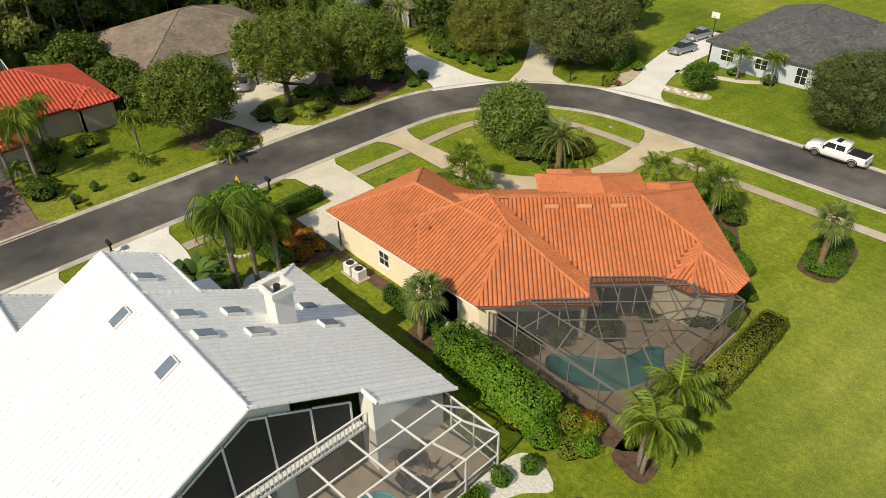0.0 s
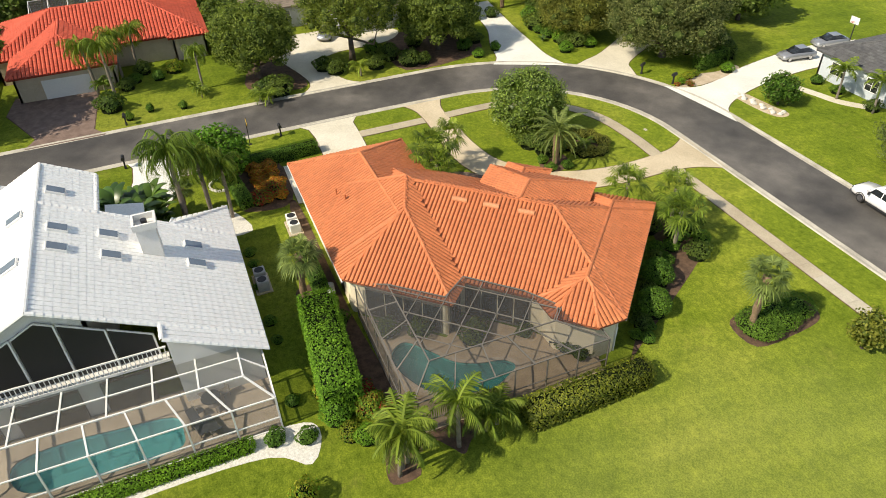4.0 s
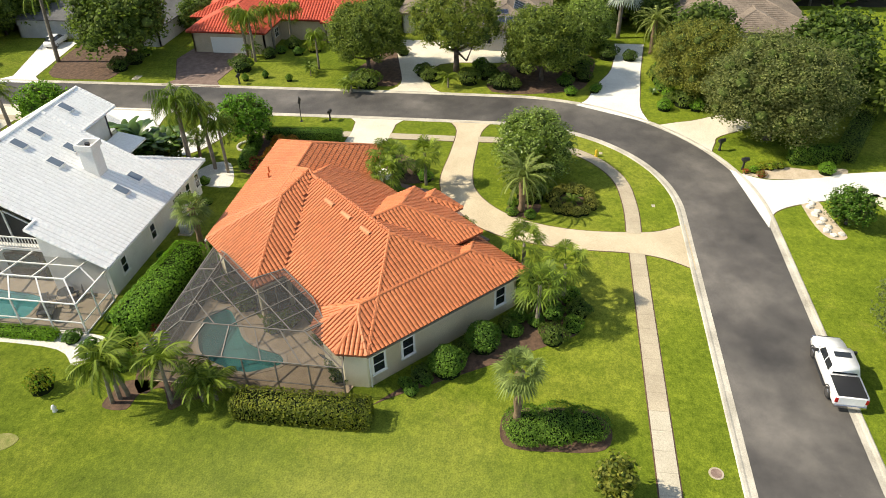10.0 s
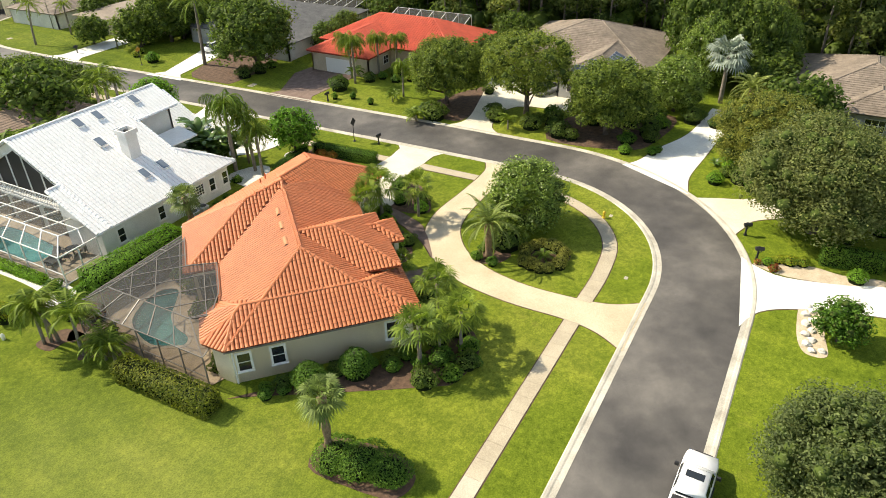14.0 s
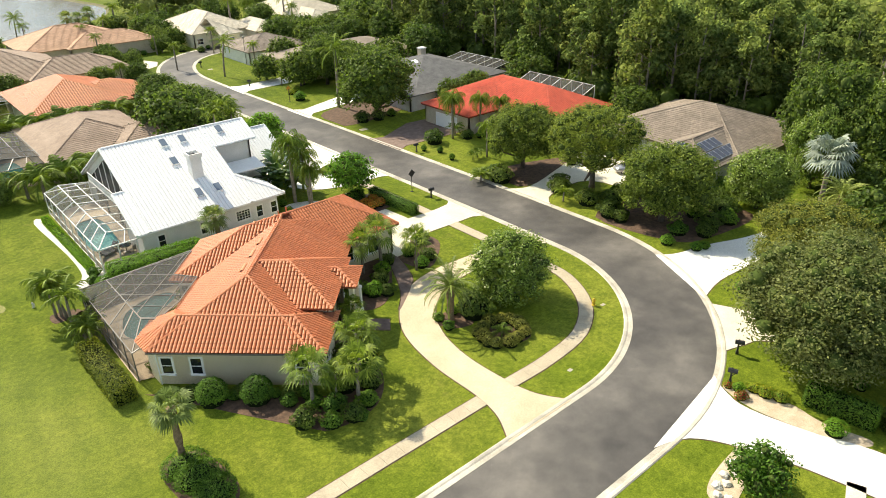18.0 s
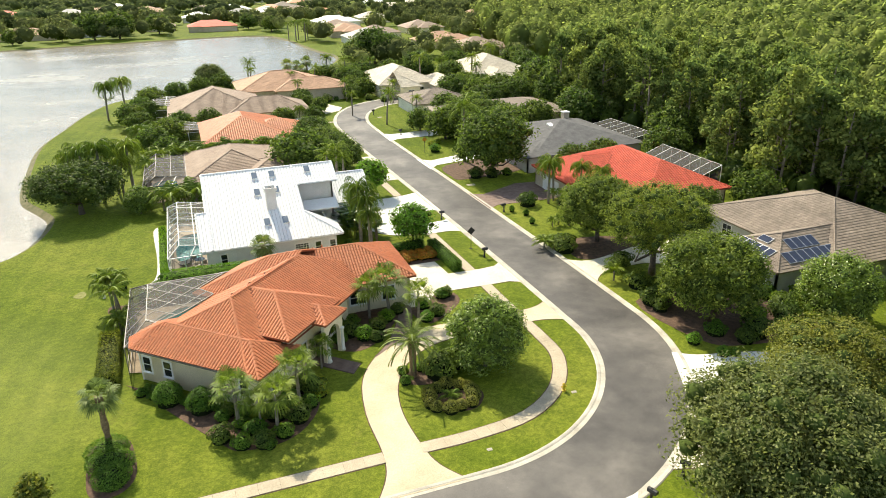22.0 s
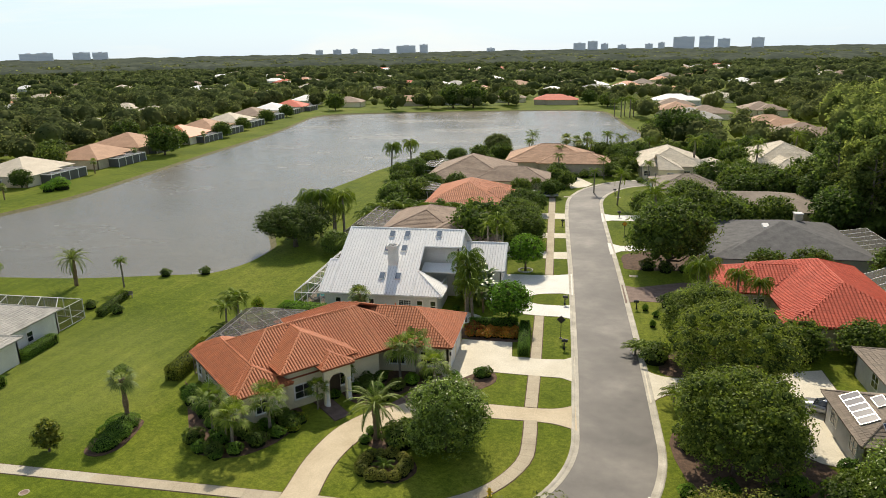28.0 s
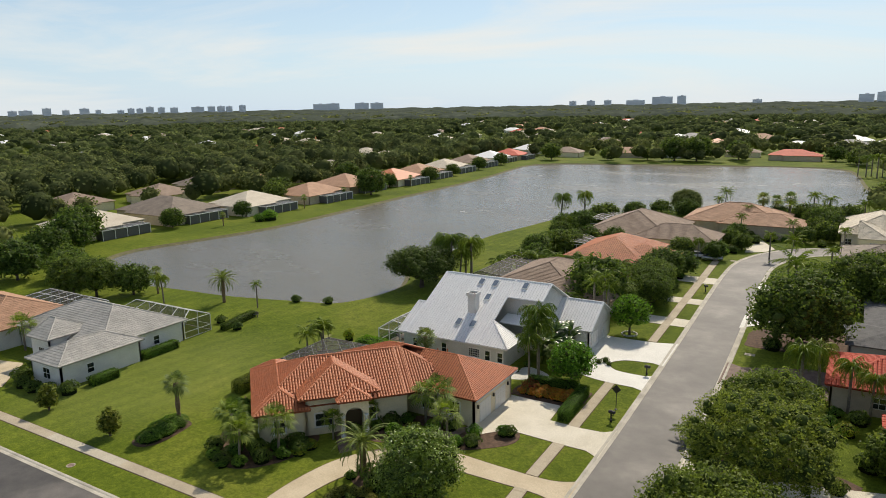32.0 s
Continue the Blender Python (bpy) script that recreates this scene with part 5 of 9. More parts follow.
cage("pool_cage", "white aluminium screen cage over a swimming pool", [
    ([(wx, -21.2, 2.7), (wx, -1.2, 2.7), (16.6, -2.6, 3.7), (16.6, -19.8, 3.7)], 8, 1),
    ([(16.6, -19.8, 3.7), (16.6, -2.6, 3.7), (20.2, -2.6, 3.2), (20.2, -19.8, 3.2)], 7, 2),
    ([(wx, -21.2, 2.7), (16.6, -19.8, 3.7), (20.2, -19.8, 3.2), (20.2, -21.2, 2.7)], 1, 2),
], [((wx, -21.2), (wx, -1.2), 2.7, 8), ((wx, -21.2), (18.9, -21.2), 2.7, 2), ((wx, -1.2), (20.2, -1.2), 2.7, 2)], M_WHITE_METAL, M_SCREEN_PALE, 0.1)


# ---- neighbouring houses ----


def simple_house(label, wings, roof_mat, wall_mat, tile, windows=(), over=0.5, roof_label=""):
    h = thing("house", label, "house")
    build_roof(h, wings, roof_mat, tile, roof_mat, label=roof_label)
    build_walls(h, wings, wall_mat, over)
    for wdw in windows:
        window(h, *wdw, trim=False)
    return h


FLAT = ("flat", 0.36, 0.42)
BAR = ("barrel", 0.42, 0.46)
FAR = ("flat", 0.75, 0.42)
red = simple_house("cream house with a bright red tile roof", [
    Wing(rect(77.2, 91.8, -25.4, -1.0), "eeee", 3.0, 0.42), Wing(rect(71.0, 82.0, -14.6, -3.2), "eoee", 3.0, 0.40), Wing(rect(76.3, 82.0, -25.5, -20.6), "eoee", 2.95, 0.40)],
    M_TILE_RED, M_STUCCO_TAN, BAR, [(76.2, -14.1, 0.9, 1.4, 1.3, 0, 2, 2), (77.9, -20.8, 0.9, 1.6, 1.3, 270, 2, 2), (81, -24.4, 0.9, 1.5, 1.3, 0, 2, 2)], roof_label="bright red barrel tiles")
part("garage_door", Shape().box(71.42, -11.4, 0.02, 71.52, -6.4, 2.2), M_TRIM, red, "white garage door")
solar = simple_house("grey house with a brown flat tile roof and solar panels", [
    Wing(rect(81.5, 101.5, -52.6, -30.6), "eeee", 3.0, 0.36), Wing(rect(75.2, 90.0, -51.2, -41.4), "eoee", 3.05, 0.42)],
    M_TILE_BROWN, M_STUCCO_GREY, FLAT, [(75.7, -48.6, 0.9, 1.6, 1.5, 270, 2, 2), (75.7, -44.0, 0.9, 1.6, 1.5, 270, 2, 2), (82.0, -36, 0.9, 1.6, 1.5, 270, 2, 2)], roof_label="brown flat concrete tiles")
grey_n = simple_house("grey house with a shingle roof and chimney", [
    Wing(rect(74.5, 97.0, 2.6, 26.0), "eeee", 2.9, 0.27), Wing(rect(72.5, 84.0, 1.6, 12.4), "eoee", 2.8, 0.2)], M_SHINGLE, M_STUCCO_GREY, None, [(80, 2.1, 0.9, 1.6, 1.3, 0, 2, 2), (86, 3.1, 0.9, 1.6, 1.3, 0, 2, 2)], roof_label="grey asphalt shingles")
ch = part("chimney", Shape().box(89.3, 18.9, 4.0, 90.5, 20.1, 5.9), M_STUCCO_TAN, grey_n, "tan square chimney")
part("chimney_cap", Shape().box(89.2, 18.8, 5.9, 90.6, 20.2, 6.1), M_TRIM, ch)
for x, y in ((83.2, 13.0), (85.0, 12.6)):
    m = pose(x, y, 5.3, 12, 0, 0)
    sk = part("skylight", Shape().box(-0.5, -0.8, -0.2, 0.5, 0.8, 0.1, m=m, bev=0.03), M_WHITE_METAL, grey_n)
simple_house("low tan house with a brown roof", [Wing(rect(71.5, 100.5, 33.5, 52), "eeee", 2.9, 0.24)], M_TILE_BROWN, M_STUCCO_TAN, None, roof_label="brown tiled roof")
simple_house("house with a low grey-brown roof", [Wing(rect(79, 99, -87, -70), "eeee", 3.0, 0.36), Wing(rect(77, 88, -84, -75), "eoee", 3.0, 0.36)], M_TILE_BROWN, M_STUCCO_GREY, FLAT, [(77.5, -79.5, 0.9, 2.2, 1.5, 270, 2, 3)])
simple_house("pale house with a grey shingle roof", [Wing(rect(24, 40.5, -109, -87), "eeee", 3.0, 0.40), Wing(rect(14, 32, -105, -90), "eeee", 3.0, 0.40)], M_SHINGLE, M_STUCCO_BLUE, FLAT,
                       [(37.5, -87.5, 0.9, 1.8, 1.4, 180, 2, 2), (33, -87.5, 0.9, 1.6, 1.4, 180, 2, 2), (28, -87.5, 0.4, 1.4, 2.0, 180, 2, 2), (20.5, -90.5, 0.9, 1.8, 1.4, 180, 2, 2)], roof_label="grey asphalt shingles")
simple_house("white house with a pale grey tile roof", [Wing(rect(-32.5, -11.6, -46.4, -32.4), "eeee", 3.2, 0.45), Wing(rect(-17.2, -9.8, -53.2, -41.0), "eeee", 3.1, 0.44), Wing(rect(-23.4, -18.6, -49.4, -42.4), "eeeo", 3.9, 0.5)],
                  M_TILE_GREY, M_STUCCO_WHITE, FLAT, [(-12.1, -44.0, 0.7, 1.6, 1.6, 90, 2, 2), (-12.1, -37.6, 0.9, 1.0, 1.3, 90, 2, 1), (-10.3, -48.8, 0.9, 1.0, 1.3, 90, 2, 1), (-13.4, -52.7, 0.8, 1.6, 1.5, 0, 2, 2), (-21.0, -48.9, 0.6, 1.5, 1.9, 0, 3, 3)], roof_label="pale grey flat tiles")
simple_house("house with an orange-tan tile roof", [Wing(rect(-54, -31.5, -51, -36.6), "eeee", 3.1, 0.42)], M_TILE_PINK, M_STUCCO_WHITE, FLAT)
simple_house("house with a tan tile roof behind palms", [Wing(rect(18.0, 33.5, 8.6, 28.5), "eeee", 3.0, 0.36), Wing(rect(26.0, 40.5, 6.0, 17.2), "eeee", 3.0, 0.38)], M_TILE_TAN, M_STUCCO_TAN, FLAT, roof_label="tan flat tiles")
simple_house("house with an orange tile roof", [Wing(rect(21.6, 38.0, 33.5, 54.5), "eeee", 3.1, 0.40), Wing(rect(30, 42.5, 36, 47), "eeee", 3.1, 0.40)], M_TILE, M_STUCCO, BAR, roof_label="orange barrel tiles")
simple_house("house with a brown-pink tile roof and arched entry", [Wing(rect(15.6, 37, 61, 86), "eeee", 3.2, 0.40), Wing(rect(28, 46.5, 59.5, 72), "eeee", 3.2, 0.42)], M_TILE_TAN, M_STUCCO, FAR, [(34, 60.1, 0.6, 2.2, 2.2, 0, 2, 2), (40, 60.0, 0.9, 1.6, 1.4, 0, 2, 2)], roof_label="brown-pink flat tiles")
simple_house("wide house with a salmon tile roof", [Wing(rect(33, 58, 88, 108), "eeee", 3.3, 0.38), Wing(rect(42, 62, 86, 98), "eeee", 3.3, 0.38)], M_TILE_PINK, M_STUCCO_TAN, FAR, roof_label="salmon flat tiles")
cr5 = simple_house("cream house with a cream tile roof", [Wing(rect(69, 86, 82, 106), "eeee", 3.5, 0.42), Wing(rect(73, 79, 75, 88), "eeeo", 3.8, 0.5), Wing(rect(83, 92, 76, 92), "eeee", 3.2, 0.42)], M_TILE_CREAM, M_STUCCO, FAR,
                   [(76, 75.5, 0.5, 1.6, 2.4, 0, 2, 2), (71, 82.5, 0.9, 1.6, 1.4, 0, 2, 2), (81, 82.5, 0.9, 1.6, 1.4, 0, 2, 2)], roof_label="cream flat tiles")
part("garage_door", Shape().box(85, 76.38, 0.02, 90, 76.48, 2.2), M_TRIM, cr5, "white garage door")
simple_house("cream house with a pale cream tile roof", [Wing(rect(98, 118, 88, 112), "eeee", 3.6, 0.42), Wing(rect(101, 110, 80, 96), "eeee", 3.4, 0.42)], M_TILE_CREAM, M_STUCCO, FAR, [(103.5, 80.5, 0.9, 1.4, 1.6, 0, 2, 2), (107.5, 80.5, 0.9, 1.4, 1.6, 0, 2, 2)])
simple_house("small house with a brown roof beside a white driveway", [Wing(rect(70, 86, 55, 70), "eeee", 2.9, 0.3)], M_TILE_BROWN, M_STUCCO_WHITE, FAR)


def solar_array(parent_label, m, nx, ny, w, h):
    a = thing("solar_array", parent_label, "solar panel")
    for i in range(nx):
        for j in range(ny):
            fr = part("solar_panel", Shape().box(i * w + 0.02, j * h + 0.02, 0, (i + 1) * w - 0.02, (j + 1) * h - 0.02, 0.05), M_ALU, a)
            part("cell", Shape().box(i * w + 0.07, j * h + 0.07, 0.045, (i + 1) * w - 0.07, (j + 1) * h - 0.07, 0.056), M_SOLAR, fr)
    a.matrix_world = m
    return a


def on_plane(w, i, x, y, lift=0.14):
    """Pose on the roof plane of a wing's edge i: x along the eave, y up the slope."""
    a, b, c = w.planes[i]
    z = w.eave + w.slope * (a * x + b * y + c) + lift
    ay = Vector((a, b, w.slope)).normalized()
    ax = ay.cross(Vector((0, 0, 1))).normalized()
    az = ax.cross(ay)
    return Matrix(((ax.x, ay.x, az.x, x), (ax.y, ay.y, az.y, y), (ax.z, ay.z, az.z, z), (0, 0, 0, 1)))


sol_w = Wing(rect(75.2, 90.0, -51.2, -41.4), "eoee", 3.05, 0.42)
solar_label = "black solar panels in silver frames on the brown roof"
solar_array(solar_label, on_plane(sol_w, 3, 76.0, -43.4), 5, 1, 1.02, 1.65)
solar_array(solar_label, on_plane(sol_w, 3, 77.9, -45.0), 1, 1, 1.7, 1.02)
solar_array(solar_label, on_plane(sol_w, 0, 77.4, -50.5), 7, 1, 1.02, 1.65)
solar_array(solar_label, on_plane(sol_w, 0, 79.2, -48.8), 4, 1, 1.02, 1.65)
# screened lanai roofs behind the eastern houses, pale framed panels
for nm, quad, n in (("red", [(91.9, -19, 3.0), (91.9, -4.5, 3.0), (95.4, -4.5, 4.3), (95.4, -19, 4.3)], 6), ("grey", [(96, 6, 2.8), (96, 20, 2.8), (101, 20, 3.6), (101, 6, 3.6)], 6)):
    cage("pool_cage", "grey screened lanai roof in a pale frame", [(quad, n, 1)], [((quad[3][0], quad[3][1]), (quad[2][0], quad[2][1]), quad[2][2], n)], M_WHITE_METAL, M_SCREEN, 0.08)
structure("deck_tan_house", slab([(11.6, 10.4), (18.4, 10.4), (18.4, 30.4), (11.6, 30.4)], -0.05, 0.06), M_DECK, "tan paver deck in a screened enclosure", "pool deck")
structure("pool_tan_house", slab(smooth_line([(13.0, 22.0), (12.8, 18.0), (14.2, 15.8), (16.2, 16.4), (16.6, 19.6), (15.8, 22.6)], 5, True), -0.04, 0.075), glassy("shaded_pool_water", (0.10, 0.36, 0.36), 0.1), "teal pool water under a screened roof", "pool")
cage("pool_cage", "grey screened pool cage behind a tan-roofed house", [([(11.7, 10.5, 2.7), (11.7, 30.3, 2.7), (13.6, 30.3, 3.7), (13.6, 12.6, 3.7)], 6, 1), ([(13.6, 12.6, 3.7), (13.6, 30.3, 3.7), (18.2, 29.6, 3.1), (18.2, 12.6, 3.1)], 6, 2), ([(11.7, 10.5, 2.7), (18.2, 10.5, 2.7), (18.2, 12.6, 3.1), (13.6, 12.6, 3.7)], 3, 1)],
     [((11.7, 10.5), (11.7, 30.3), 2.7, 6), ((11.7, 10.5), (18.2, 10.5), 2.7, 3)], M_BRONZE, M_SCREEN)
cage("pool_cage", "grey screened lanai beside an orange-roofed house", [([(14.2, 47.5, 2.7), (14.2, 57.2, 2.7), (18.0, 57.2, 3.4), (18.0, 47.5, 3.4)], 4, 2), ([(18.0, 47.5, 3.4), (18.0, 57.2, 3.4), (22.0, 54.4, 3.1), (22.0, 47.5, 3.1)], 3, 1)], [((14.2, 47.5), (14.2, 57.2), 2.7, 4), ((14.2, 47.5), (22.0, 47.5), 2.7, 3)], M_WHITE_METAL, M_SCREEN)
cage("pool_cage", "pale framed pool cage behind a brown-roofed house", [([(9.5, 76.0, 2.6), (9.5, 92.0, 2.6), (12.6, 91.0, 3.9), (12.6, 77.0, 3.9)], 5, 1), ([(12.6, 77.0, 3.9), (12.6, 91.0, 3.9), (18.6, 89.0, 3.3), (17.6, 77.0, 3.3)], 5, 2)], [((9.5, 76.0), (9.5, 92.0), 2.6, 5), ((9.5, 76.0), (16.2, 76.0), 2.6, 2)], M_WHITE_METAL, M_SCREEN)
cage("pool_cage", "bronze-framed screen cage behind a pale house", [([(-27.0, -32.5, 3.0), (-12.4, -32.5, 3.0), (-13.4, -30.6, 3.9), (-26.0, -30.6, 3.9)], 5, 1), ([(-26.0, -30.6, 3.9), (-13.4, -30.6, 3.9), (-12.4, -27.6, 2.7), (-27.0, -27.6, 2.7)], 5, 2)], [((-27, -27.6), (-12.4, -27.6), 2.7, 5), ((-12.4, -27.6), (-12.4, -32.5), 2.7, 2)], M_WHITE_METAL, M_SCREEN)
cage("pool_cage", "white-framed screen cage behind an orange-tan house", [([(-48.0, -36.4, 3.0), (-31.5, -36.4, 3.0), (-31.5, -31.8, 3.3), (-48.0, -31.8, 3.3)], 7, 2)], [((-48, -31.8), (-31.5, -31.8), 3.2, 7), ((-31.5, -31.8), (-31.5, -36.4), 3.0, 2)], M_WHITE_METAL, M_SCREEN)

# ---- plants ----
RNG = np.random.default_rng(7)


def leaf_quads(pos, size, rng, flat=0.4, droop=0.0, shape=0.55, out=None, loose=0.55):
    """One small kite-shaped leaf spray at each place."""
    n = len(pos)
    d = rng.normal(size=(n, 3))
    d[:, 2] = d[:, 2] * flat - droop
    d /= np.linalg.norm(d, axis=1)[:, None]
    t = rng.normal(size=(n, 3))
    if out is not None:
        # leaves lie roughly along the crown's surface
        face = out / (np.linalg.norm(out, axis=1)[:, None] + 1e-9) + np.array((0, 0, 0.35)) + rng.normal(size=(n, 3)) * loose
        face /= np.linalg.norm(face, axis=1)[:, None]
        d -= face * (d * face).sum(1)[:, None]
        d /= np.linalg.norm(d, axis=1)[:, None] + 1e-9
        t = face
    s = np.cross(d, t)
    s /= np.linalg.norm(s, axis=1)[:, None] + 1e-9
    size = np.asarray(size) * (0.7 + 0.6 * rng.random(n))
    L, W = (d * size[:, None]), (s * (size * shape)[:, None])
    v = np.stack([pos - L * 0.5, pos + W * 0.5 - L * 0.05, pos + L * 0.5, pos - W * 0.5 - L * 0.05], 1).reshape(-1, 3)
    return v, np.arange(4 * n).reshape(-1, 4)


def clumps(centres, radii, per, rng, hollow=0.55):
    """Leaf places on the outer part of many round clumps."""
    out, nrm = [], []
    for c, r in zip(centres, radii):
        d = rng.normal(size=(per, 3))
        d /= np.linalg.norm(d, axis=1)[:, None]
        rad = r * (hollow + (1 - hollow) * rng.random(per) ** 0.5)
        out.append(c + d * rad[:, None] * np.array((1, 1, 0.8)))
        nrm.append(d)
    return np.concatenate(out), np.concatenate(nrm)


def limb_shape(h_trunk, radius, tips, rng, base_r=0.22, lean=(0, 0)):
    s = Shape()
    top = np.array((lean[0], lean[1], h_trunk))
    s.tube([(0, 0, -0.1), (lean[0] * 0.4, lean[1] * 0.4, h_trunk * 0.5), tuple(top)], [base_r * 1.35, base_r, base_r * 0.85], 8)
    for t in tips:
        mid = top + (np.array(t) - top) * 0.5 + rng.normal(size=3) * 0.12 * radius
        mid[2] += 0.08 * radius
        s.tube([tuple(top - (0, 0, 0.15)), tuple(mid), tuple(t)], [base_r * 0.55, base_r * 0.34, base_r * 0.10], 5)
    return s


BALL = np.array([(math.cos(p) * math.cos(a), math.cos(p) * math.sin(a), math.sin(p)) for p in (-1.2, -0.4, 0.4, 1.2) for a in np.arange(6) * math.pi / 3])
BALL_F = np.array([(6 * i + j, 6 * i + (j + 1) % 6, 6 * i + 6 + (j + 1) % 6, 6 * i + 6 + j) for i in range(3) for j in range(6)] + [(18, 19, 20, 21), (18, 21, 22, 23)])


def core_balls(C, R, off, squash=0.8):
    """Rough lumps that fill the inside of leaf clumps, coloured dark for inner shade."""
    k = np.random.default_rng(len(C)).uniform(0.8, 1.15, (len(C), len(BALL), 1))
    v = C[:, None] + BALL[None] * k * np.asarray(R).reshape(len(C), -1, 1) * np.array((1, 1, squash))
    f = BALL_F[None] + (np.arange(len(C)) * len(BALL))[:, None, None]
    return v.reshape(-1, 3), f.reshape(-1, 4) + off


def tree_meshes(name, radius, height, trunk, leaf, n_clump, per, mat, seed, flat_top=0.75, size=0.34, hollow=0.5, spread=1.0, bottom=-0.35, clump_r=0.3, inner_n=14):
    rng = np.random.default_rng(seed)
    cz = trunk + (height - trunk) * 0.45
    ch = (height - trunk) * 0.55
    C, R = [], []
    golden = math.pi * (3 - math.sqrt(5))
    for i in range(n_clump):
        f = bottom + (1 - bottom) * (i + 0.5) / n_clump
        a = i * golden + rng.normal() * 0.25
        rr = math.sqrt(max(0, 1 - min(1, abs(f)) ** (2 / flat_top))) * (0.72 + 0.32 * rng.random())
        C.append((radius * 0.86 * rr * math.cos(a) * spread, radius * 0.86 * rr * math.sin(a), cz + ch * 0.86 * f + rng.normal() * 0.06 * ch))
        R.append(radius * clump_r * (0.75 + 0.55 * rng.random()))
    C, R = np.array(C), np.array(R)
    pos, nrm = clumps(C, R, per, rng, hollow)
    inner = rng.normal(size=(n_clump * inner_n, 3))
    inner *= (0.74 * rng.random(len(inner)) ** 0.5 / np.linalg.norm(inner, axis=1))[:, None]
    inner = inner * np.array((radius, radius, ch)) + np.array((0, 0, cz))
    v, f = leaf_quads(np.concatenate([pos, inner]), np.concatenate([np.full(len(pos), size), np.full(len(inner), size * 2.2)]), rng, out=np.concatenate([nrm, inner - np.array((0, 0, cz))]))
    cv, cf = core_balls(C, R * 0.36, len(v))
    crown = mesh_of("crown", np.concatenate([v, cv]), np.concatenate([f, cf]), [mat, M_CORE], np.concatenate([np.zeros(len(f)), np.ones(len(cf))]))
    tips = [tuple(C[k]) for k in rng.choice(len(C), min(9, len(C)), replace=False)]
    tr = limb_shape(trunk, radius, tips, rng, max(0.12, radius * 0.055))
    return tr.mesh("trunk", M_BARK, True), crown


def plant(name, label, category, parts, x, y, s=1.0, turn=None, group="", sz=None):
    t = thing(name, label, category, pose(x, y, 0, 0, 0, RNG.random() * 360 if turn is None else turn) @ Matrix.Diagonal((s, s, sz or s, 1)), group)
    for nm, me in parts:
        o = new(nm, me)
        o.parent = t
    return t


# palms ------------------------------------------------------------------


def frond(rng, yaw, elev, length, bend, leaflet, n, width, droop=0.35, vee=0.5, z0=0.0, twist=0.0):
    """A feather frond: a bending midrib with leaflets on both sides."""
    t = np.linspace(0, 1, n)
    el = elev - bend * t ** 1.3
    step = length / (n - 1)
    hx = np.concatenate([[0], np.cumsum(np.cos(el[:-1]) * step)])
    hz = np.concatenate([[0], np.cumsum(np.sin(el[:-1]) * step)]) + z0
    d = np.array((math.cos(yaw), math.sin(yaw)))
    side = np.array((-d[1], d[0], 0))
    P = np.column_stack([hx * d[0], hx * d[1], hz])
    v, f = [], []
    tang = np.column_stack([np.cos(el) * d[0], np.cos(el) * d[1], np.sin(el)])
    for sgn in (-1, 1):
        k = np.arange(2, n)
        ln = leaflet * np.sin(np.clip(t[k] * 0.92 + 0.12, 0, 1) * math.pi) ** 0.6 * (0.85 + 0.3 * rng.random(len(k)))
        dirn = side[None] * sgn * 0.8 + tang[k] * 0.55
        dirn[:, 2] += vee * 0.4 - droop * (0.5 + rng.random(len(k)))
        dirn /= np.linalg.norm(dirn, axis=1)[:, None]
        tip = P[k] + dirn * ln[:, None]
        tip[:, 2] -= droop * ln * 0.35
        w = tang[k] * width
        quad = np.stack([P[k] - w * 0.5, P[k] + w * 0.5, (P[k] + tip) / 2 + w * 0.45 + np.array((0, 0, 0.04)), tip], 1)
        v.append(quad.reshape(-1, 3))
    V_ = np.concatenate(v)
    rib = 0.02 + 0.012 * length
    ring = np.concatenate([P + side * rib, P - side * rib])
    fr = [(i, i + 1, n + i + 1, n + i) for i in range(n - 1)]
    return V_, ring, np.array(fr)


def feather_crown(rng, count, length, bend, leaflet, n, width, droop, low=-0.7, high=1.35, z0=0.0):
    V_, F_, off = [], [], 0
    for i in range(count):
        yaw = i * 2.39996 + rng.normal() * 0.15
        e = low + (high - low) * ((i + 0.5) / count) ** 0.8
        a, ring, fr = frond(rng, yaw, e, length * (0.85 + 0.25 * rng.random()), bend * (0.8 + 0.4 * rng.random()), leaflet, n, width, droop, z0=z0)
        q = np.arange(len(a)).reshape(-1, 4)
        V_ += [a, ring]
        F_ += [q + off, fr + off + len(a)]
        off += len(a) + len(ring)
    return np.concatenate(V_), np.concatenate(F_)


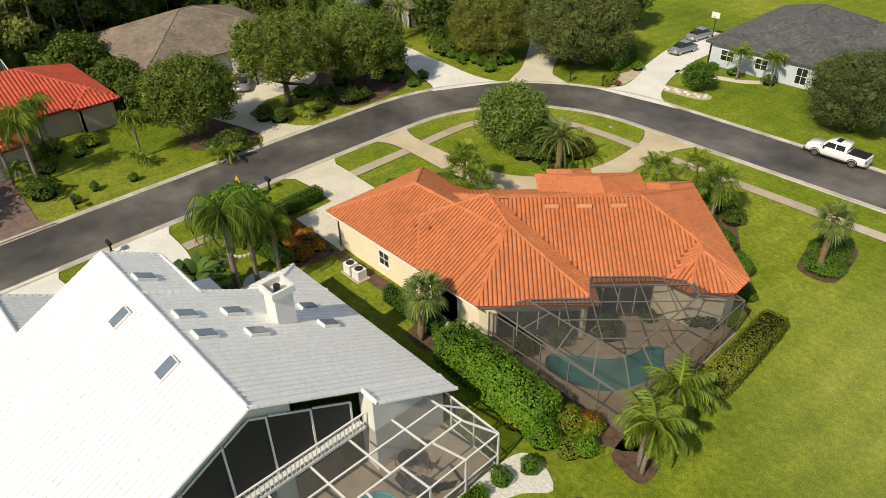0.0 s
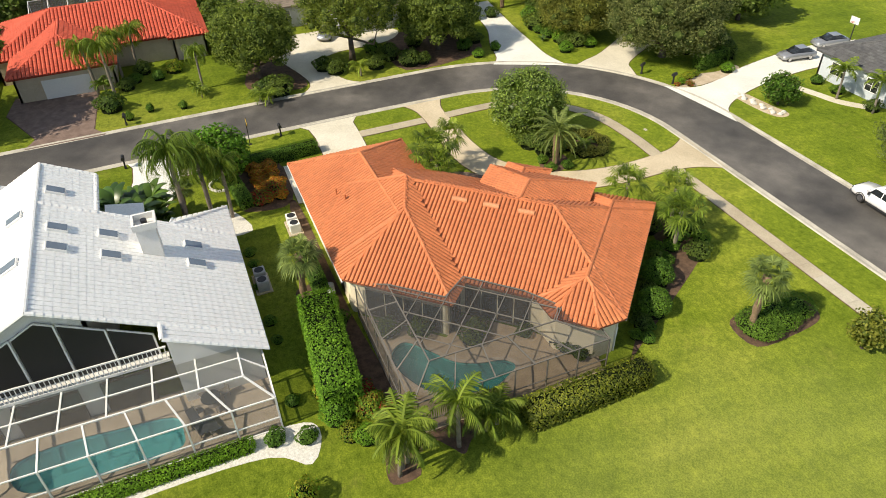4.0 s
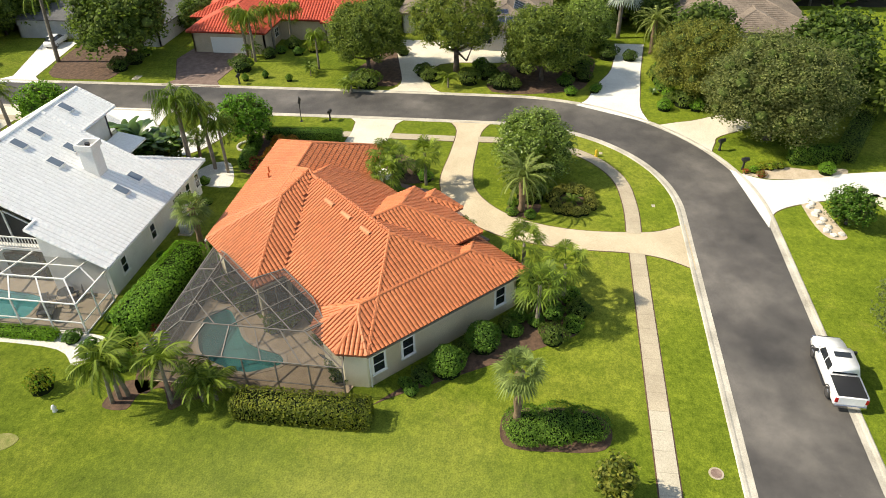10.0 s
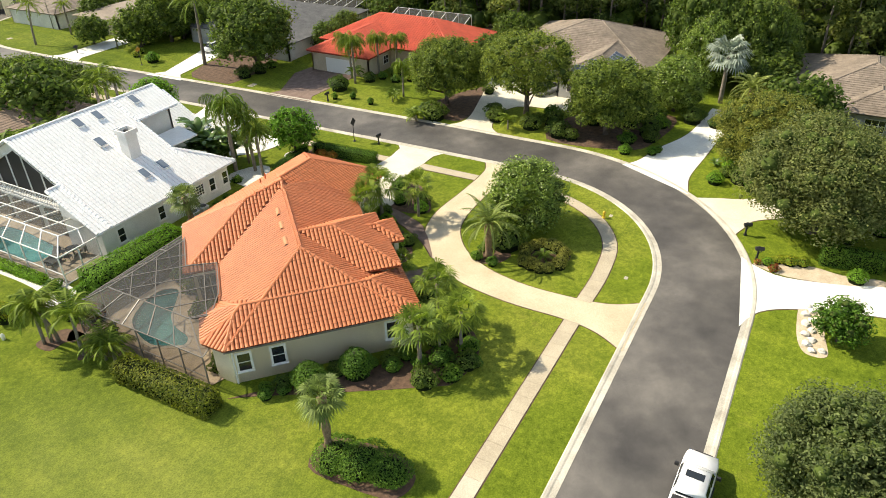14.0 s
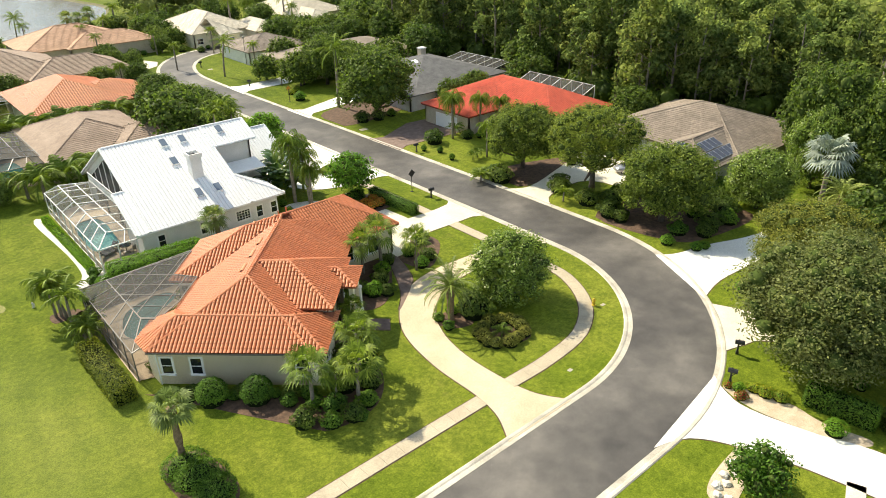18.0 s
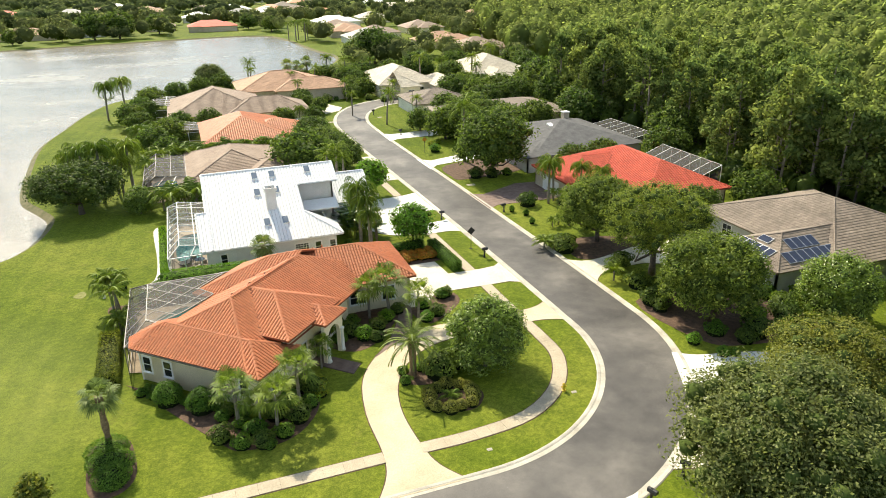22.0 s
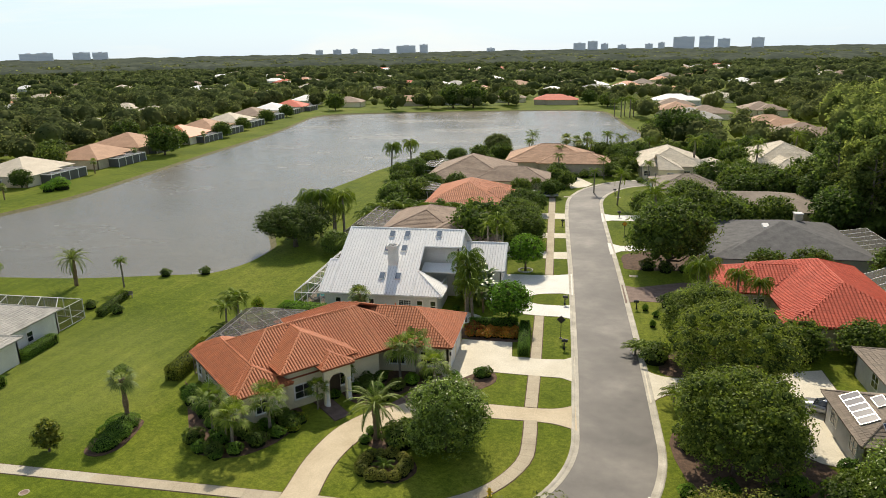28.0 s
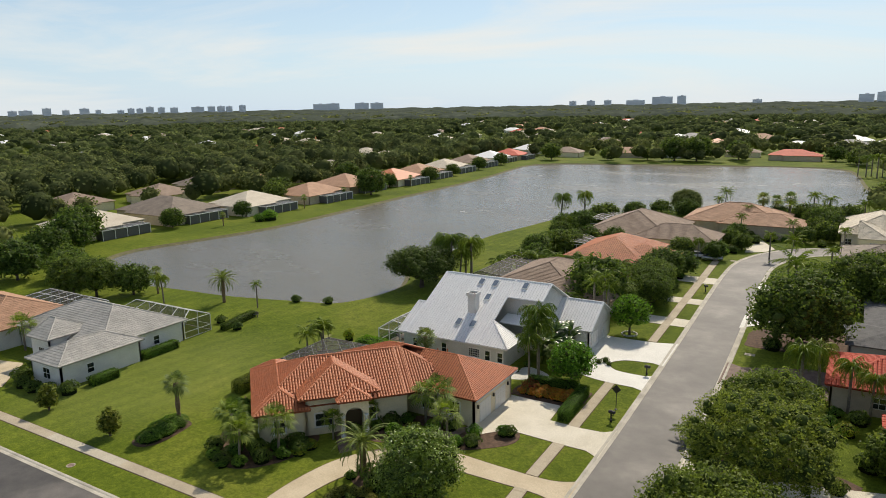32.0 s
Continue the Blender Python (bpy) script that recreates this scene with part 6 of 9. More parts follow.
def fan_crown(rng, count, stalk, blade, segs=14, low=-0.9, high=1.3):
    """Fan leaves on stalks, each a pleated half disc of narrow blades."""
    V_, F_, off = [], [], 0
    for i in range(count):
        yaw = i * 2.39996 + rng.normal() * 0.2
        e = low + (high - low) * ((i + 0.5) / count)
        L = stalk * (0.8 + 0.4 * rng.random())
        d = np.array((math.cos(yaw) * math.cos(e), math.sin(yaw) * math.cos(e), math.sin(e)))
        side = np.array((-math.sin(yaw), math.cos(yaw), 0))
        up = np.cross(d, side) * -1
        tip = d * L
        V_.append(np.array([side * 0.02, -side * 0.02, tip - side * 0.02, tip + side * 0.02]))
        F_.append(np.array([[0, 1, 2, 3]]) + off)
        off += 4
        for s in range(segs):
            a = (s / (segs - 1) - 0.5) * math.pi * 1.25
            r = blade * (0.8 + 0.25 * math.cos(a)) * (0.9 + 0.2 * rng.random())
            dr = d * math.cos(a) + side * math.sin(a)
            end = tip + dr * r - np.array((0, 0, 0.45 * r)) - up * 0.1
            mid = tip + dr * r * 0.55 - up * 0.02
            ws = np.cross(dr, up) * 0.055 * blade * 1.2
            V_.append(np.array([tip, mid - ws, end, mid + ws]))
            F_.append(np.array([[0, 1, 2, 3]]) + off)
            off += 4
    return np.concatenate(V_), np.concatenate(F_)


def trunk_mesh(h, r0, r1, bulge=0.0, rings=8, lean=0.0, mat=None, rough=0.0, seed=0):
    rng = np.random.default_rng(seed)
    path, rad = [], []
    for i in range(rings + 1):
        t = i / rings
        path.append((lean * t * t, lean * 0.3 * t, h * t - 0.1 * (i == 0)))
        rad.append((r0 + (r1 - r0) * t + bulge * math.sin(math.pi * t)) * (1 + rough * (rng.random() - 0.5)))
    return Shape().tube(path, rad, 9).mesh("trunk", mat or M_PALM_BARK, True)


def shifted(v, dx, dy, dz):
    return v + np.array((dx, dy, dz))


def palm_kind(kind, h, seed=1, lean=0.0):
    rng = np.random.default_rng(seed)
    if kind == "sabal":
        v, f = fan_crown(rng, 30, 0.75, 0.75)
        tr = trunk_mesh(h, 0.19, 0.26, 0.0, 10, lean, M_BOOT, 0.5, seed)
        mat = M_FROND_GREY
    elif kind == "fan":
        v, f = fan_crown(rng, 22, 0.95, 0.85, 13, -0.55)
        tr = trunk_mesh(h, 0.13, 0.11, 0.0, 8, lean, M_PALM_BARK, 0.1, seed)
        mat = M_FROND
    elif kind == "queen":
        v, f = feather_crown(rng, 22, 3.2, 2.9, 1.0, 30, 0.055, 1.2, -0.5, 1.45)
        tr = trunk_mesh(h, 0.19, 0.14, 0.02, 8, lean)
        mat = M_FROND
    elif kind == "date":
        v, f = feather_crown(rng, 36, 3.2, 1.6, 0.46, 26, 0.04, 0.3, -0.6, 1.4)
        tr = trunk_mesh(h, 0.30, 0.34, 0.0, 12, lean, M_BOOT, 0.35, seed)
        mat = M_FROND_GREY
    elif kind == "coconut":
        v, f = feather_crown(rng, 20, 3.2, 1.6, 0.7, 22, 0.05, 0.6)
        tr = trunk_mesh(h, 0.2, 0.13, 0, 8, lean)
        mat = M_FROND
    elif kind == "silver":
        v, f = fan_crown(rng, 30, 1.3, 1.4, 16, -0.4)
        tr = trunk_mesh(h, 0.25, 0.22, 0, 6, lean)
        mat = M_FROND_SILVER
    elif kind == "royal":
        v, f = feather_crown(rng, 17, 3.0, 1.9, 0.8, 24, 0.06, 0.55, -0.5)
        tr = trunk_mesh(h, 0.22, 0.15, 0.05, 8, lean)
        mat = M_FROND
    else:  # adonidia: short arching fronds
        v, f = feather_crown(rng, 13, 1.75, 1.9, 0.55, 20, 0.06, 0.5, -0.1, 1.3)
        tr = trunk_mesh(h, 0.11, 0.07, 0.0, 6, lean)
        mat = M_FROND
    crown = mesh_of("crown", shifted(v, lean, lean * 0.3, h), f, mat)
    return [("trunk", tr), ("crown", crown)]


def banana_parts(seed, h=2.3, count=20, length=1.7, width=0.24):
    """Broad paddle leaves arching from a thick green stem."""
    rng = np.random.default_rng(seed)
    V_, F_, off, n = [], [], 0, 9
    for i in range(count):
        yaw = i * 2.4 + rng.normal() * 0.2
        e0, L = 1.35 - 0.55 * rng.random(), length * (0.75 + 0.4 * rng.random())
        t = np.linspace(0, 1, n)
        el = e0 - (1.0 + 0.7 * rng.random()) * t ** 1.4
        x = np.concatenate([[0], np.cumsum(np.cos(el[:-1]) * L / (n - 1))])
        z = np.concatenate([[0], np.cumsum(np.sin(el[:-1]) * L / (n - 1))]) + h * (0.3 + 0.7 * rng.random())
        w = width * np.sin(np.clip(t * 0.9 + 0.06, 0, 1) * math.pi) ** 0.55 * (t > 0.14) + 0.02
        d, s = np.array((math.cos(yaw), math.sin(yaw))), np.array((-math.sin(yaw), math.cos(yaw)))
        rows = [np.column_stack([x * d[0] + s[0] * w * k, x * d[1] + s[1] * w * k, z - abs(k) * w * 0.25]) for k in (-1, 0, 1)]
        V_ += rows
        F_ += [np.array([(a * n + j, a * n + j + 1, (a + 1) * n + j + 1, (a + 1) * n + j) for a in (0, 1) for j in range(n - 1)]) + off]
        off += 3 * n
    return [("stem", trunk_mesh(h, 0.16, 0.10, 0, 5, 0.1, M_FROND_GREY)), ("leaves", mesh_of("leaves", np.concatenate(V_), np.concatenate(F_), M_LEAF_BANANA))]


# shrubs and hedges --------------------------------------------------------


def shrub_mesh(name, shape, mat, seed, rx=1.0, ry=1.0, h=1.2, n=900, size=0.16, lump=0.12, box=False, second=None, core=0.82, split=False):
    """Leaves over a rounded or boxy body; a near-black core paints the inner shade."""
    rng = np.random.default_rng(seed)
    if box:
        q = rng.random((n, 3))
        face = rng.random(n)
        A = np.array((ry * h, ry * h, rx * h, rx * h, rx * ry * 2.0))
        A = np.cumsum(A / A.sum())
        k = np.searchsorted(A, face)
        p = (q * 2 - 1) * np.array((rx, ry, 1))
        p[:, 2] = q[:, 2] * h
        p[k == 0, 0] = -rx
        p[k == 1, 0] = rx
        p[k == 2, 1] = -ry
        p[k == 3, 1] = ry
        p[k == 4, 2] = h
        p += rng.normal(size=(n, 3)) * lump * 0.5
        edge = (np.abs(p[:, 0]) > rx * 0.93) & (np.abs(p[:, 1]) > ry * 0.93) | (p[:, 2] > h * 0.95) & ((np.abs(p[:, 1]) > ry * 0.9) | (np.abs(p[:, 0]) > rx * 0.97))
        p[edge] *= np.array((0.985, 0.93, 0.96))
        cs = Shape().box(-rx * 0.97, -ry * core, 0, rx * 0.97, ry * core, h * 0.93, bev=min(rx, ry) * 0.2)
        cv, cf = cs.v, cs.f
    else:
        d = rng.normal(size=(n, 3))
        d[:, 2] = np.abs(d[:, 2]) - 0.25 * (rng.random(n) < 0.5)
        d /= np.linalg.norm(d, axis=1)[:, None]
        w = 1 + lump * (np.sin(d[:, 0] * 5 + seed) + np.sin(d[:, 1] * 6 + 2 * seed) + np.sin(d[:, 2] * 7)) + rng.normal(size=n) * 0.05
        p = d * w[:, None] * np.array((rx, ry, h * 0.62)) + np.array((0, 0, h * 0.40))
        p[:, 2] = np.abs(p[:, 2])
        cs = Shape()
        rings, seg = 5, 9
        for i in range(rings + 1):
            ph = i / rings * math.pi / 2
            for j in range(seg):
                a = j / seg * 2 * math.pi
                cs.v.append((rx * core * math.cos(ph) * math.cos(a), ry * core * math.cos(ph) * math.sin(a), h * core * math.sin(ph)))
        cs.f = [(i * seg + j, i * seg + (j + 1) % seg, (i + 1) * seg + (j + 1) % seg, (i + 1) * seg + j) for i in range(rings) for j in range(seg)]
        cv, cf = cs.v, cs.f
    v, f = leaf_quads(p, size, rng, 0.8, out=p / np.array((rx, ry, h)) - np.array((0, 0, 0.3)), loose=0.5)
    if split:
        pick = None if second is None else (rng.random(len(f)) < second[1]).astype(int)
        return mesh_of("foliage", v, f, [mat, second[0] if second else mat], pick), mesh_of("twig_core", cv, cf, M_INNER_SHADE)
    nv = len(v)
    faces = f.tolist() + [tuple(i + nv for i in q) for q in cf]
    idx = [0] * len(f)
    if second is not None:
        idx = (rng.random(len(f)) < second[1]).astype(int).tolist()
    mats = [mat, second[0] if second else mat, M_INNER_SHADE]
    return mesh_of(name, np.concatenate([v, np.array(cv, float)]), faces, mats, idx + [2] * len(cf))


def shrub(label, x, y, mesh, s=1.0, turn=None, name="shrub", category="shrub", group="", sz=None):
    o = new(name, mesh)
    o.matrix_world = pose(x, y, 0, 0, 0, RNG.random() * 360 if turn is None else turn) @ Matrix.Diagonal((s, s, sz or s, 1))
    return tagged(o, label, category, group)

# ---- planting: trees near the road ----
ficus = [tree_meshes("ficus", 4.0, 6.6, 1.3, None, 170, 150, M_LEAF_FICUS, 11 + k, 0.5, 0.20, 0.6, bottom=-0.6, clump_r=0.21) for k in range(2)]
oak = [tree_meshes("oak", 5.5, 8.5, 1.5, None, 170, 270, (M_LEAF_OAK, M_LEAF_OLIVE)[k], 21 + k, 0.75, 0.19, 0.25, bottom=-0.75, clump_r=0.23, inner_n=50) for k in range(2)]
round_t = tree_meshes("round", 2.7, 5.2, 1.5, None, 60, 80, M_LEAF_BRIGHT, 31, 1.0, 0.26, 0.7, bottom=-0.75, clump_r=0.26)
island_t = tree_meshes("island", 3.7, 6.6, 0.7, None, 85, 190, M_LEAF_ISLAND, 41, 0.85, 0.21, 0.45, bottom=-0.75, clump_r=0.27)
mango_far = [tree_meshes("mango", 5.0, 8.2, 1.0, None, 60, 40, M_LEAF_DARK, 55 + k, 0.75, 0.6, 0.45, bottom=-0.7, clump_r=0.3, inner_n=10) for k in range(3)]
mango = [tree_meshes("mango", 5.0, 8.2, 1.4, None, 100, 85, M_LEAF_DARK, 51 + k, 0.75, 0.33, 0.45, bottom=-0.6, clump_r=0.27) for k in range(2)]
citrus = tree_meshes("citrus", 1.9, 3.4, 0.5, None, 40, 65, M_LEAF, 61, 0.9, 0.22, 0.5, bottom=-0.7, clump_r=0.32)
small_t = tree_meshes("magnolia", 1.2, 3.2, 0.3, None, 28, 40, M_LEAF_HEDGE, 71, 1.0, 0.26, 0.3, bottom=-0.7, clump_r=0.36)
umbrella = tree_meshes("umbrella", 5.6, 6.4, 1.5, None, 110, 110, M_LEAF_DEEP, 81, 0.5, 0.27, 0.4, bottom=-0.3, clump_r=0.24)
shade = tree_meshes("shade", 6.2, 10.6, 3.0, None, 150, 140, M_LEAF_FICUS, 83, 0.6, 0.21, 0.4, bottom=-0.45, clump_r=0.19)
P = lambda m: [("trunk", m[0]), ("crown", m[1])]
plant("tree", "dense green shade tree on the driveway island", "tree", P(island_t), 41.7, -51.7, 1.02, sz=0.98)
plant("tree", "clipped round green tree on a clear trunk", "tree", P(round_t), 44.5, -22.1, 1.08)
plant("tree", "clipped round green tree beside a driveway", "tree", P(round_t), 45.0, 0.6, 1.1)
plant("tree", "domed ficus with a flat clipped crown", "tree", P(ficus[0]), 67.0, -29.6, 1.22, sz=1.3)
plant("tree", "broad ficus shading a driveway", "tree", P(shade), 67.2, -41.0, 1.0)
plant("tree", "domed ficus with a flat clipped crown", "tree", P(ficus[1]), 65.9, -51.8, 1.3, sz=1.32)
plant("tree", "bright green leafy tree beside a grey house", "tree", P(island_t), 77.0, -57.2, 1.05)
plant("tree", "spreading grey-green oak by the road bend", "tree", P(oak[0]), 52.0, -75.4, 1.3, sz=1.22)
plant("tree", "grey-green oak by a white driveway", "tree", P(oak[1]), 62.4, -69.6, 1.0)
plant("tree", "spreading oak behind the parked truck", "tree", P(oak[0]), 19.2, -79.6, 0.95)
plant("tree", "small round citrus tree in a sandy ring", "tree", P(citrus), 36.2, -78.4)
plant("tree", "dark broad mango tree by the street", "tree", P(mango[0]), 67.0, 3.4, 1.35)
plant("tree", "dark broad mango tree by the street", "tree", P(mango[1]), 73.5, 29.0, 1.1)
plant("tree", "dark leafy tree beside the pavement", "tree", P(mango[1]), 42.6, 22.0, 0.8)
plant("tree", "dark leafy tree beside the pavement", "tree", P(mango[0]), 42.0, 33.0, 0.8)
plant("tree", "green leafy tree beside the pavement", "tree", P(island_t), 40.5, 12.5, 0.75)
plant("tree", "flat spreading tree on the lake bank", "tree", P(umbrella), 2.9, 9.4, 1.24, sz=1.14)
plant("tree", "green tree on the lake bank", "tree", P(island_t), 11.2, 6.2, 0.62)
plant("tree", "dark tree on the lake bank", "tree", P(mango[1]), 1.5, 17.0, 0.7)
plant("tree", "small young magnolia on the lawn", "tree", P(small_t), 6.4, -57.5, 1.0)
plant("tree", "small young magnolia on the lawn", "tree", P(small_t), -5.8, -57.0, 1.0)
plant("tree", "green tree near the far drive", "tree", P(mango[1]), 95, 62, 0.9)
plant("tree", "pale flowering tree by the lake", "tree", P(oak[0]), 27.8, 119, 0.85)
for x, y, s in ((84, 66, 0.9), (110, 68, 1.2), (120, 72, 1.3), (104, 62, 1.1), (128, 78, 1.2), (64, 100, 0.8), (90, 112, 1.0), (88, 58, 0.9), (79, 25, 0.9), (100, 30, 1.0), (104, 4, 1.0), (98, -2, 0.8)):
    plant("tree", "dark leafy tree among the houses", "tree", P(mango_far[int(x) % 3]), x, y, s)
for x, y, s in ((-42, -20, 0.7), (-58, -22, 0.9), (-66, -18, 0.8), (-74, -24, 1.0), (-84, -12, 1.0), (-92, -2, 1.1), (-100, 6, 1.2)):
    plant("tree", "dark tree at the lake corner", "tree", P(mango_far[abs(int(x)) % 3]), x, y, s)

for x, y, s, k in ((87.5, -58.6, 1.0, 0), (93.0, -57.0, 1.15, 1), (98.0, -60.5, 1.2, 0), (91.5, -63.5, 1.0, 1), (97.0, -66.0, 1.0, 0)):
    plant("tree", "tall bright green tree before the woods", "tree", P((island_t, mango[1])[k]), x, y, s, sz=s * 1.45)

# ---- palms ----
SABAL, SABAL2 = palm_kind("sabal", 4.2, 2), palm_kind("sabal", 3.6, 3, 0.3)
FAN = [palm_kind("fan", 3.0, 4 + k, 0.15 * k) for k in range(2)]
QUEEN = [palm_kind("queen", 6.3, 12 + k, 0.4 * k) for k in range(2)]
DATE = palm_kind("date", 3.4, 15)
DATE_BIG = palm_kind("date", 4.2, 16)
COCO = palm_kind("coconut", 7.0, 17, 0.8)
ADON = [palm_kind("adonidia", 2.6, 18 + k, 0.5 * k - 0.4) for k in range(3)]
ROYAL = palm_kind("royal", 7.5, 22)
SILVER = palm_kind("silver", 5.2, 23)
ARECA = palm_kind("adonidia", 1.2, 24)
plant("palm_tree", "sabal fan palm with a bristly trunk on the lawn", "palm", SABAL, 10.6, -52.0, 1.13)
plant("palm_tree", "sabal palm with a bristly trunk beside a hedge", "palm", SABAL2, 26.0, -25.1, 1.2)
plant("palm_tree", "date palm with arching grey-green fronds on the island", "palm", DATE, 35.1, -51.0, 1.0)
plant("palm_tree", "large date palm beside a white driveway", "palm", DATE_BIG, 76.5, -66.0, 1.05)
plant("palm_tree", "silvery blue fan palm in front of woods", "palm", SILVER, 82.5, -62.0, 1.2)
for x, y, k, s in ((38.6, -18.4, 0, 1.18), (39.5, -20.4, 1, 1.0), (38.9, -22.0, 0, 0.8)):
    plant("palm_tree", "tall queen palm with drooping fronds", "palm", QUEEN[k], x, y, s, group="queen palms")
for x, y, k, s in ((9.3, -26.5, 0, 1.3), (9.7, -26.8, 1, 1.35), (10.0, -27.2, 2, 1.4), (9.8, -30.3, 1, 1.4)):
    plant("palm_tree", "small arching palm in a mulch ring", "palm", ADON[k], x, y, s, group="pool palms")
for x, y, s in ((64.4, -22.6, 0.7), (65.6, -22.2, 0.7), (16, 3.6, 2.3), (19.2, 4.0, 2.4), (22.8, 3.6, 2.4), (26.4, 3.4, 2.3), (29.8, 3.8, 2.3), (33, 3.4, 2.2), (14.4, 28.6, 2.3), (18, 29.4, 2.4), (22, 30.0, 2.3), (26, 30.2, 2.3), (30.4, 30.8, 2.2), (34, 30.6, 2.2), (12, 24, 2.0), (15.5, 45, 2.0), (12.8, 52, 2.0), (10.8, -31.9, 1.2), (24.6, 4.4, 2.2), (21, 5.2, 2.1), (28, 5.0, 2.2), (31.5, 4.4, 2.0), (17.5, 5.0, 2.0), (34, 5.6, 1.9), (14.5, 6.0, 1.9), (36.5, 7, 1.8), (13, 27, 2.0), (16, 30, 2.2), (20, 31, 2.2), (24, 31.4, 2.0), (28, 31.4, 2.1), (12.5, 31, 2.0), (37, 31, 1.9), (10, 56, 2.0), (14, 58, 2.0), (19, 57.6, 2.0), (70, -12.6, 1.0), (62.4, -40.6, 1.0)):
    plant("palm_clump", "bushy feathery palm clump", "palm", ARECA, x, y, s, group="areca palms")
for x, y, k, s in ((20.0, -52.9, 0, 1.22), (22.8, -54.7, 1, 1.15), (25.0, -51.6, 0, 1.2), (21.6, -53.6, 1, 0.85), (34.3, -38.9, 0, 1.15), (36.3, -39.2, 1, 1.35), (38.7, -41.8, 0, 1.12), (27.8, -46.6, 1, 0.8), (29.4, -42.4, 0, 0.75)):
    plant("palm_tree", "slim fan palm in a planted bed", "palm", FAN[k], x, y, s, group="fan palms")
plant("palm_tree", "shaggy fan palm by a white driveway", "palm", SABAL2, 40.7, -18.4, 0.8)
for x, y, s, k in ((68.6, -13.6, 0.95, 0), (70.4, -11.8, 0.9, 1), (73.4, -14.6, 0.85, 0), (75.4, -16.4, 0.8, 1), (66.7, -23.0, 0.7, 0)):
    plant("palm_tree", "queen palm in front of a red-roofed house", "palm", QUEEN[k], x, y, s, group="queen palms")
for x, y, s in ((38.8, 2.6, 0.9), (40.3, 2.9, 1.0), (41.2, 2.2, 0.85)):
    plant("palm_tree", "slender royal palm beside a driveway", "palm", ROYAL, x, y, s, group="royal palms")
for x, y, s in ((84, 92, 1.2), (66, 109, 1.0), (62, 116, 1.0), (100, 92, 1.1), (57, 63, 0.7), (48, 96, 0.8)):
    plant("palm_tree", "tall palm near the lake", "palm", ROYAL if x > 0 else QUEEN[0], x, y, s)
plant("palm_tree", "leaning coconut palm by the street", "palm", COCO, 66.0, 13.6, 1.45)
plant("palm_tree", "coconut palm by the lake", "palm", COCO, 38.5, 120.0, 1.0)
plant("palm_tree", "date palm on the lake lawn", "palm", DATE_BIG, -22.8, -15.6, 1.0)
plant("palm_tree", "small palm on the lake lawn", "palm", ROYAL, -14.8, -15.4, 0.55)
plant("palm_tree", "sabal palm on the lake lawn", "palm", SABAL, -38.5, -17.4, 1.0)
plant("palm_tree", "dark fan palm by a pale driveway", "palm", FAN[0], -29.0, -47, 1.3)
for x, y in ((30.5, -85.5), (34.5, -84.8), (24.5, -86.6), (20, -88.4)):
    plant("palm_tree", "slim palm in front of a grey house", "palm", ADON[int(x) % 3], x, y, 1.25, group="front palms")

# ---- shrubs and hedges ----
S_BALL = shrub_mesh("ball", None, M_LEAF, 1, 1.15, 1.15, 1.9, 2600, 0.15, 0.03)
S_BUSH = [shrub_mesh("bush", None, M_LEAF, 2 + k, 0.8, 0.7, 1.0, 900, 0.17, 0.10) for k in range(2)]
S_DARK = [shrub_mesh("bush", None, M_LEAF_DARK, 5 + k, 0.9, 0.9, 1.3, 900, 0.2, 0.12) for k in range(2)]
S_BRIGHT = shrub_mesh("bush", None, M_LEAF_BRIGHT, 8, 0.9, 0.9, 1.3, 1300, 0.13, 0.07)
S_YELLOW = shrub_mesh("bush", None, M_LEAF_YELLOW, 9, 0.9, 0.8, 1.0, 1000, 0.14, 0.08, second=(M_LEAF_BRIGHT, 0.35))
S_RED = shrub_mesh("bush", None, M_FLOWER_RED, 10, 0.9, 0.8, 1.0, 1000, 0.15, 0.12, second=(M_LEAF, 0.5))
S_CROTON = shrub_mesh("bush", None, M_FLOWER_ORANGE, 12, 0.7, 0.6, 0.8, 800, 0.18, 0.12, second=(M_LEAF_YELLOW, 0.25))
S_CYCAD = shrub_mesh("bush", None, M_LEAF_OLIVE, 13, 0.42, 0.42, 0.62, 900, 0.075, 0.02, core=0.9)


def hedge(label, x0, y0, x1, y1, width, h, mat, second=None, size=0.14):
    L = math.dist((x0, y0), (x1, y1))
    me = shrub_mesh("hedge", None, mat, int(L * 10), L / 2, width / 2, h, int(330 * (L * h * 2 + L * width) / (size / 0.14) ** 2 * 0.75), size, 0.10, True, second, split=True)
    plant("hedge", label, "hedge", [("foliage", me[0]), ("twig_core", me[1])], (x0 + x1) / 2, (y0 + y1) / 2, 1.0, math.degrees(math.atan2(y1 - y0, x1 - x0)))


hedge("clipped flowering hedge along the pool cage", 9.7, -34.6, 9.9, -43.2, 1.7, 1.55, M_LEAF_HEDGE, (M_LEAF_YELLOW, 0.42), 0.16)
hedge("tall bright green hedge between two houses", 14.8, -24.9, 23.9, -25.6, 2.5, 2.5, M_LEAF_BRIGHT, None, 0.17)
hedge("clipped dark hedge beside the driveway", 47.0, -31.4, 46.6, -23.2, 1.2, 1.2, M_LEAF, None, 0.12)
hedge("low clipped hedge beside a side wall", 25.4, -26.4, 31.2, -26.4, 1.0, 1.2, M_LEAF, None, 0.13)
hedge("clipped hedge near a driveway", 39.6, -23.4, 45.6, -22.6, 1.1, 1.1, M_LEAF, None, 0.13)
hedge("low green hedge along a white cage", 14.5, -19.4, 14.2, -3.0, 0.8, 0.7, M_LEAF_BRIGHT, None, 0.14)
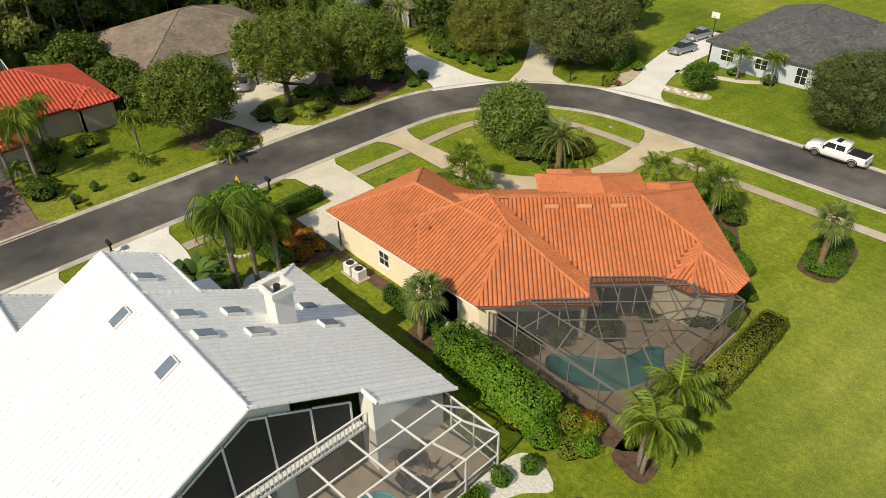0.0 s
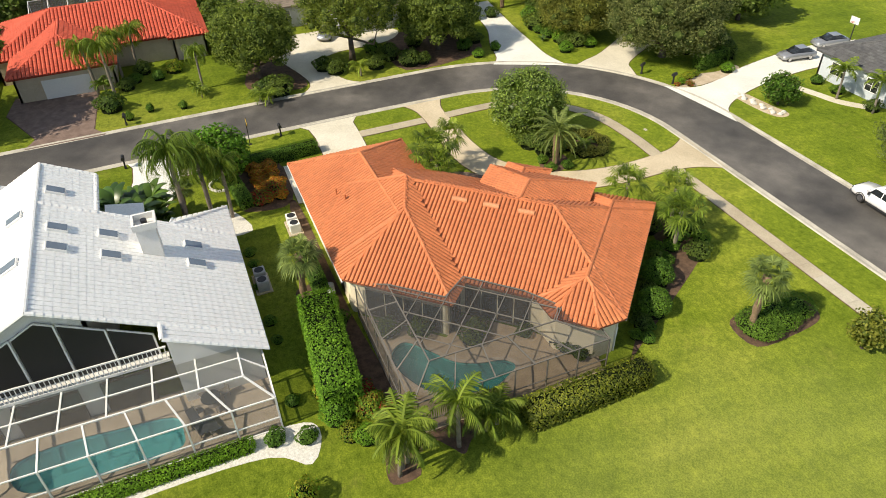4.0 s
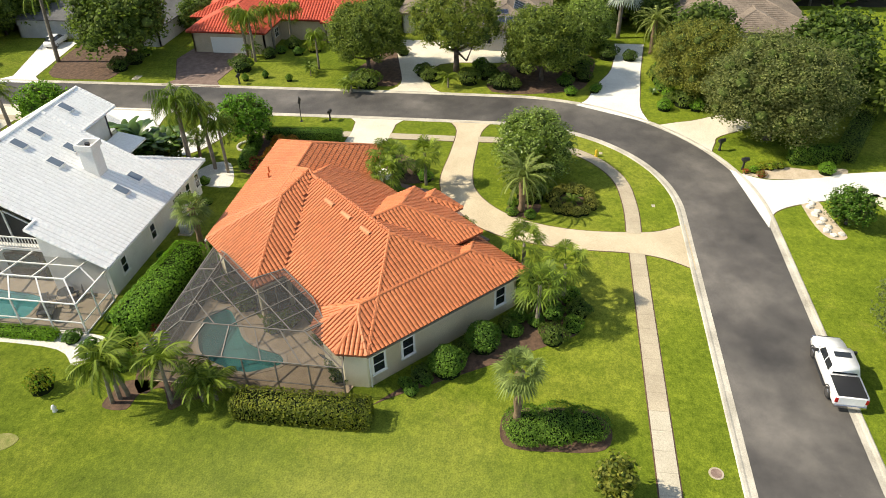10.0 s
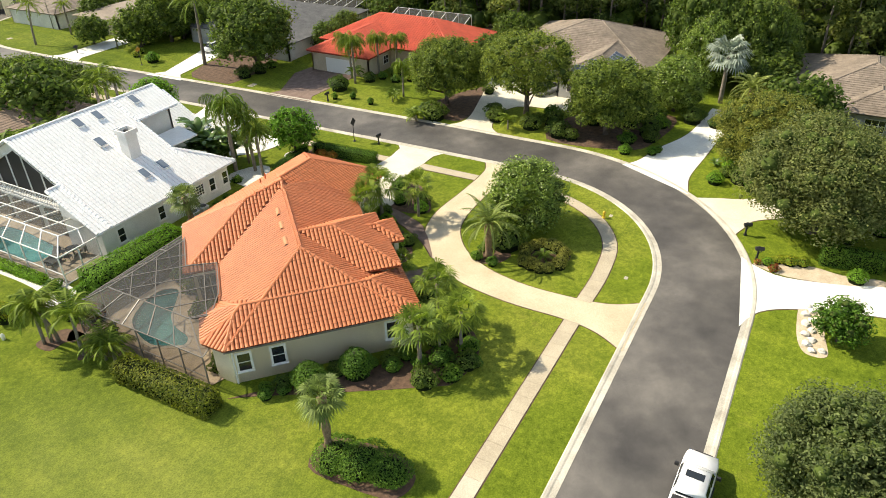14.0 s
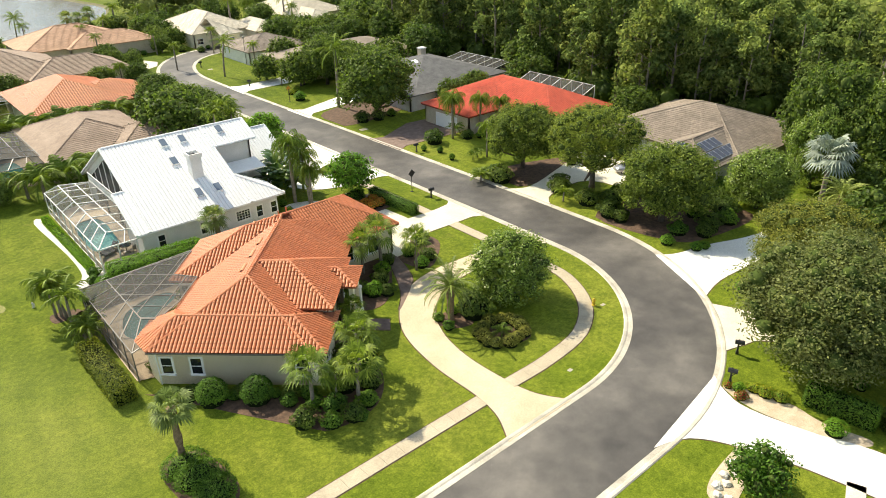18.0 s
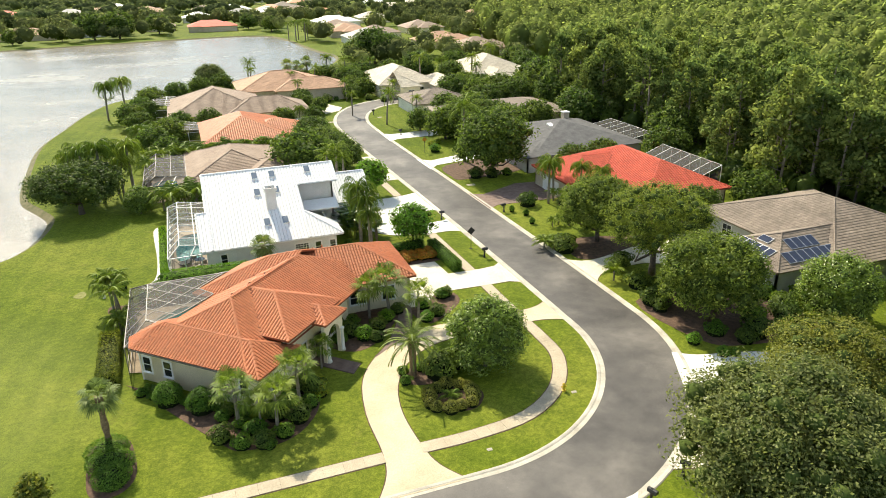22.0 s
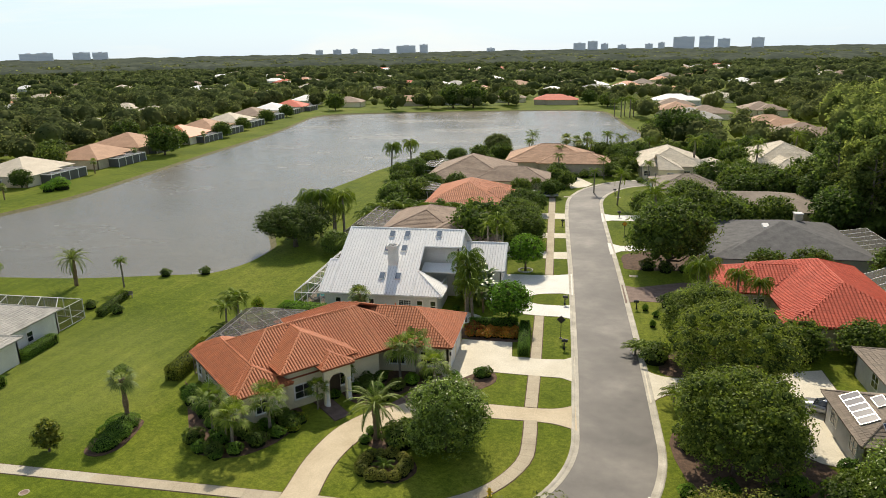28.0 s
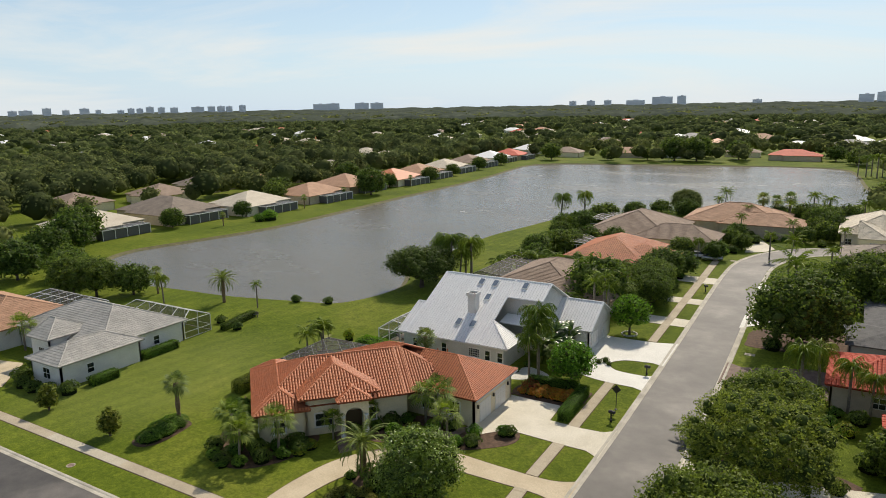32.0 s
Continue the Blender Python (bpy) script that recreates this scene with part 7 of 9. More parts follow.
hedge("low hedge on the lake lawn", -10.5, -27.0, -12.0, -19.0, 1.2, 1.0, M_LEAF_DARK, None, 0.17)
hedge("tall clipped hedge beside a driveway", 47.0, -76.4, 47.6, -81.0, 1.3, 1.7, M_LEAF, None, 0.15)
hedge("long clipped hedge behind a driveway", 47.6, -81.6, 60, -88, 1.8, 1.6, M_LEAF_DARK, None, 0.2)
for x, y, s in ((14.8, -47.2, 1.0), (17.4, -49.3, 1.02)):
    shrub("tight round clipped shrub by the house wall", x, y, S_BALL, s, group="round shrubs")
for x, y, s in ((18.9, -51.3, 0.7), (20.2, -52.8, 0.7), (16.2, -48.0, 0.5), (12.6, -45.2, 0.55), (13.6, -46.0, 0.5)):
    shrub("low shrub by the house wall", x, y, S_BUSH[int(x) % 2], s * 1.2)
S_MOUND = shrub_mesh("mound", None, M_LEAF, 91, 1.45, 1.3, 1.1, 3000, 0.12, 0.03)
for x, y, k in ((10.5, -52.6, 1.05), (10.8, -54.3, 1.15), (11.0, -56.0, 1.0)):
    shrub("low clipped mound of small-leaved shrubs under a fan palm", x, y, S_MOUND, k, group="palm bed shrubs")
for k, (x, y, s) in enumerate(((18.6, -54.0, 1.0), (20.0, -55.4, 1.0), (21.6, -55.8, 0.9), (23.2, -55.2, 1.0), (24.6, -53.6, 1.0), (25.8, -52.0, 1.0), (26.4, -50.2, 1.1), (21.2, -54.0, 1.1), (23.0, -52.6, 1.1), (24.4, -51.0, 1.1), (25.2, -49.4, 1.0), (22.0, -56.2, 0.7))):
    shrub("mixed dark shrub in the corner bed", x, y, (S_DARK[0], S_BUSH[0], S_DARK[1], S_BUSH[1])[k % 4], s, group="corner bed shrubs")
shrub("yellow-green shrub in the corner bed", 27.0, -49.2, S_YELLOW, 0.9)
shrub("yellow-green shrub in the corner bed", 26.9, -50.8, S_YELLOW, 0.8)
for k, (x, y, s) in enumerate(((29.2, -41.6, 1.0), (30.4, -42.6, 1.0), (31.6, -41.6, 1.1), (32.8, -42.8, 1.0), (30.6, -40.2, 1.0), (32.4, -39.6, 1.0), (34.6, -41.4, 0.9), (35.8, -40.0, 0.9), (37.4, -38.8, 0.8), (28.6, -44.0, 0.9), (33.8, -43.6, 0.8), (40.2, -38.8, 0.9), (41.0, -40.8, 0.9), (42.8, -37.2, 1.0), (43.4, -37.0, 0.8), (39.6, -41.6, 0.8))):
    shrub("leafy shrub in the entry bed", x, y, (S_DARK[0], S_BUSH[0], S_DARK[1], S_BRIGHT)[k % 4], s, group="entry bed shrubs")
shrub("round leafy shrub on the island", 37.4, -51.6, S_DARK[0], 1.7)
shrub("round leafy shrub on the island", 39.2, -50.6, S_DARK[1], 1.3)
for x, y in ((34.4, -50.2), (34.2, -51.8), (36.0, -50.2)):
    shrub("low shrub at the foot of a date palm", x, y, S_BUSH[0], 0.7)
for k in range(13):
    a = k / 13 * 2 * math.pi
    shrub("small clipped ball shrub on the island", 37.0 + 1.85 * math.cos(a) * (1 + 0.1 * (k % 3)), -55.4 + 1.6 * math.sin(a) * (1 + 0.12 * (k % 2)), S_CYCAD, 1.3 + 0.25 * (k % 3 == 0), group="ball shrubs")
plant("palm_tree", "low spiky cycad among ball shrubs", "palm", palm_kind("adonidia", 0.3, 31), 37.0, -55.4, 0.75)
for x, y, s in ((15.6, -26.2, 1.0), (14.4, -26.6, 1.0), (13.4, -27.2, 0.9)):
    shrub("shrub with red flowers by the cage", x, y, S_RED, s, group="red shrubs")
for x, y, s, m in ((16.6, -24.2, 1.0, S_YELLOW), (14.6, -24.4, 1.1, S_BRIGHT), (13.0, -24.8, 0.9, S_YELLOW), (12.4, -25.6, 0.8, S_BRIGHT), (13.8, -22.4, 0.8, S_BUSH[0]), (14.4, -20.6, 0.8, S_BUSH[1])):
    shrub("rounded bright shrub at the lot line", x, y, m, s)
for x, y in ((24.6, -26.6), (22.6, -26.8)):
    shrub("rounded shrub by a side wall", x, y, S_BUSH[0], 0.9)
for k in range(12):
    shrub("orange croton in a mulch bed", 40.2 + (k % 6) * 1.05, -26.4 + (k // 6) * 1.2 + 0.15 * (k % 2), S_CROTON, 0.95 + 0.1 * (k % 3), group="crotons")
for x, y in ((40.9, -26.0), (40.2, -24.6)):
    shrub("dark red shrub by the garage", x, y, S_RED, 1.1)
BANANA = [banana_parts(61), banana_parts(62, 1.6)]
for x, y, s in ((38.6, -15.2, 1.5), (39.8, -16.2, 1.5), (39.4, -13.6, 1.4), (40.8, -14.8, 1.3), (38.2, -16.6, 1.3), (37.4, -13.6, 1.4), (38.8, -13.4, 1.8), (40.2, -11.4, 1.7), (37.8, -15.4, 1.5), (41.2, -16.0, 1.2)):
    plant("banana_plant", "tall dark broad-leaved plants by the drive", "plant", BANANA[int(x * 10) % 2], x, y, s * 0.85, group="bananas")
for x, y, s in ((22.5, -22.4, 0.5), (24.5, -22.3, 0.6), (28.5, -22.4, 0.6), (31.5, -22.4, 0.5), (33, -22.4, 0.6), (36.5, -20.6, 0.7), (37, -18.2, 0.7), (16.8, -22.2, 0.6)):
    shrub("small shrub along a white wall", x, y, S_BUSH[int(x) % 2], s)
shrub("round yellow-green topiary head on a short stem", 9.8, -21.3, S_YELLOW, 0.95, sz=1.6)
for x, y, s in ((45.5, -12.0, 0.5), (44.8, -12.8, 0.45), (46.2, -12.9, 0.4)):
    shrub("small shrub on a gravel island", x, y, S_DARK[0], s)
for x, y, s, m in ((61.6, -30.8, 1.6, S_DARK[0]), (62.2, -29.6, 1.4, S_DARK[1]), (63, -47, 1.4, S_DARK[0]), (64.6, -54.8, 1.3, S_BUSH[0]), (61.6, -55.4, 0.8, S_BRIGHT), (68, -56.4, 1.5, S_DARK[1]), (71, -57, 1.4, S_BUSH[1]), (74, -54, 1.7, S_DARK[0]), (60.6, -66.6, 0.8, S_DARK[0]), (63.8, -66.4, 1.2, S_BUSH[0]), (67, -66.4, 1.6, S_DARK[1]), (70.4, -67.2, 1.7, S_BUSH[1]), (72.5, -69.5, 1.8, S_DARK[0]), (58.4, -65.8, 0.95, S_BRIGHT), (66.6, -71.5, 1.7, S_DARK[1]), (45.5, -74.2, 0.75, S_YELLOW), (45.8, -75.2, 0.7, S_YELLOW), (45.4, -73.4, 0.6, S_YELLOW), (43.9, -73.2, 0.55, S_RED), (44.4, -71.9, 0.4, S_RED), (44.6, -72.6, 0.5, S_BRIGHT), (45.1, -79.3, 0.85, S_BRIGHT), (58.6, -69.4, 0.9, S_BRIGHT), (59.8, -68.2, 1.5, S_DARK[0]), (61.0, -67.0, 1.1, S_BUSH[0]), (54.2, -80.8, 1.0, S_BUSH[0]), (51.4, -78.5, 0.7, S_BUSH[1]), (70.4, -15, 1.0, S_DARK[0]), (72.2, -16, 1.0, S_BUSH[1]), (74.5, -17, 1.1, S_DARK[1]), (64, 3.4, 1.3, S_DARK[0]), (66.6, 2.6, 1.2, S_DARK[1]), (69.4, 2.8, 1.1, S_BUSH[0]), (75.5, -27.2, 1.3, S_DARK[0]), (78, -28, 1.2, S_DARK[1]), (78.6, -52, 1.7, S_BUSH[0]), (80, -54.6, 1.9, S_DARK[0]), (74.2, -60.2, 1.4, S_DARK[1]), (38.4, -86.0, 0.9, S_BUSH[0]), (35.6, -86.0, 0.9, S_BUSH[1]), (31, -86.0, 0.9, S_DARK[0]), (22.6, -89, 1.0, S_BUSH[0]), (63.5, 22.5, 1.2, S_BRIGHT), (64.5, 27.5, 0.9, S_YELLOW), (66, 28.5, 0.9, S_YELLOW)):
    shrub("garden shrub on the street side", x, y, m, s)
for x, y, s in ((-5.6, -7.6, 0.9), (-11.5, -9.4, 0.9), (-14, -24.2, 0.9), (-9, -25.4, 0.9), (44.5, 66, 1.4), (46.5, 63.8, 1.5), (49.2, 66.4, 1.2), (42.5, 61, 1.4), (52, 80, 1.5), (55, 84, 1.5), (60.5, 88, 1.4), (66, 82, 1.2), (69, 78, 1.0), (50, 86, 1.4), (80, 74.5, 1.0), (94, 74, 1.0), (98, 78, 1.2), (112, 78.5, 1.2), (-20.5, -50, 1.0), (-30, -56, 1.4), (-26, -57, 1.3)):
    shrub("dark leafy garden shrub near houses", x, y, S_DARK[abs(int(x)) % 2], s)

# ---- more garden trees between the houses ----
for x, y, s, k in ((36.0, 11.2, 1.05, 0), (13.0, 40.0, 0.7, 1), (15.5, 47.0, 0.7, 0), (40.5, 30.0, 0.7, 1), (44.0, 40.0, 0.6, 0), (8.0, 70.0, 0.7, 1), (11.0, 88.0, 0.7, 0), (28.0, 90.0, 0.6, 1), (48.0, 80.0, 0.55, 0), (64.0, 94.0, 0.6, 1), (93.0, 70.0, 0.8, 0), (96.0, 99.0, 0.8, 1), (76.0, 50.5, 0.7, 0), (82.0, 29.5, 0.8, 1), (89.0, 30.0, 0.8, 0), (70.0, 32.0, 0.7, 1), (98.0, 56.0, 0.9, 0), (80.5, -0.5, 0.6, 1), (87.0, 0.6, 0.6, 0), (94.5, -27.5, 0.7, 1), (77.5, -28.0, 0.55, 0), (84.0, -28.2, 0.6, 1), (90, -66, 0.9, 0), (86, -66.5, 0.7, 1), (74, -72, 0.9, 0), (70, -86, 1.0, 1), (62, -84, 0.9, 0), (58, -92, 1.0, 1)):
    plant("tree", "leafy garden tree between the houses", "tree", P(mango_far[k]), x, y, s)
for x, y, s, m in ((73.0, -33.0, 0.9, S_DARK[0]), (75.0, -50.5, 1.3, S_BUSH[0]), (72.6, -55.6, 1.6, S_DARK[0]), (70.0, -53.6, 1.5, S_BUSH[1]), (66.2, -57.0, 1.0, S_DARK[1]), (62.6, -58.2, 0.7, S_BRIGHT), (63.6, -58.6, 0.7, S_BUSH[0]), (73.8, -63.0, 1.0, S_DARK[0]), (65.6, -66.0, 1.0, S_BUSH[0]), (68.8, -66.4, 1.2, S_YELLOW), (61.8, -66.8, 1.0, S_BRIGHT), (59.8, -68.2, 0.8, S_DARK[1]), (36.4, 3.4, 1.2, S_DARK[0]), (39.0, 5.6, 1.2, S_BUSH[0]), (43.4, 16.4, 1.3, S_DARK[1]), (44.2, 28.0, 1.4, S_DARK[0]), (43.8, 37.6, 1.4, S_BUSH[0]), (42.4, 44.6, 1.5, S_DARK[1]), (40.8, 50.4, 1.4, S_DARK[0]), (44.0, 52.0, 1.0, S_BUSH[1]), (37.8, 57.4, 1.3, S_DARK[1]), (33.4, 57.6, 1.3, S_BUSH[0]), (27.0, 57.6, 1.4, S_DARK[0])):
    shrub("leafy garden shrub near the street", x, y, m, s)

# ---- garden of the red-roofed house and the lake bank ----
shrub("dark round shrub on a front lawn", 65.4, -13.1, S_DARK[0], 1.5)
shrub("yellow-green shrub by a courtyard wall", 73.4, -20.4, S_YELLOW, 1.3)
shrub("leafy shrub by a courtyard wall", 71.8, -18.6, S_BUSH[0], 1.0)
for x, y in ((63.2, -17.0), (62.4, -20.4), (62.0, -14.8)):
    shrub("thin young shrub on the lawn", x, y, S_BUSH[1], 0.55, sz=0.9)
for x, y, s, m in ((64.5, -38.1, 1.3, S_DARK[0]), (66.0, -37.0, 1.2, S_DARK[1]), (64.0, -43.0, 1.4, S_DARK[0]), (65.8, -45.2, 1.4, S_DARK[1]), (68.6, -44.0, 1.4, S_BUSH[0]), (62.8, -48.6, 1.0, S_DARK[1]), (68.5, -49.5, 1.2, S_DARK[0])):
    shrub("dark understorey shrub below a shade tree", x, y, m, s)
for x, y, s, k in ((3.2, 17.4, 1.2, 0), (5.4, 16.0, 1.28, 1), (10.0, 16.0, 1.25, 0), (7.6, 18.0, 1.1, 1), (1.0, 19.6, 1.0, 0), (8.6, 14.0, 0.95, 1), (1.9, 82.6, 1.25, 1), (5.3, 92.3, 1.2, 0)):
    plant("palm_tree", "dark queen palm on the lake bank", "palm", QUEEN[k], x, y, s, group="lake palms")
for x, y, s in ((49.6, 113.0, 1.55), (52.8, 115.5, 1.4), (56.0, 117.4, 1.55), (53.6, 112.0, 1.2)):
    plant("palm_tree", "round-headed sabal palm by the lake", "palm", SABAL, x, y, s, group="sabal palms by the lake")
for x, y, s in ((64.9, 109.4, 1.25), (66.4, 111.0, 1.1), (63.2, 111.6, 1.15)):
    plant("palm_tree", "upright fan-shaped palm by the lake", "palm", DATE, x, y, s)
plant("agave", "spiky dark green agave in a garden bed", "plant", banana_parts(64, 0.12, 16, 0.9, 0.10), 62.8, -65.0, 1.0)
for x, y, s, k in ((43.5, 18.7, 0.75, 0), (44.2, 15.2, 0.7, 1), (42.8, 25.6, 0.7, 0), (-46.8, -24.3, 0.9, 0), (-51, -26, 0.9, 1)):
    plant("tree", "leafy dark tree by pavement or bank", "tree", P(mango[k]), x, y, s)
plant("palm_tree", "coconut palm by the road bend", "palm", COCO, 61.8, 50.0, 1.0)
plant("palm_tree", "leaning queen palm on the lake lawn", "palm", QUEEN[1], -31.4, -21.6, 0.75)
hedge("clipped hedge along a pale house wall", -8.2, -50.4, -8.2, -46.6, 1.3, 1.1, M_LEAF, None, 0.15)
hedge("clipped hedge along a pale house wall", -10.6, -41.0, -10.7, -35.4, 1.3, 1.1, M_LEAF, None, 0.15)
for x, y, s in ((-18.0, -53.4, 1.3), (-15.6, -54.6, 1.1), (-13.0, -54.8, 1.0), (-19.2, -51.6, 1.2), (-8.4, -53.0, 1.2), (-10.6, -54.4, 1.1)):
    shrub("dark clipped shrub before a pale house", x, y, S_DARK[0], s)

# ---- greenery round the northern houses ----
for k, (x, y, s) in enumerate(((46.8, 57.5, 0.5), (40.0, 57.0, 0.55), (24, 60, 0.6), (18, 59.2, 0.6), (9.5, 63, 0.6), (50.5, 70.5, 0.45), (47.5, 74, 0.5), (62, 84.5, 0.5), (66.5, 88, 0.6), (67, 97, 0.7), (66, 104, 0.8), (70.5, 108, 0.8), (80, 109, 0.8), (90, 108, 0.8), (94.5, 96, 0.8), (95, 86, 0.6), (118, 84, 0.9), (120, 96, 1.0), (122, 108, 1.0), (104, 116, 0.9), (30, 109, 0.7), (24, 104, 0.7), (18, 98, 0.7), (12, 92, 0.7), (60, 112, 0.7), (54, 112, 0.6), (66.5, 40.5, 0.6), (69, 31.5, 0.8), (79, 31, 0.9), (103, 36, 1.0), (103, 48, 1.0), (88, 53.5, 0.8), (95, 54, 0.9), (88, 64, 0.8), (76, 28.5, 0.7), (15.4, 34, 0.6), (16.4, 52, 0.6), (10, 76, 0.7), (9.5, 82, 0.6))):
    plant("tree", "dark leafy garden tree beside a house", "tree", P(mango_far[k % 3]), x, y, s)
for k, (x, y, s) in enumerate(((70.5, 74.2, 0.8), (88, 73.6, 1.0), (92.5, 75, 0.9), (98, 84, 1.0), (114.5, 82, 1.0), (60, 82.5, 0.8), (48, 85.5, 0.8), (43.5, 57.0, 0.7), (56.5, 109.5, 0.9), (38.5, 110, 0.9), (95, 104, 1.1), (116, 116, 1.2), (74, 110, 1.0), (9, 68, 0.8), (66.5, 34.6, 0.7), (69, 50, 0.8))):
    plant("palm_tree", "palm in a front garden up the street", "palm", (ROYAL, QUEEN[0], COCO)[k % 3], x, y, s * 0.9)
for k, (x, y, s) in enumerate(((37, 58.8, 0.9), (33.5, 58.6, 0.8), (30, 58.8, 0.9), (41.5, 58.6, 0.9), (45, 60.5, 0.9), (47.8, 64.5, 1.0), (48.2, 68.8, 1.0), (57.8, 85, 1.0), (54.5, 84.8, 0.9), (51, 84.8, 0.9), (72, 80.8, 0.8), (80.8, 81.2, 0.8), (92.8, 79, 0.9), (100.2, 79, 0.9), (111, 79.2, 0.9), (64.5, 92, 1.2), (44, 33, 1.0), (43.4, 48, 1.1), (42.6, 55, 1.0))):
    shrub("rounded shrub in a front garden up the street", x, y, (S_DARK[0], S_BUSH[0], S_BRIGHT)[k % 3], s)

for x, y, s in ((59.6, -29.2, 1.0), (60.4, -28.4, 0.9), (60.6, -29.8, 0.9)):
    plant("palm_clump", "low bushy palm clump by the kerb", "palm", ARECA, x, y, s * 1.15, sz=s * 0.8, group="areca palms")

for k in range(9):
    x, y = uv(3.6 + k * 1.25, -0.75 - 0.2 * (k % 2))
    shrub("low leafy shrub along the cream house wall", x, y, (S_BUSH[0], S_DARK[1], S_BUSH[1])[k % 3], 0.6 + 0.12 * (k % 3), group="wall shrubs")

for x, y, s in ((14.4, -25.6, 1.15), (13.2, -26.2, 0.9), (15.6, -25.2, 0.9)):
    shrub("round lime-green shrub at the end of a hedge", x, y - 0.9, S_YELLOW, s, group="lime shrubs")
for x, y, s in ((10.4, -33.0, 1.2), (10.2, -32.2, 1.1)):
    plant("palm_clump", "bushy palm clump beside the pool cage", "palm", ARECA, x, y, s, group="areca palms")

# planting inside the screened pool enclosure, against the house
for x, y, k, s in ((17.3, -34.5, 0, 0.9), (18.0, -35.3, 1, 0.8), (16.4, -38.0, 0, 0.6), (14.0, -39.9, 1, 0.75), (13.2, -40.4, 0, 0.7), (19.4, -31.6, 1, 0.9), (20.3, -29.4, 0, 0.9)):
    shrub("dark leafy shrub inside the screened pool enclosure", x, y, S_DARK[k], s, group="enclosure shrubs")

# ---- woods to the east, suburb and skyline beyond the lake ----
FOREST = [(101, -160), (100, -72), (96, -66), (104.5, -54), (103, -29.5), (95, -26.5), (99, -24), (99, 0), (103, 4), (103, 56), (122, 64), (140, 92), (128, 120), (150, 200), (190, 300), (520, 300), (520, -160)]
structure("forest_floor", slab(FOREST, -0.05, 0.02), surface("leaf_litter", (0.02, 0.018, 0.010), (0.06, 0.05, 0.025), 0.5, 6.0, 0.95), "dark leaf litter under the woods", "forest floor")


def pine_mesh(seed, h=15.0, n=30, per=46, size=0.66):
    rng = np.random.default_rng(seed)
    z = h * (0.24 + 0.74 * rng.random(n) ** 0.9)
    rad = (1.0 - ((z / h - 0.5) / 0.52) ** 2).clip(0.12) * h * 0.19 * (0.5 + 0.8 * rng.random(n))
    a = rng.random(n) * 2 * math.pi
    C = np.column_stack([rad * np.cos(a), rad * np.sin(a), z])
    pos, nrm = clumps(C, np.full(n, h * 0.088) * (0.6 + 0.7 * rng.random(n)), per, rng, 0.3)
    v, f = leaf_quads(pos, size, rng, 0.9, out=nrm, loose=0.7)
    tr = Shape().tube([(0, 0, -0.1), (rng.normal() * 0.2, 0, h * 0.5), (rng.normal() * 0.3, rng.normal() * 0.3, h * 0.93)], [0.2, 0.15, 0.05], 6)
    for k in rng.choice(n, 8, replace=False):
        tr.tube([(0, 0, C[k][2] - 1.2), tuple(C[k])], [0.07, 0.02], 4)
    return [("trunk", tr.mesh("trunk", M_PALM_BARK, True)), ("crown", mesh_of("crown", v, f, M_PINE))]


PINES = [pine_mesh(100 + k, 13.0 + 1.2 * k) for k in range(4)]
rng = np.random.default_rng(5)


def scatter(poly, step, rng, jitter=0.45):
    xs, ys = [p[0] for p in poly], [p[1] for p in poly]
    X, Y = np.meshgrid(np.arange(min(xs), max(xs), step), np.arange(min(ys), max(ys), step))
    X, Y = X.ravel() + rng.normal(size=X.size) * step * jitter, Y.ravel() + rng.normal(size=X.size) * step * jitter
    ok = inside(X, Y, poly)
    return np.column_stack([X[ok], Y[ok]])


pts = scatter(FOREST, 5.2, rng)
edge_d = np.min([np.abs(pts[:, 0] - 100) + np.maximum(0, np.abs(pts[:, 1] + 5) - 75) * 0.6], axis=0)
order = np.argsort(edge_d)
for k in order[:240]:
    x, y = pts[k]
    plant("pine_tree", "tall thin pine at the edge of the woods", "tree", PINES[k % 4], x, y, 0.8 + 0.5 * rng.random(), group="edge pines")


def crowd(name, label, pts, heights, rel_r, quads, size, mat, rng, low=0.15):
    """Many far trees in one mesh: sprays of leaf over rough crown shapes."""
    n = len(pts)
    h = heights
    d = rng.normal(size=(n, quads, 3))
    d /= np.linalg.norm(d, axis=2)[..., None]
    d[..., 2] = np.where(d[..., 2] < -0.3, -d[..., 2], d[..., 2])
    lump = 1 + 0.28 * np.sin(d[..., 0] * 4 + rng.random((n, 1)) * 6) * np.cos(d[..., 1] * 5 + rng.random((n, 1)) * 6)
    r = (h * rel_r)[:, None] * lump * (0.78 + 0.27 * rng.random((n, quads)))
    p = d * r[..., None]
    p[..., 2] = p[..., 2] * (0.5 * h * (1 - low) / (h * rel_r))[:, None] + (h * (0.5 + low * 0.5))[:, None]
    p[..., 0] += pts[:, 0][:, None]
    p[..., 1] += pts[:, 1][:, None]
    v, f = leaf_quads(p.reshape(-1, 3), np.repeat(size * h / h.mean(), quads), rng, 0.5, 0.0, 0.75, d.reshape(-1, 3), 0.4)
    mids = np.column_stack([pts, h * (0.5 + low * 0.5)])
    k = rng.uniform(0.72, 1.0, (n, len(BALL), 1))
    cv = mids[:, None] + BALL[None] * k * np.stack([h * rel_r * 0.92, h * rel_r * 0.92, h * 0.46 * (1 - low)], 1)[:, None]
    cf = BALL_F[None] + (np.arange(n) * len(BALL))[:, None, None] + len(v)
    ob = new(name, mesh_of(name, np.concatenate([v, cv.reshape(-1, 3)]), np.concatenate([f, cf.reshape(-1, 4)]), mat))
    return tagged(ob, label, "trees", kind="stuff")


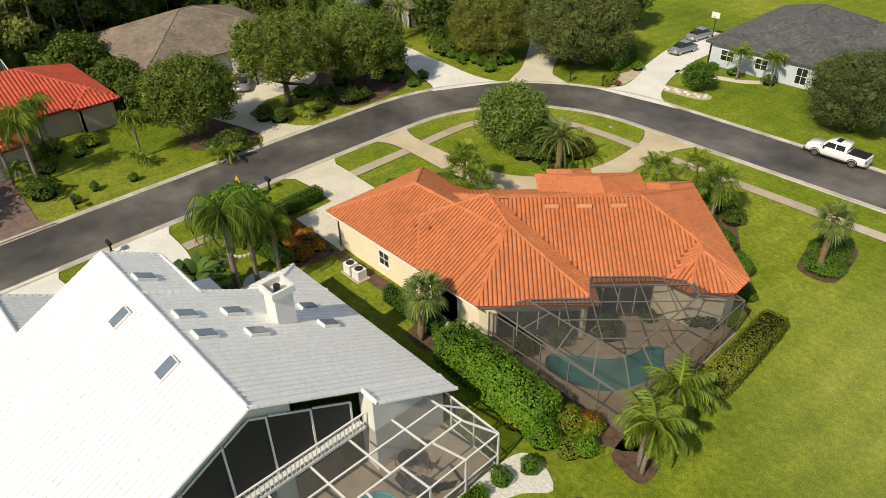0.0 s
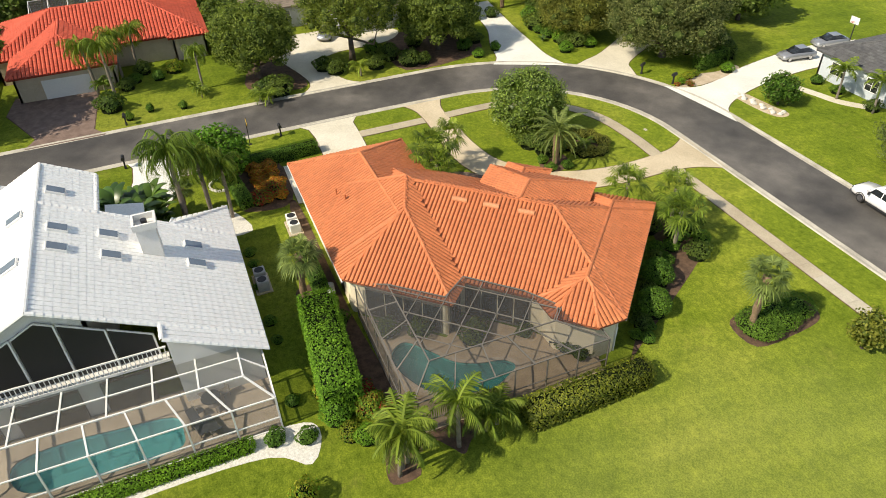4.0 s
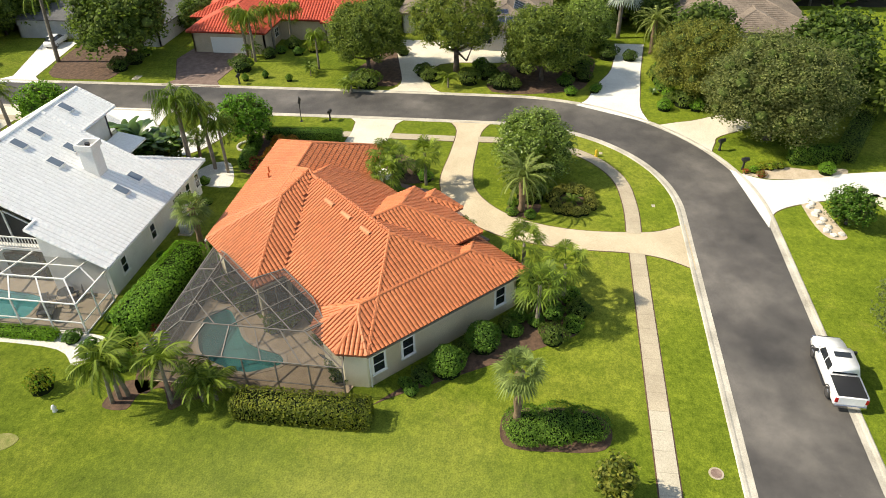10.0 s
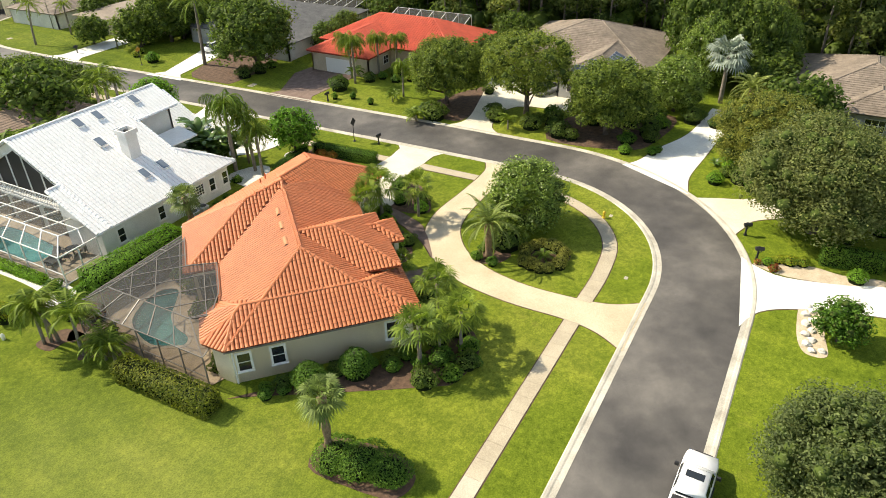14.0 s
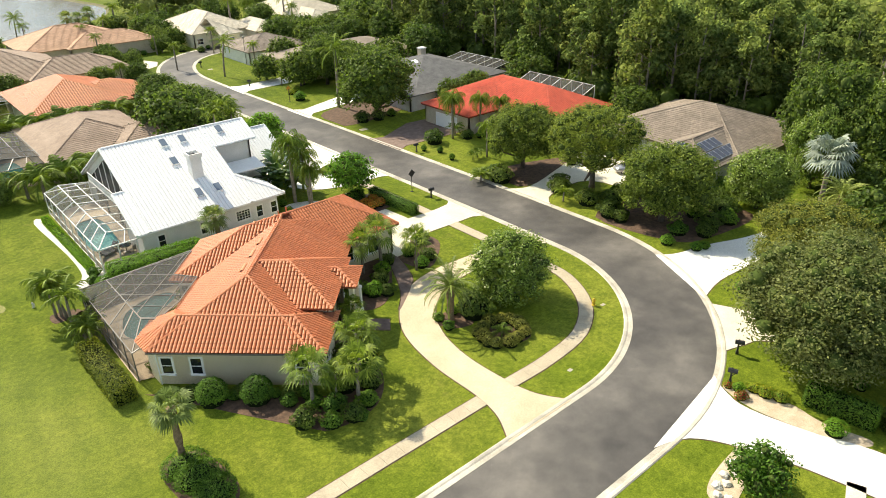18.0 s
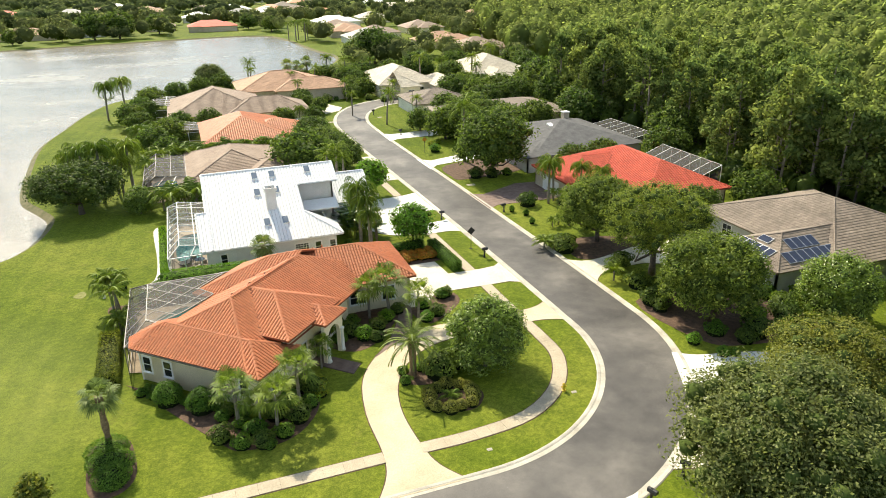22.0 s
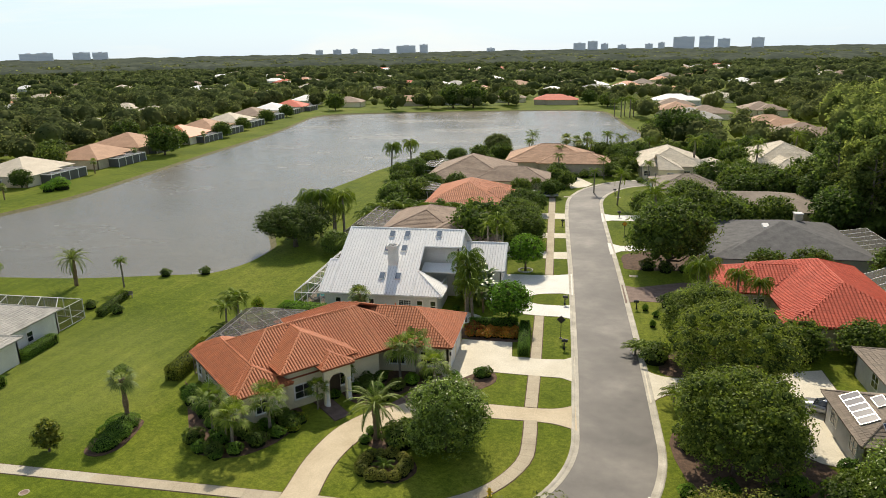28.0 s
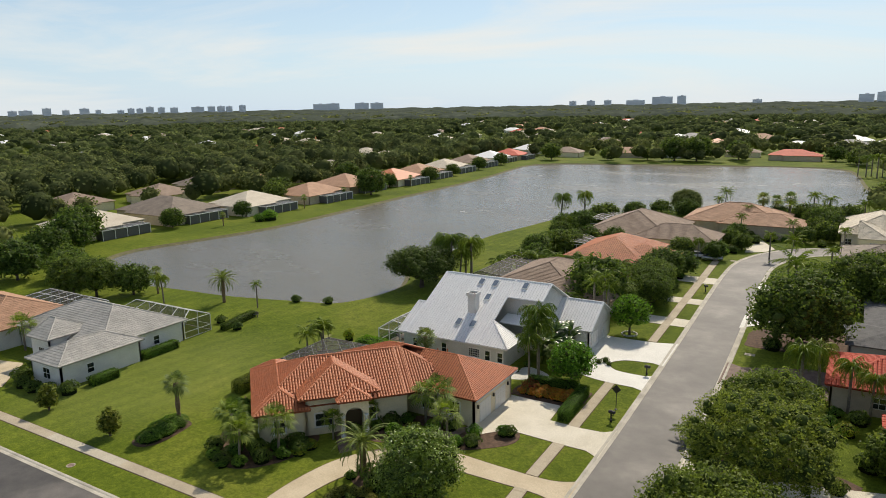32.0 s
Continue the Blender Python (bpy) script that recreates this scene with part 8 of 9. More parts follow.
rest = pts[order[240:]]
near_w = rest[:, 0] < 230
crowd("woods", "dense green pine and cypress woods", rest[near_w], 9.0 + 8 * rng.random(near_w.sum()), 0.27, 90, 0.85, M_PINE, rng, 0.1)
crowd("woods", "dense green pine and cypress woods far off", rest[~near_w], 9.0 + 8 * rng.random((~near_w).sum()), 0.30, 24, 1.7, M_PINE, rng, 0.2)
under = scatter([(100, -100), (97, -62), (105, -52), (104, -29), (97, -26), (100, 0), (104, 4), (104, 56), (124, 64), (124, -100)], 3.4, rng)
crowd("undergrowth", "dark undergrowth at the edge of the woods", under, 2.2 + 2.6 * rng.random(len(under)), 0.5, 45, 0.6, M_LEAF_DARK, rng, 0.0)

# far houses round the lake and in the suburb
far_mats = [(M_TILE_CREAM, M_STUCCO), (M_TILE_PINK, M_STUCCO_TAN), (M_TILE_TAN, M_STUCCO), (M_TILE_BROWN, M_STUCCO_TAN), (M_TILE_GREY, M_STUCCO_WHITE), (M_TILE_WHITE, M_STUCCO_WHITE), (M_TILE_RED, M_STUCCO_TAN), (M_TILE, M_STUCCO)]
far_names = ["cream", "salmon", "tan", "brown", "grey", "white", "red", "orange"]
HOUSES = []


def far_house(x, y, w, d, kind, second=True, cage_side=0):
    w_ = [Wing(rect(x - w / 2, x + w / 2, y - d / 2, y + d / 2), "eeee", 3.1, 0.38)]
    if second:
        w_.append(Wing(rect(x - w * 0.2, x + w * 0.62, y - d * 0.62, y + d * 0.1), "eeee", 3.0, 0.38))
    h = simple_house(f"distant house with a {far_names[kind]} hipped roof", w_, far_mats[kind][0], far_mats[kind][1], None, [(x + 0.9, y - d / 2 + 0.5, 0.9, 1.8, 1.3, 0, 1, 2)] if not second else [])
    HOUSES.append((x, y, max(w, d)))
    if cage_side:
        x0, x1 = sorted((x + cage_side * (w / 2 - 0.4), x + cage_side * (w / 2 + 5.2)))
        y0, y1, xo = y - d * 0.34, y + d * 0.38, x1 if cage_side > 0 else x0
        part("screened_porch", Shape().box(x0 + 0.1, y0 + 0.1, 0.05, x1 - 0.1, y1 - 0.1, 2.55), M_CAGE_FAR, h, "dark screened porch")
        bars = Shape().beam((xo, y0, 2.65), (xo, y1, 2.65), 0.16)
        for k in range(5):
            yy = y0 + (y1 - y0) * k / 4
            bars.beam((xo, yy, 0), (xo, yy, 2.65), 0.14).beam((x0, yy, 2.68), (x1, yy, 2.68), 0.14)
        part("porch_frame", bars, M_WHITE_METAL, h, "pale aluminium porch frame")


M_CAGE_FAR = plain("far_screen", (0.10, 0.10, 0.10), 0.6)
# west bank, its second row, the north bank and the street beyond
for x, y, w, d, k in ((-112, 17, 20, 20, 0), (-115, 45, 26, 20, 3), (-103, 68, 18, 20, 0), (-102, 97, 17, 20, 1), (-108, 125, 20, 20, 1), (-104, 153, 18, 20, 7), (-107, 178, 18, 20, 1), (-110, 207, 18, 20, 0), (-113, 238, 18, 20, 2), (-116, 270, 18, 18, 5), (-114, 292, 18, 17, 6), (-130, -10, 20, 18, 2),
                      (-53, 329, 24, 15, 1), (-88, 322, 18, 15, 2), (39, 333, 24, 15, 6), (-26, 334, 18, 14, 4), (10, 352, 18, 14, 2)):
    far_house(x, y, w, d, k, True, 1 if x < -95 else 0)
for x, y, w, d, k in ((-157, 40, 19, 18, 2), (-153, 71, 18, 18, 2), (-164, 102, 20, 20, 3), (-158, 120, 18, 16, 7), (-156, 150, 20, 20, 1), (-163, 182, 20, 18, 0), (-160, 204, 18, 16, 4), (-177, 250, 20, 18, 0), (-122, 339, 18, 16, 5), (-174, 376, 18, 16, 7),
                      (65, 424, 26, 20, 4), (105, 436, 24, 20, 2), (108, 325, 24, 16, 5), (101, 263, 18, 18, 1), (102, 224, 20, 20, 4), (127, 193, 22, 18, 1), (131, 163, 20, 18, 2), (65, 492, 22, 18, 5), (-32, 514, 24, 18, 1), (2, 508, 24, 18, 1), (-30, 604, 24, 18, 5), (103, 292, 18, 16, 2), (112, 245, 18, 16, 2), (136, 345, 18, 18, 0), (140, 262, 18, 18, 2)):
    far_house(x, y, w, d, k)
hr = np.random.default_rng(12)
for k in range(230):
    a = radians(hr.uniform(-68, 30))
    r = hr.uniform(430, 1150)
    x, y = 45 + r * math.sin(a), -100 + r * math.cos(a)
    if y > 390 or x < -205 or (x > 175 and y > 250):
        far_house(x, y, hr.uniform(17, 24), hr.uniform(15, 19), (0, 0, 1, 2, 3, 4, 5, 5, 5, 6, 7)[int(hr.integers(0, 11))], False)

# trees of the suburb, thinning into a canopy towards the skyline
lake_pad = offset_ring(LAKE, 10)
house_xy = np.array([(x, y) for x, y, _ in HOUSES])
house_r = np.array([s for *_, s in HOUSES])


def sector(r0, r1, step, rng, a0=-72, a1=40):
    n = int((r1 * r1 - r0 * r0) * radians(a1 - a0) / 2 / step ** 2)
    r = np.sqrt(rng.uniform(r0 * r0, r1 * r1, n))
    a = np.radians(rng.uniform(a0, a1, n))
    return np.column_stack([45 + r * np.sin(a), -100 + r * np.cos(a)])


def free(p, near=0.95):
    """Keeps trees off the lake, the near streets, the woods and the roofs."""
    ok = ~inside(p[:, 0], p[:, 1], lake_pad) & ~inside(p[:, 0], p[:, 1], FOREST)
    ok &= ~((p[:, 0] > -72) & (p[:, 0] < 126) & (p[:, 1] < 128)) & ~((p[:, 0] > -20) & (p[:, 0] < 75) & (p[:, 1] < 175))
    dist = np.sqrt(((p[:, None, :] - house_xy[None]) ** 2).sum(2))
    front = (p[:, None, 1] < house_xy[None, :, 1]) & (np.abs(p[:, None, 0] - house_xy[None, :, 0]) < 12) & (dist < house_r[None] * near * 1.7)
    ok &= (dist > house_r[None] * near).all(1) & ~front.any(1)
    return p[ok]


fr = np.random.default_rng(33)
p1 = free(sector(90, 520, 9.5, fr))
bank = (p1[:, 0] > -128) & (p1[:, 0] < -70) & (p1[:, 1] < 310)
p1 = p1[~bank | ((fr.random(len(p1)) < 0.7) & (p1[:, 0] < -92))]
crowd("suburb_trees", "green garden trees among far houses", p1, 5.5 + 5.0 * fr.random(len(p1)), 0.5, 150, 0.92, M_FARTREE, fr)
p2 = free(sector(520, 1250, 15, fr))
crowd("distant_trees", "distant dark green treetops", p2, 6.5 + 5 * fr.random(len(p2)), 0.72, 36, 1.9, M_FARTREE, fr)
p3 = free(sector(1250, 2300, 24, fr))
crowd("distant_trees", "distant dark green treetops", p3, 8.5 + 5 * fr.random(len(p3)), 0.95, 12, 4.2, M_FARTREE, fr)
pw = free(np.column_stack([fr.uniform(-330, -128, 900), fr.uniform(-60, 330, 900)]))
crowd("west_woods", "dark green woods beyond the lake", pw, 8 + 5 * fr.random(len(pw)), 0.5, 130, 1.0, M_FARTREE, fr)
# dark broad trees on the banks
for k, (x, y, q) in enumerate(((-88.4, 116, 1.25), (-113, 92, 1.0), (-107, 84, 0.9), (-122, 144, 1.1), (-91.6, 164, 0.8), (-96, 139, 0.7), (-95, 190, 0.7), (-98, 222, 0.8), (-100, 252, 0.8), (-94, 56, 0.6), (-97, 32, 0.7), (-19, 308, 1.6), (-7, 308, 1.65), (12, 328, 1.3), (-55, 301, 0.9), (-34, 308, 0.8), (-86, 291, 1.2), (70, 307, 1.0), (86.6, 152, 1.5), (94, 160, 1.2), (81, 158, 1.0), (60, 330, 1.0))):
    plant("tree", "dark broad tree on the far lake bank", "tree", P(mango_far[k % 3]), x, y, q, group="bank trees")
for k, (x, y, q) in enumerate(((-90, 146, 0.9), (-86, 41, 0.8), (-88, 78, 0.9), (-92, 104, 0.8), (74, 249, 1.1), (78, 246, 1.2), (71, 252, 1.0), (76, 254, 1.1), (80, 251, 1.0))):
    plant("palm_tree", "palm on the far lake bank", "palm", (SABAL, ROYAL)[k > 3], x, y, q, group="bank palms")
for x, y, q in ((-81, 55, 2.4), (-84, 57, 2.0), (-82.6, 52, 1.8)):
    shrub("wide leafy shrub on the far lake bank", x, y, S_BRIGHT, q, group="bank shrubs")
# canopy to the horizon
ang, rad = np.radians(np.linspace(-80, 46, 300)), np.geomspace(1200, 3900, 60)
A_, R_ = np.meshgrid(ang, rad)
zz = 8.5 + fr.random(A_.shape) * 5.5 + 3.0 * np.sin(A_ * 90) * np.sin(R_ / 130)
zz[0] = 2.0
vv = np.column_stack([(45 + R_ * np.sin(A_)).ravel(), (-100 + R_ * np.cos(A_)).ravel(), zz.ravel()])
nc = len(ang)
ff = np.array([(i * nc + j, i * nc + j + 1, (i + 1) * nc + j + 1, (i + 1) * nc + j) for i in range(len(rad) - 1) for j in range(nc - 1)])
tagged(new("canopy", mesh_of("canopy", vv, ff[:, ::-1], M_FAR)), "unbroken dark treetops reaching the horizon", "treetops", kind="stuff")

# skyline
SKYLINE_A = [(-61.9, 32, 32), (-61.1, 48, 33), (-59.8, 32, 41), (-58.6, 27, 32), (-57.4, 37, 38), (-56.5, 21, 30), (-55.0, 27, 28), (-54.3, 27, 35), (-53.7, 27, 34), (-53.0, 32, 40), (-52.2, 29, 37), (-51.3, 32, 36), (-49.6, 53, 37), (-48.6, 32, 38), (-47.9, 32, 38), (-47.3, 29, 37), (-46.3, 29, 41), (-40.3, 64, 40), (-39.3, 59, 42)]
SKYLINE_B = [(-37.0, 64, 42), (-35.8, 59, 41), (-20.1, 32, 33), (-18.7, 37, 34), (-17.4, 32, 35), (-15.3, 80, 33), (-13.3, 86, 46), (-11.9, 37, 49), (0.3, 53, 42), (1.3, 43, 49), (2.2, 32, 38), (3.5, 37, 32), (5.5, 32, 34), (6.4, 27, 38), (8.0, 86, 60), (9.6, 59, 60), (10.8, 48, 49), (13.1, 48, 51), (-6.6, 37, 28)]
TOWERS = [(45 + 3300 * math.sin(radians(a)), -100 + 3300 * math.cos(radians(a)), w, t) for a, w, t in SKYLINE_A + SKYLINE_B]
for x, y, w, top in TOWERS:
    t = thing("tower_block", "pale high-rise block on the horizon", "building", pose(x, y, 0, 0, 0, math.degrees(math.atan2(x, y)) * -1), "skyline")
    d = w * 0.5
    part("wall", Shape().box(-w / 2, -d / 2, 0, w / 2, d / 2, top).box(-w * 0.12, -d * 0.2, top, w * 0.15, d * 0.2, top + 3), M_TOWER, t)
    for k in range(max(1, int((top - 12) / 5))):
        part("window_band", Shape().box(-w * 0.46, -d / 2 - 0.3, 14 + k * 5, w * 0.46, -d / 2, 16.4 + k * 5), M_TOWER_BAND, t)

# ---- vehicles and street things ----


def wheel(parent, x, y, r=0.39, w=0.26, side=1):
    ty = part("wheel", Shape().tube([(x, y - w / 2, r), (x, y - w / 2 + 0.04, r), (x, y + w / 2 - 0.04, r), (x, y + w / 2, r)], [r - 0.05, r, r, r - 0.05], 20), M_RUBBER, parent)
    yo = y + side * w / 2
    part("rim", Shape().tube([(x, yo - side * 0.02, r), (x, yo + side * 0.015, r)], [r * 0.66, r * 0.6], 16), M_CHROME, ty)


def lofted(sections):
    """A body skinned over cross-sections: each (x, half width, z bottom, z shoulder, z top, half width at top)."""
    s = Shape()
    n = 8
    for x, hw, zb, zs, zt, ht in sections:
        s.v += [(x, -hw * 0.92, zb), (x, -hw, zb + 0.12), (x, -hw, zs), (x, -ht, zt), (x, ht, zt), (x, hw, zs), (x, hw, zb + 0.12), (x, hw * 0.92, zb)]
    for i in range(len(sections) - 1):
        for k in range(n):
            s.f.append((i * n + k, (i + 1) * n + k, (i + 1) * n + (k + 1) % n, i * n + (k + 1) % n))
    s.f += [tuple(range(n)), tuple(range((len(sections) - 1) * n, len(sections) * n))[::-1]]
    return s


def pickup(x, y, yaw):
    t = thing("pickup_truck", "white pickup truck with black bed cover parked by the kerb", "truck", pose(x, y, 0.012, 0, 0, yaw))
    part("body", lofted([(-2.9, 0.92, 0.5, 0.85, 1.12, 0.92), (-2.8, 0.98, 0.42, 0.9, 1.2, 0.95), (0.9, 1.0, 0.4, 0.9, 1.2, 0.95), (1.0, 1.0, 0.4, 0.9, 1.2, 0.94), (2.2, 0.98, 0.4, 0.9, 1.14, 0.90), (2.75, 0.92, 0.42, 0.85, 1.02, 0.80), (2.92, 0.8, 0.5, 0.75, 0.9, 0.7)]), M_PAINT_WHITE, t, "glossy white body", True)
    part("cab", lofted([(-0.98, 0.9, 1.15, 1.3, 1.86, 0.72), (-0.75, 0.92, 1.15, 1.3, 1.93, 0.74), (0.55, 0.92, 1.15, 1.3, 1.94, 0.72), (1.0, 0.9, 1.15, 1.28, 1.74, 0.72), (1.55, 0.88, 1.1, 1.16, 1.2, 0.8)]), M_PAINT_WHITE, t, "", True)
    part("windscreen", Shape().add([(1.52, -0.78, 1.22), (1.52, 0.78, 1.22), (0.72, 0.68, 1.88), (0.72, -0.68, 1.88), (1.46, -0.76, 1.2), (1.46, 0.76, 1.2), (0.66, 0.66, 1.84), (0.66, -0.66, 1.84)], [(0, 1, 2, 3), (7, 6, 5, 4), (0, 3, 7, 4), (1, 5, 6, 2)]), M_GLASS, t)
    part("rear_window", Shape().add([(-1.0, -0.74, 1.3), (-1.0, 0.74, 1.3), (-0.93, 0.66, 1.78), (-0.93, -0.66, 1.78)], [(3, 2, 1, 0)]), M_GLASS, t)
    for sy in (-1, 1):
        for x0, x1 in ((-0.78, 0.02), (0.1, 0.86)):
            part("side_window", Shape().add([(x0, sy * 0.925, 1.3), (x1 + (0.3 if x1 > 0.5 else 0), sy * 0.925, 1.3), (x1, sy * 0.79, 1.78), (x0, sy * 0.79, 1.78)], [(0, 1, 2, 3) if sy < 0 else (3, 2, 1, 0)]), M_GLASS, t)
        part("mirror", Shape().box(0.98, sy * 1.16 - 0.13, 1.22, 1.12, sy * 1.16 + 0.13, 1.46, bev=0.03), M_BLACK, t)
        for wx in (-1.78, 1.78):
            wheel(t, wx, sy * 0.88, 0.4, 0.27, sy)
            part("fender_trim", Shape().tube([(wx + 0.48 * math.cos(a), sy * 0.985, 0.4 + 0.48 * math.sin(a)) for a in np.linspace(0.1, math.pi - 0.1, 9)], [0.045] * 9, 6), M_BLACK, t)
        part("head_lamp", Shape().box(2.74, sy * 0.72 - 0.14, 0.78, 2.9, sy * 0.72 + 0.14, 0.96, bev=0.03), M_CHROME, t)
        part("tail_lamp", Shape().box(-2.93, sy * 0.86 - 0.09, 0.75, -2.84, sy * 0.86 + 0.09, 1.1, bev=0.02), M_RED_LAMP, t)
        part("running_board", Shape().box(-1.2, sy * 1.0 - 0.08, 0.36, 1.2, sy * 1.0 + 0.08, 0.42, bev=0.02), M_BLACK, t)
    part("sunroof", Shape().box(-0.15, -0.5, 1.93, 0.35, 0.5, 1.955, bev=0.008), M_GLASS, t)
    part("bed_cover", Shape().box(-2.82, -0.84, 1.19, -1.04, 0.84, 1.235, bev=0.015), M_BLACK, t, "black bed cover")
    part("tailgate", Shape().box(-2.93, -0.78, 0.62, -2.85, 0.78, 1.18, bev=0.02), M_PAINT_WHITE, t)
    part("rear_bumper", Shape().box(-3.02, -0.92, 0.42, -2.84, 0.92, 0.62, bev=0.04), M_CHROME, t)
    part("front_bumper", Shape().box(2.78, -0.9, 0.4, 3.0, 0.9, 0.62, bev=0.05), M_CHROME, t)
    part("grille", Shape().box(2.86, -0.5, 0.64, 2.95, 0.5, 0.95, bev=0.02), M_BLACK, t)
    return t


def small_car(x, y, yaw, mat, label):
    t = thing("car", label, "car", pose(x, y, 0.034, 0, 0, yaw))
    part("body", lofted([(-2.2, 0.7, 0.4, 0.7, 0.85, 0.65), (-2.0, 0.85, 0.3, 0.7, 0.95, 0.75), (0.8, 0.88, 0.28, 0.7, 0.95, 0.78), (1.8, 0.85, 0.28, 0.62, 0.82, 0.72), (2.2, 0.7, 0.35, 0.55, 0.68, 0.6)]), mat, t, "", True)
    part("cabin", lofted([(-1.7, 0.7, 0.9, 0.95, 0.98, 0.66), (-1.0, 0.72, 0.9, 1.0, 1.42, 0.58), (0.2, 0.72, 0.9, 1.0, 1.44, 0.58), (1.1, 0.7, 0.88, 0.92, 0.95, 0.64)]), M_GLASS, t, "dark glazed cabin", True)
    part("roof", Shape().box(-1.0, -0.57, 1.4, 0.2, 0.57, 1.47, bev=0.03), mat, t)
    for sy in (-1, 1):
        for wx in (-1.35, 1.35):
            wheel(t, wx, sy * 0.76, 0.32, 0.2, sy)
    return t


pickup(17.3, -72.0, -1.5)
small_car(44.6, -89.0, 80, M_PAINT_SILVER, "silver car parked on a pale driveway")
small_car(46.0, -95.6, 80, M_PAINT_SILVER, "silver van parked on a pale driveway")
small_car(76.4, -40.2, 150, M_PAINT_SILVER, "silver car parked beside a grey house")
small_car(43.5, 58.0, 20, M_PAINT_WHITE, "white car parked in front of a house")
small_car(46.5, 56.6, 15, M_PAINT_SILVER, "silver car parked in front of a house")
small_car(72.6, 18.0, 5, M_PAINT_WHITE, "white car parked on a white driveway")


def mailbox(x, y, yaw, group="mailboxes"):
    t = thing("mailbox", "black mailbox on a black post beside the kerb", "mailbox", pose(x, y, 0, 0, 0, yaw), group)
    part("post", Shape().box(-0.07, -0.07, 0, 0.07, 0.07, 1.35, bev=0.01).box(-0.11, -0.11, 0, 0.11, 0.11, 0.25, bev=0.02), M_BLACK, t)
    body = Shape()
    prof = [(-0.16, 0.0), (0.16, 0.0), (0.16, 0.16), (0.11, 0.27), (0, 0.31), (-0.11, 0.27), (-0.16, 0.16)]
    n = len(prof)
    body.add([(x_, yy, 1.0 + z_) for yy in (-0.42, 0.28) for x_, z_ in prof], [tuple(range(n)), tuple(range(2 * n - 1, n - 1, -1))] + [(i, n + i, n + (i + 1) % n, (i + 1) % n) for i in range(n)])
    part("box", body, M_BLACK, t)
    part("arm", Shape().beam((0, -0.36, 0.97), (0, 0.26, 0.97), 0.07).beam((0, 0.0, 0.6), (0, -0.3, 0.95), 0.05), M_BLACK, t)
    return t


for x, y, yaw in ((51.55, -28.8, 90), (51.4, -13.9, 90), (50.2, 30.0, 90), (60.9, -14.4, -90), (45.0, -71.7, 20), (61.6, 38.6, -90), (48.8, -70.2, 30), (61.9, 62.0, -90)):
    mailbox(x, y, yaw)


def road_sign(x, y, yaw, face, label, size=0.75):
    t = thing("road_sign", label, "road sign", pose(x, y, 0, 0, 0, yaw))
    part("post", Shape().tube([(0, 0, 0), (0, 0, 2.3)], [0.045, 0.04], 10), M_BLACK, t)
    m = pose(0, -0.05, 2.45, 0, 45, 0)
    part("plate", Shape().box(-size / 2, -0.03, -size / 2, size / 2, 0.0, size / 2, m=m, bev=0.004), M_BLACK, t, "black back of a diamond plate")
    part("face", Shape().box(-size / 2 + 0.03, 0.0, -size / 2 + 0.03, size / 2 - 0.03, 0.012, size / 2 - 0.03, m=m), face, t)
    part("base", Shape().box(-0.16, -0.16, 0, 0.16, 0.16, 0.06, bev=0.02), M_BLACK, t)
    return t


road_sign(51.1, -25.6, 0, M_HYDRANT, "diamond road sign on a black post, seen from its dark back")
road_sign(61.6, 23.0, 180, plain("sign_orange", (0.55, 0.25, 0.02), 0.4), "diamond warning sign on a black post")

hyd = thing("fire_hydrant", "yellow fire hydrant in the grass verge", "hydrant", pose(46.25, -57.85, 0))
part("barrel", Shape().tube([(0, 0, 0), (0, 0, 0.08), (0, 0, 0.1), (0, 0, 0.55), (0, 0, 0.6), (0, 0, 0.72), (0, 0, 0.78)], [0.19, 0.19, 0.12, 0.12, 0.16, 0.1, 0.03], 14), M_HYDRANT, hyd)
for a in (0, 180):
    part("nozzle", Shape().tube([pose(0, 0, 0.42, 0, 0, a) @ Vector((0.1, 0, 0)), pose(0, 0, 0.42, 0, 0, a) @ Vector((0.24, 0, 0))], [0.06, 0.07], 10), M_HYDRANT, hyd)


def lid(x, y, w, d, mat, label, z=0.03):
    t = thing("utility_lid", label, "utility lid", pose(x, y, 0))
    part("frame", Shape().box(-w / 2, -d / 2, -0.02, w / 2, d / 2, z, bev=0.01), mat, t)
    part("cover", Shape().box(-w / 3, -d / 3, z - 0.01, w / 3, d / 3, z + 0.012, bev=0.005), M_WALK, t)


lid(46.95, -58.35, 0.45, 0.3, M_KERB, "small concrete utility lid in the grass")
lid(61.6, -0.2, 1.3, 0.9, M_WALK_NEW, "pale concrete utility lid in the lawn")
lid(37.3, -62.6, 0.4, 0.3, M_KERB, "small concrete utility lid in the grass")
lid(50.6, 58.0, 1.2, 1.0, M_WALK_NEW, "pale concrete utility lid in the lawn")
lid(62.5, 58.6, 1.0, 0.8, M_WALK_NEW, "pale concrete utility lid in the lawn")
man = thing("drain_cover", "round iron drain cover in the grass verge", "drain", pose(8.75, -63.3, 0))
part("ring", Shape().tube([(0, 0, -0.02), (0, 0, 0.03)], [0.42, 0.42], 24), M_WALK, man)
part("grate", Shape().tube([(0, 0, 0.0), (0, 0, 0.04)], [0.31, 0.31], 24), M_PAVER, man)


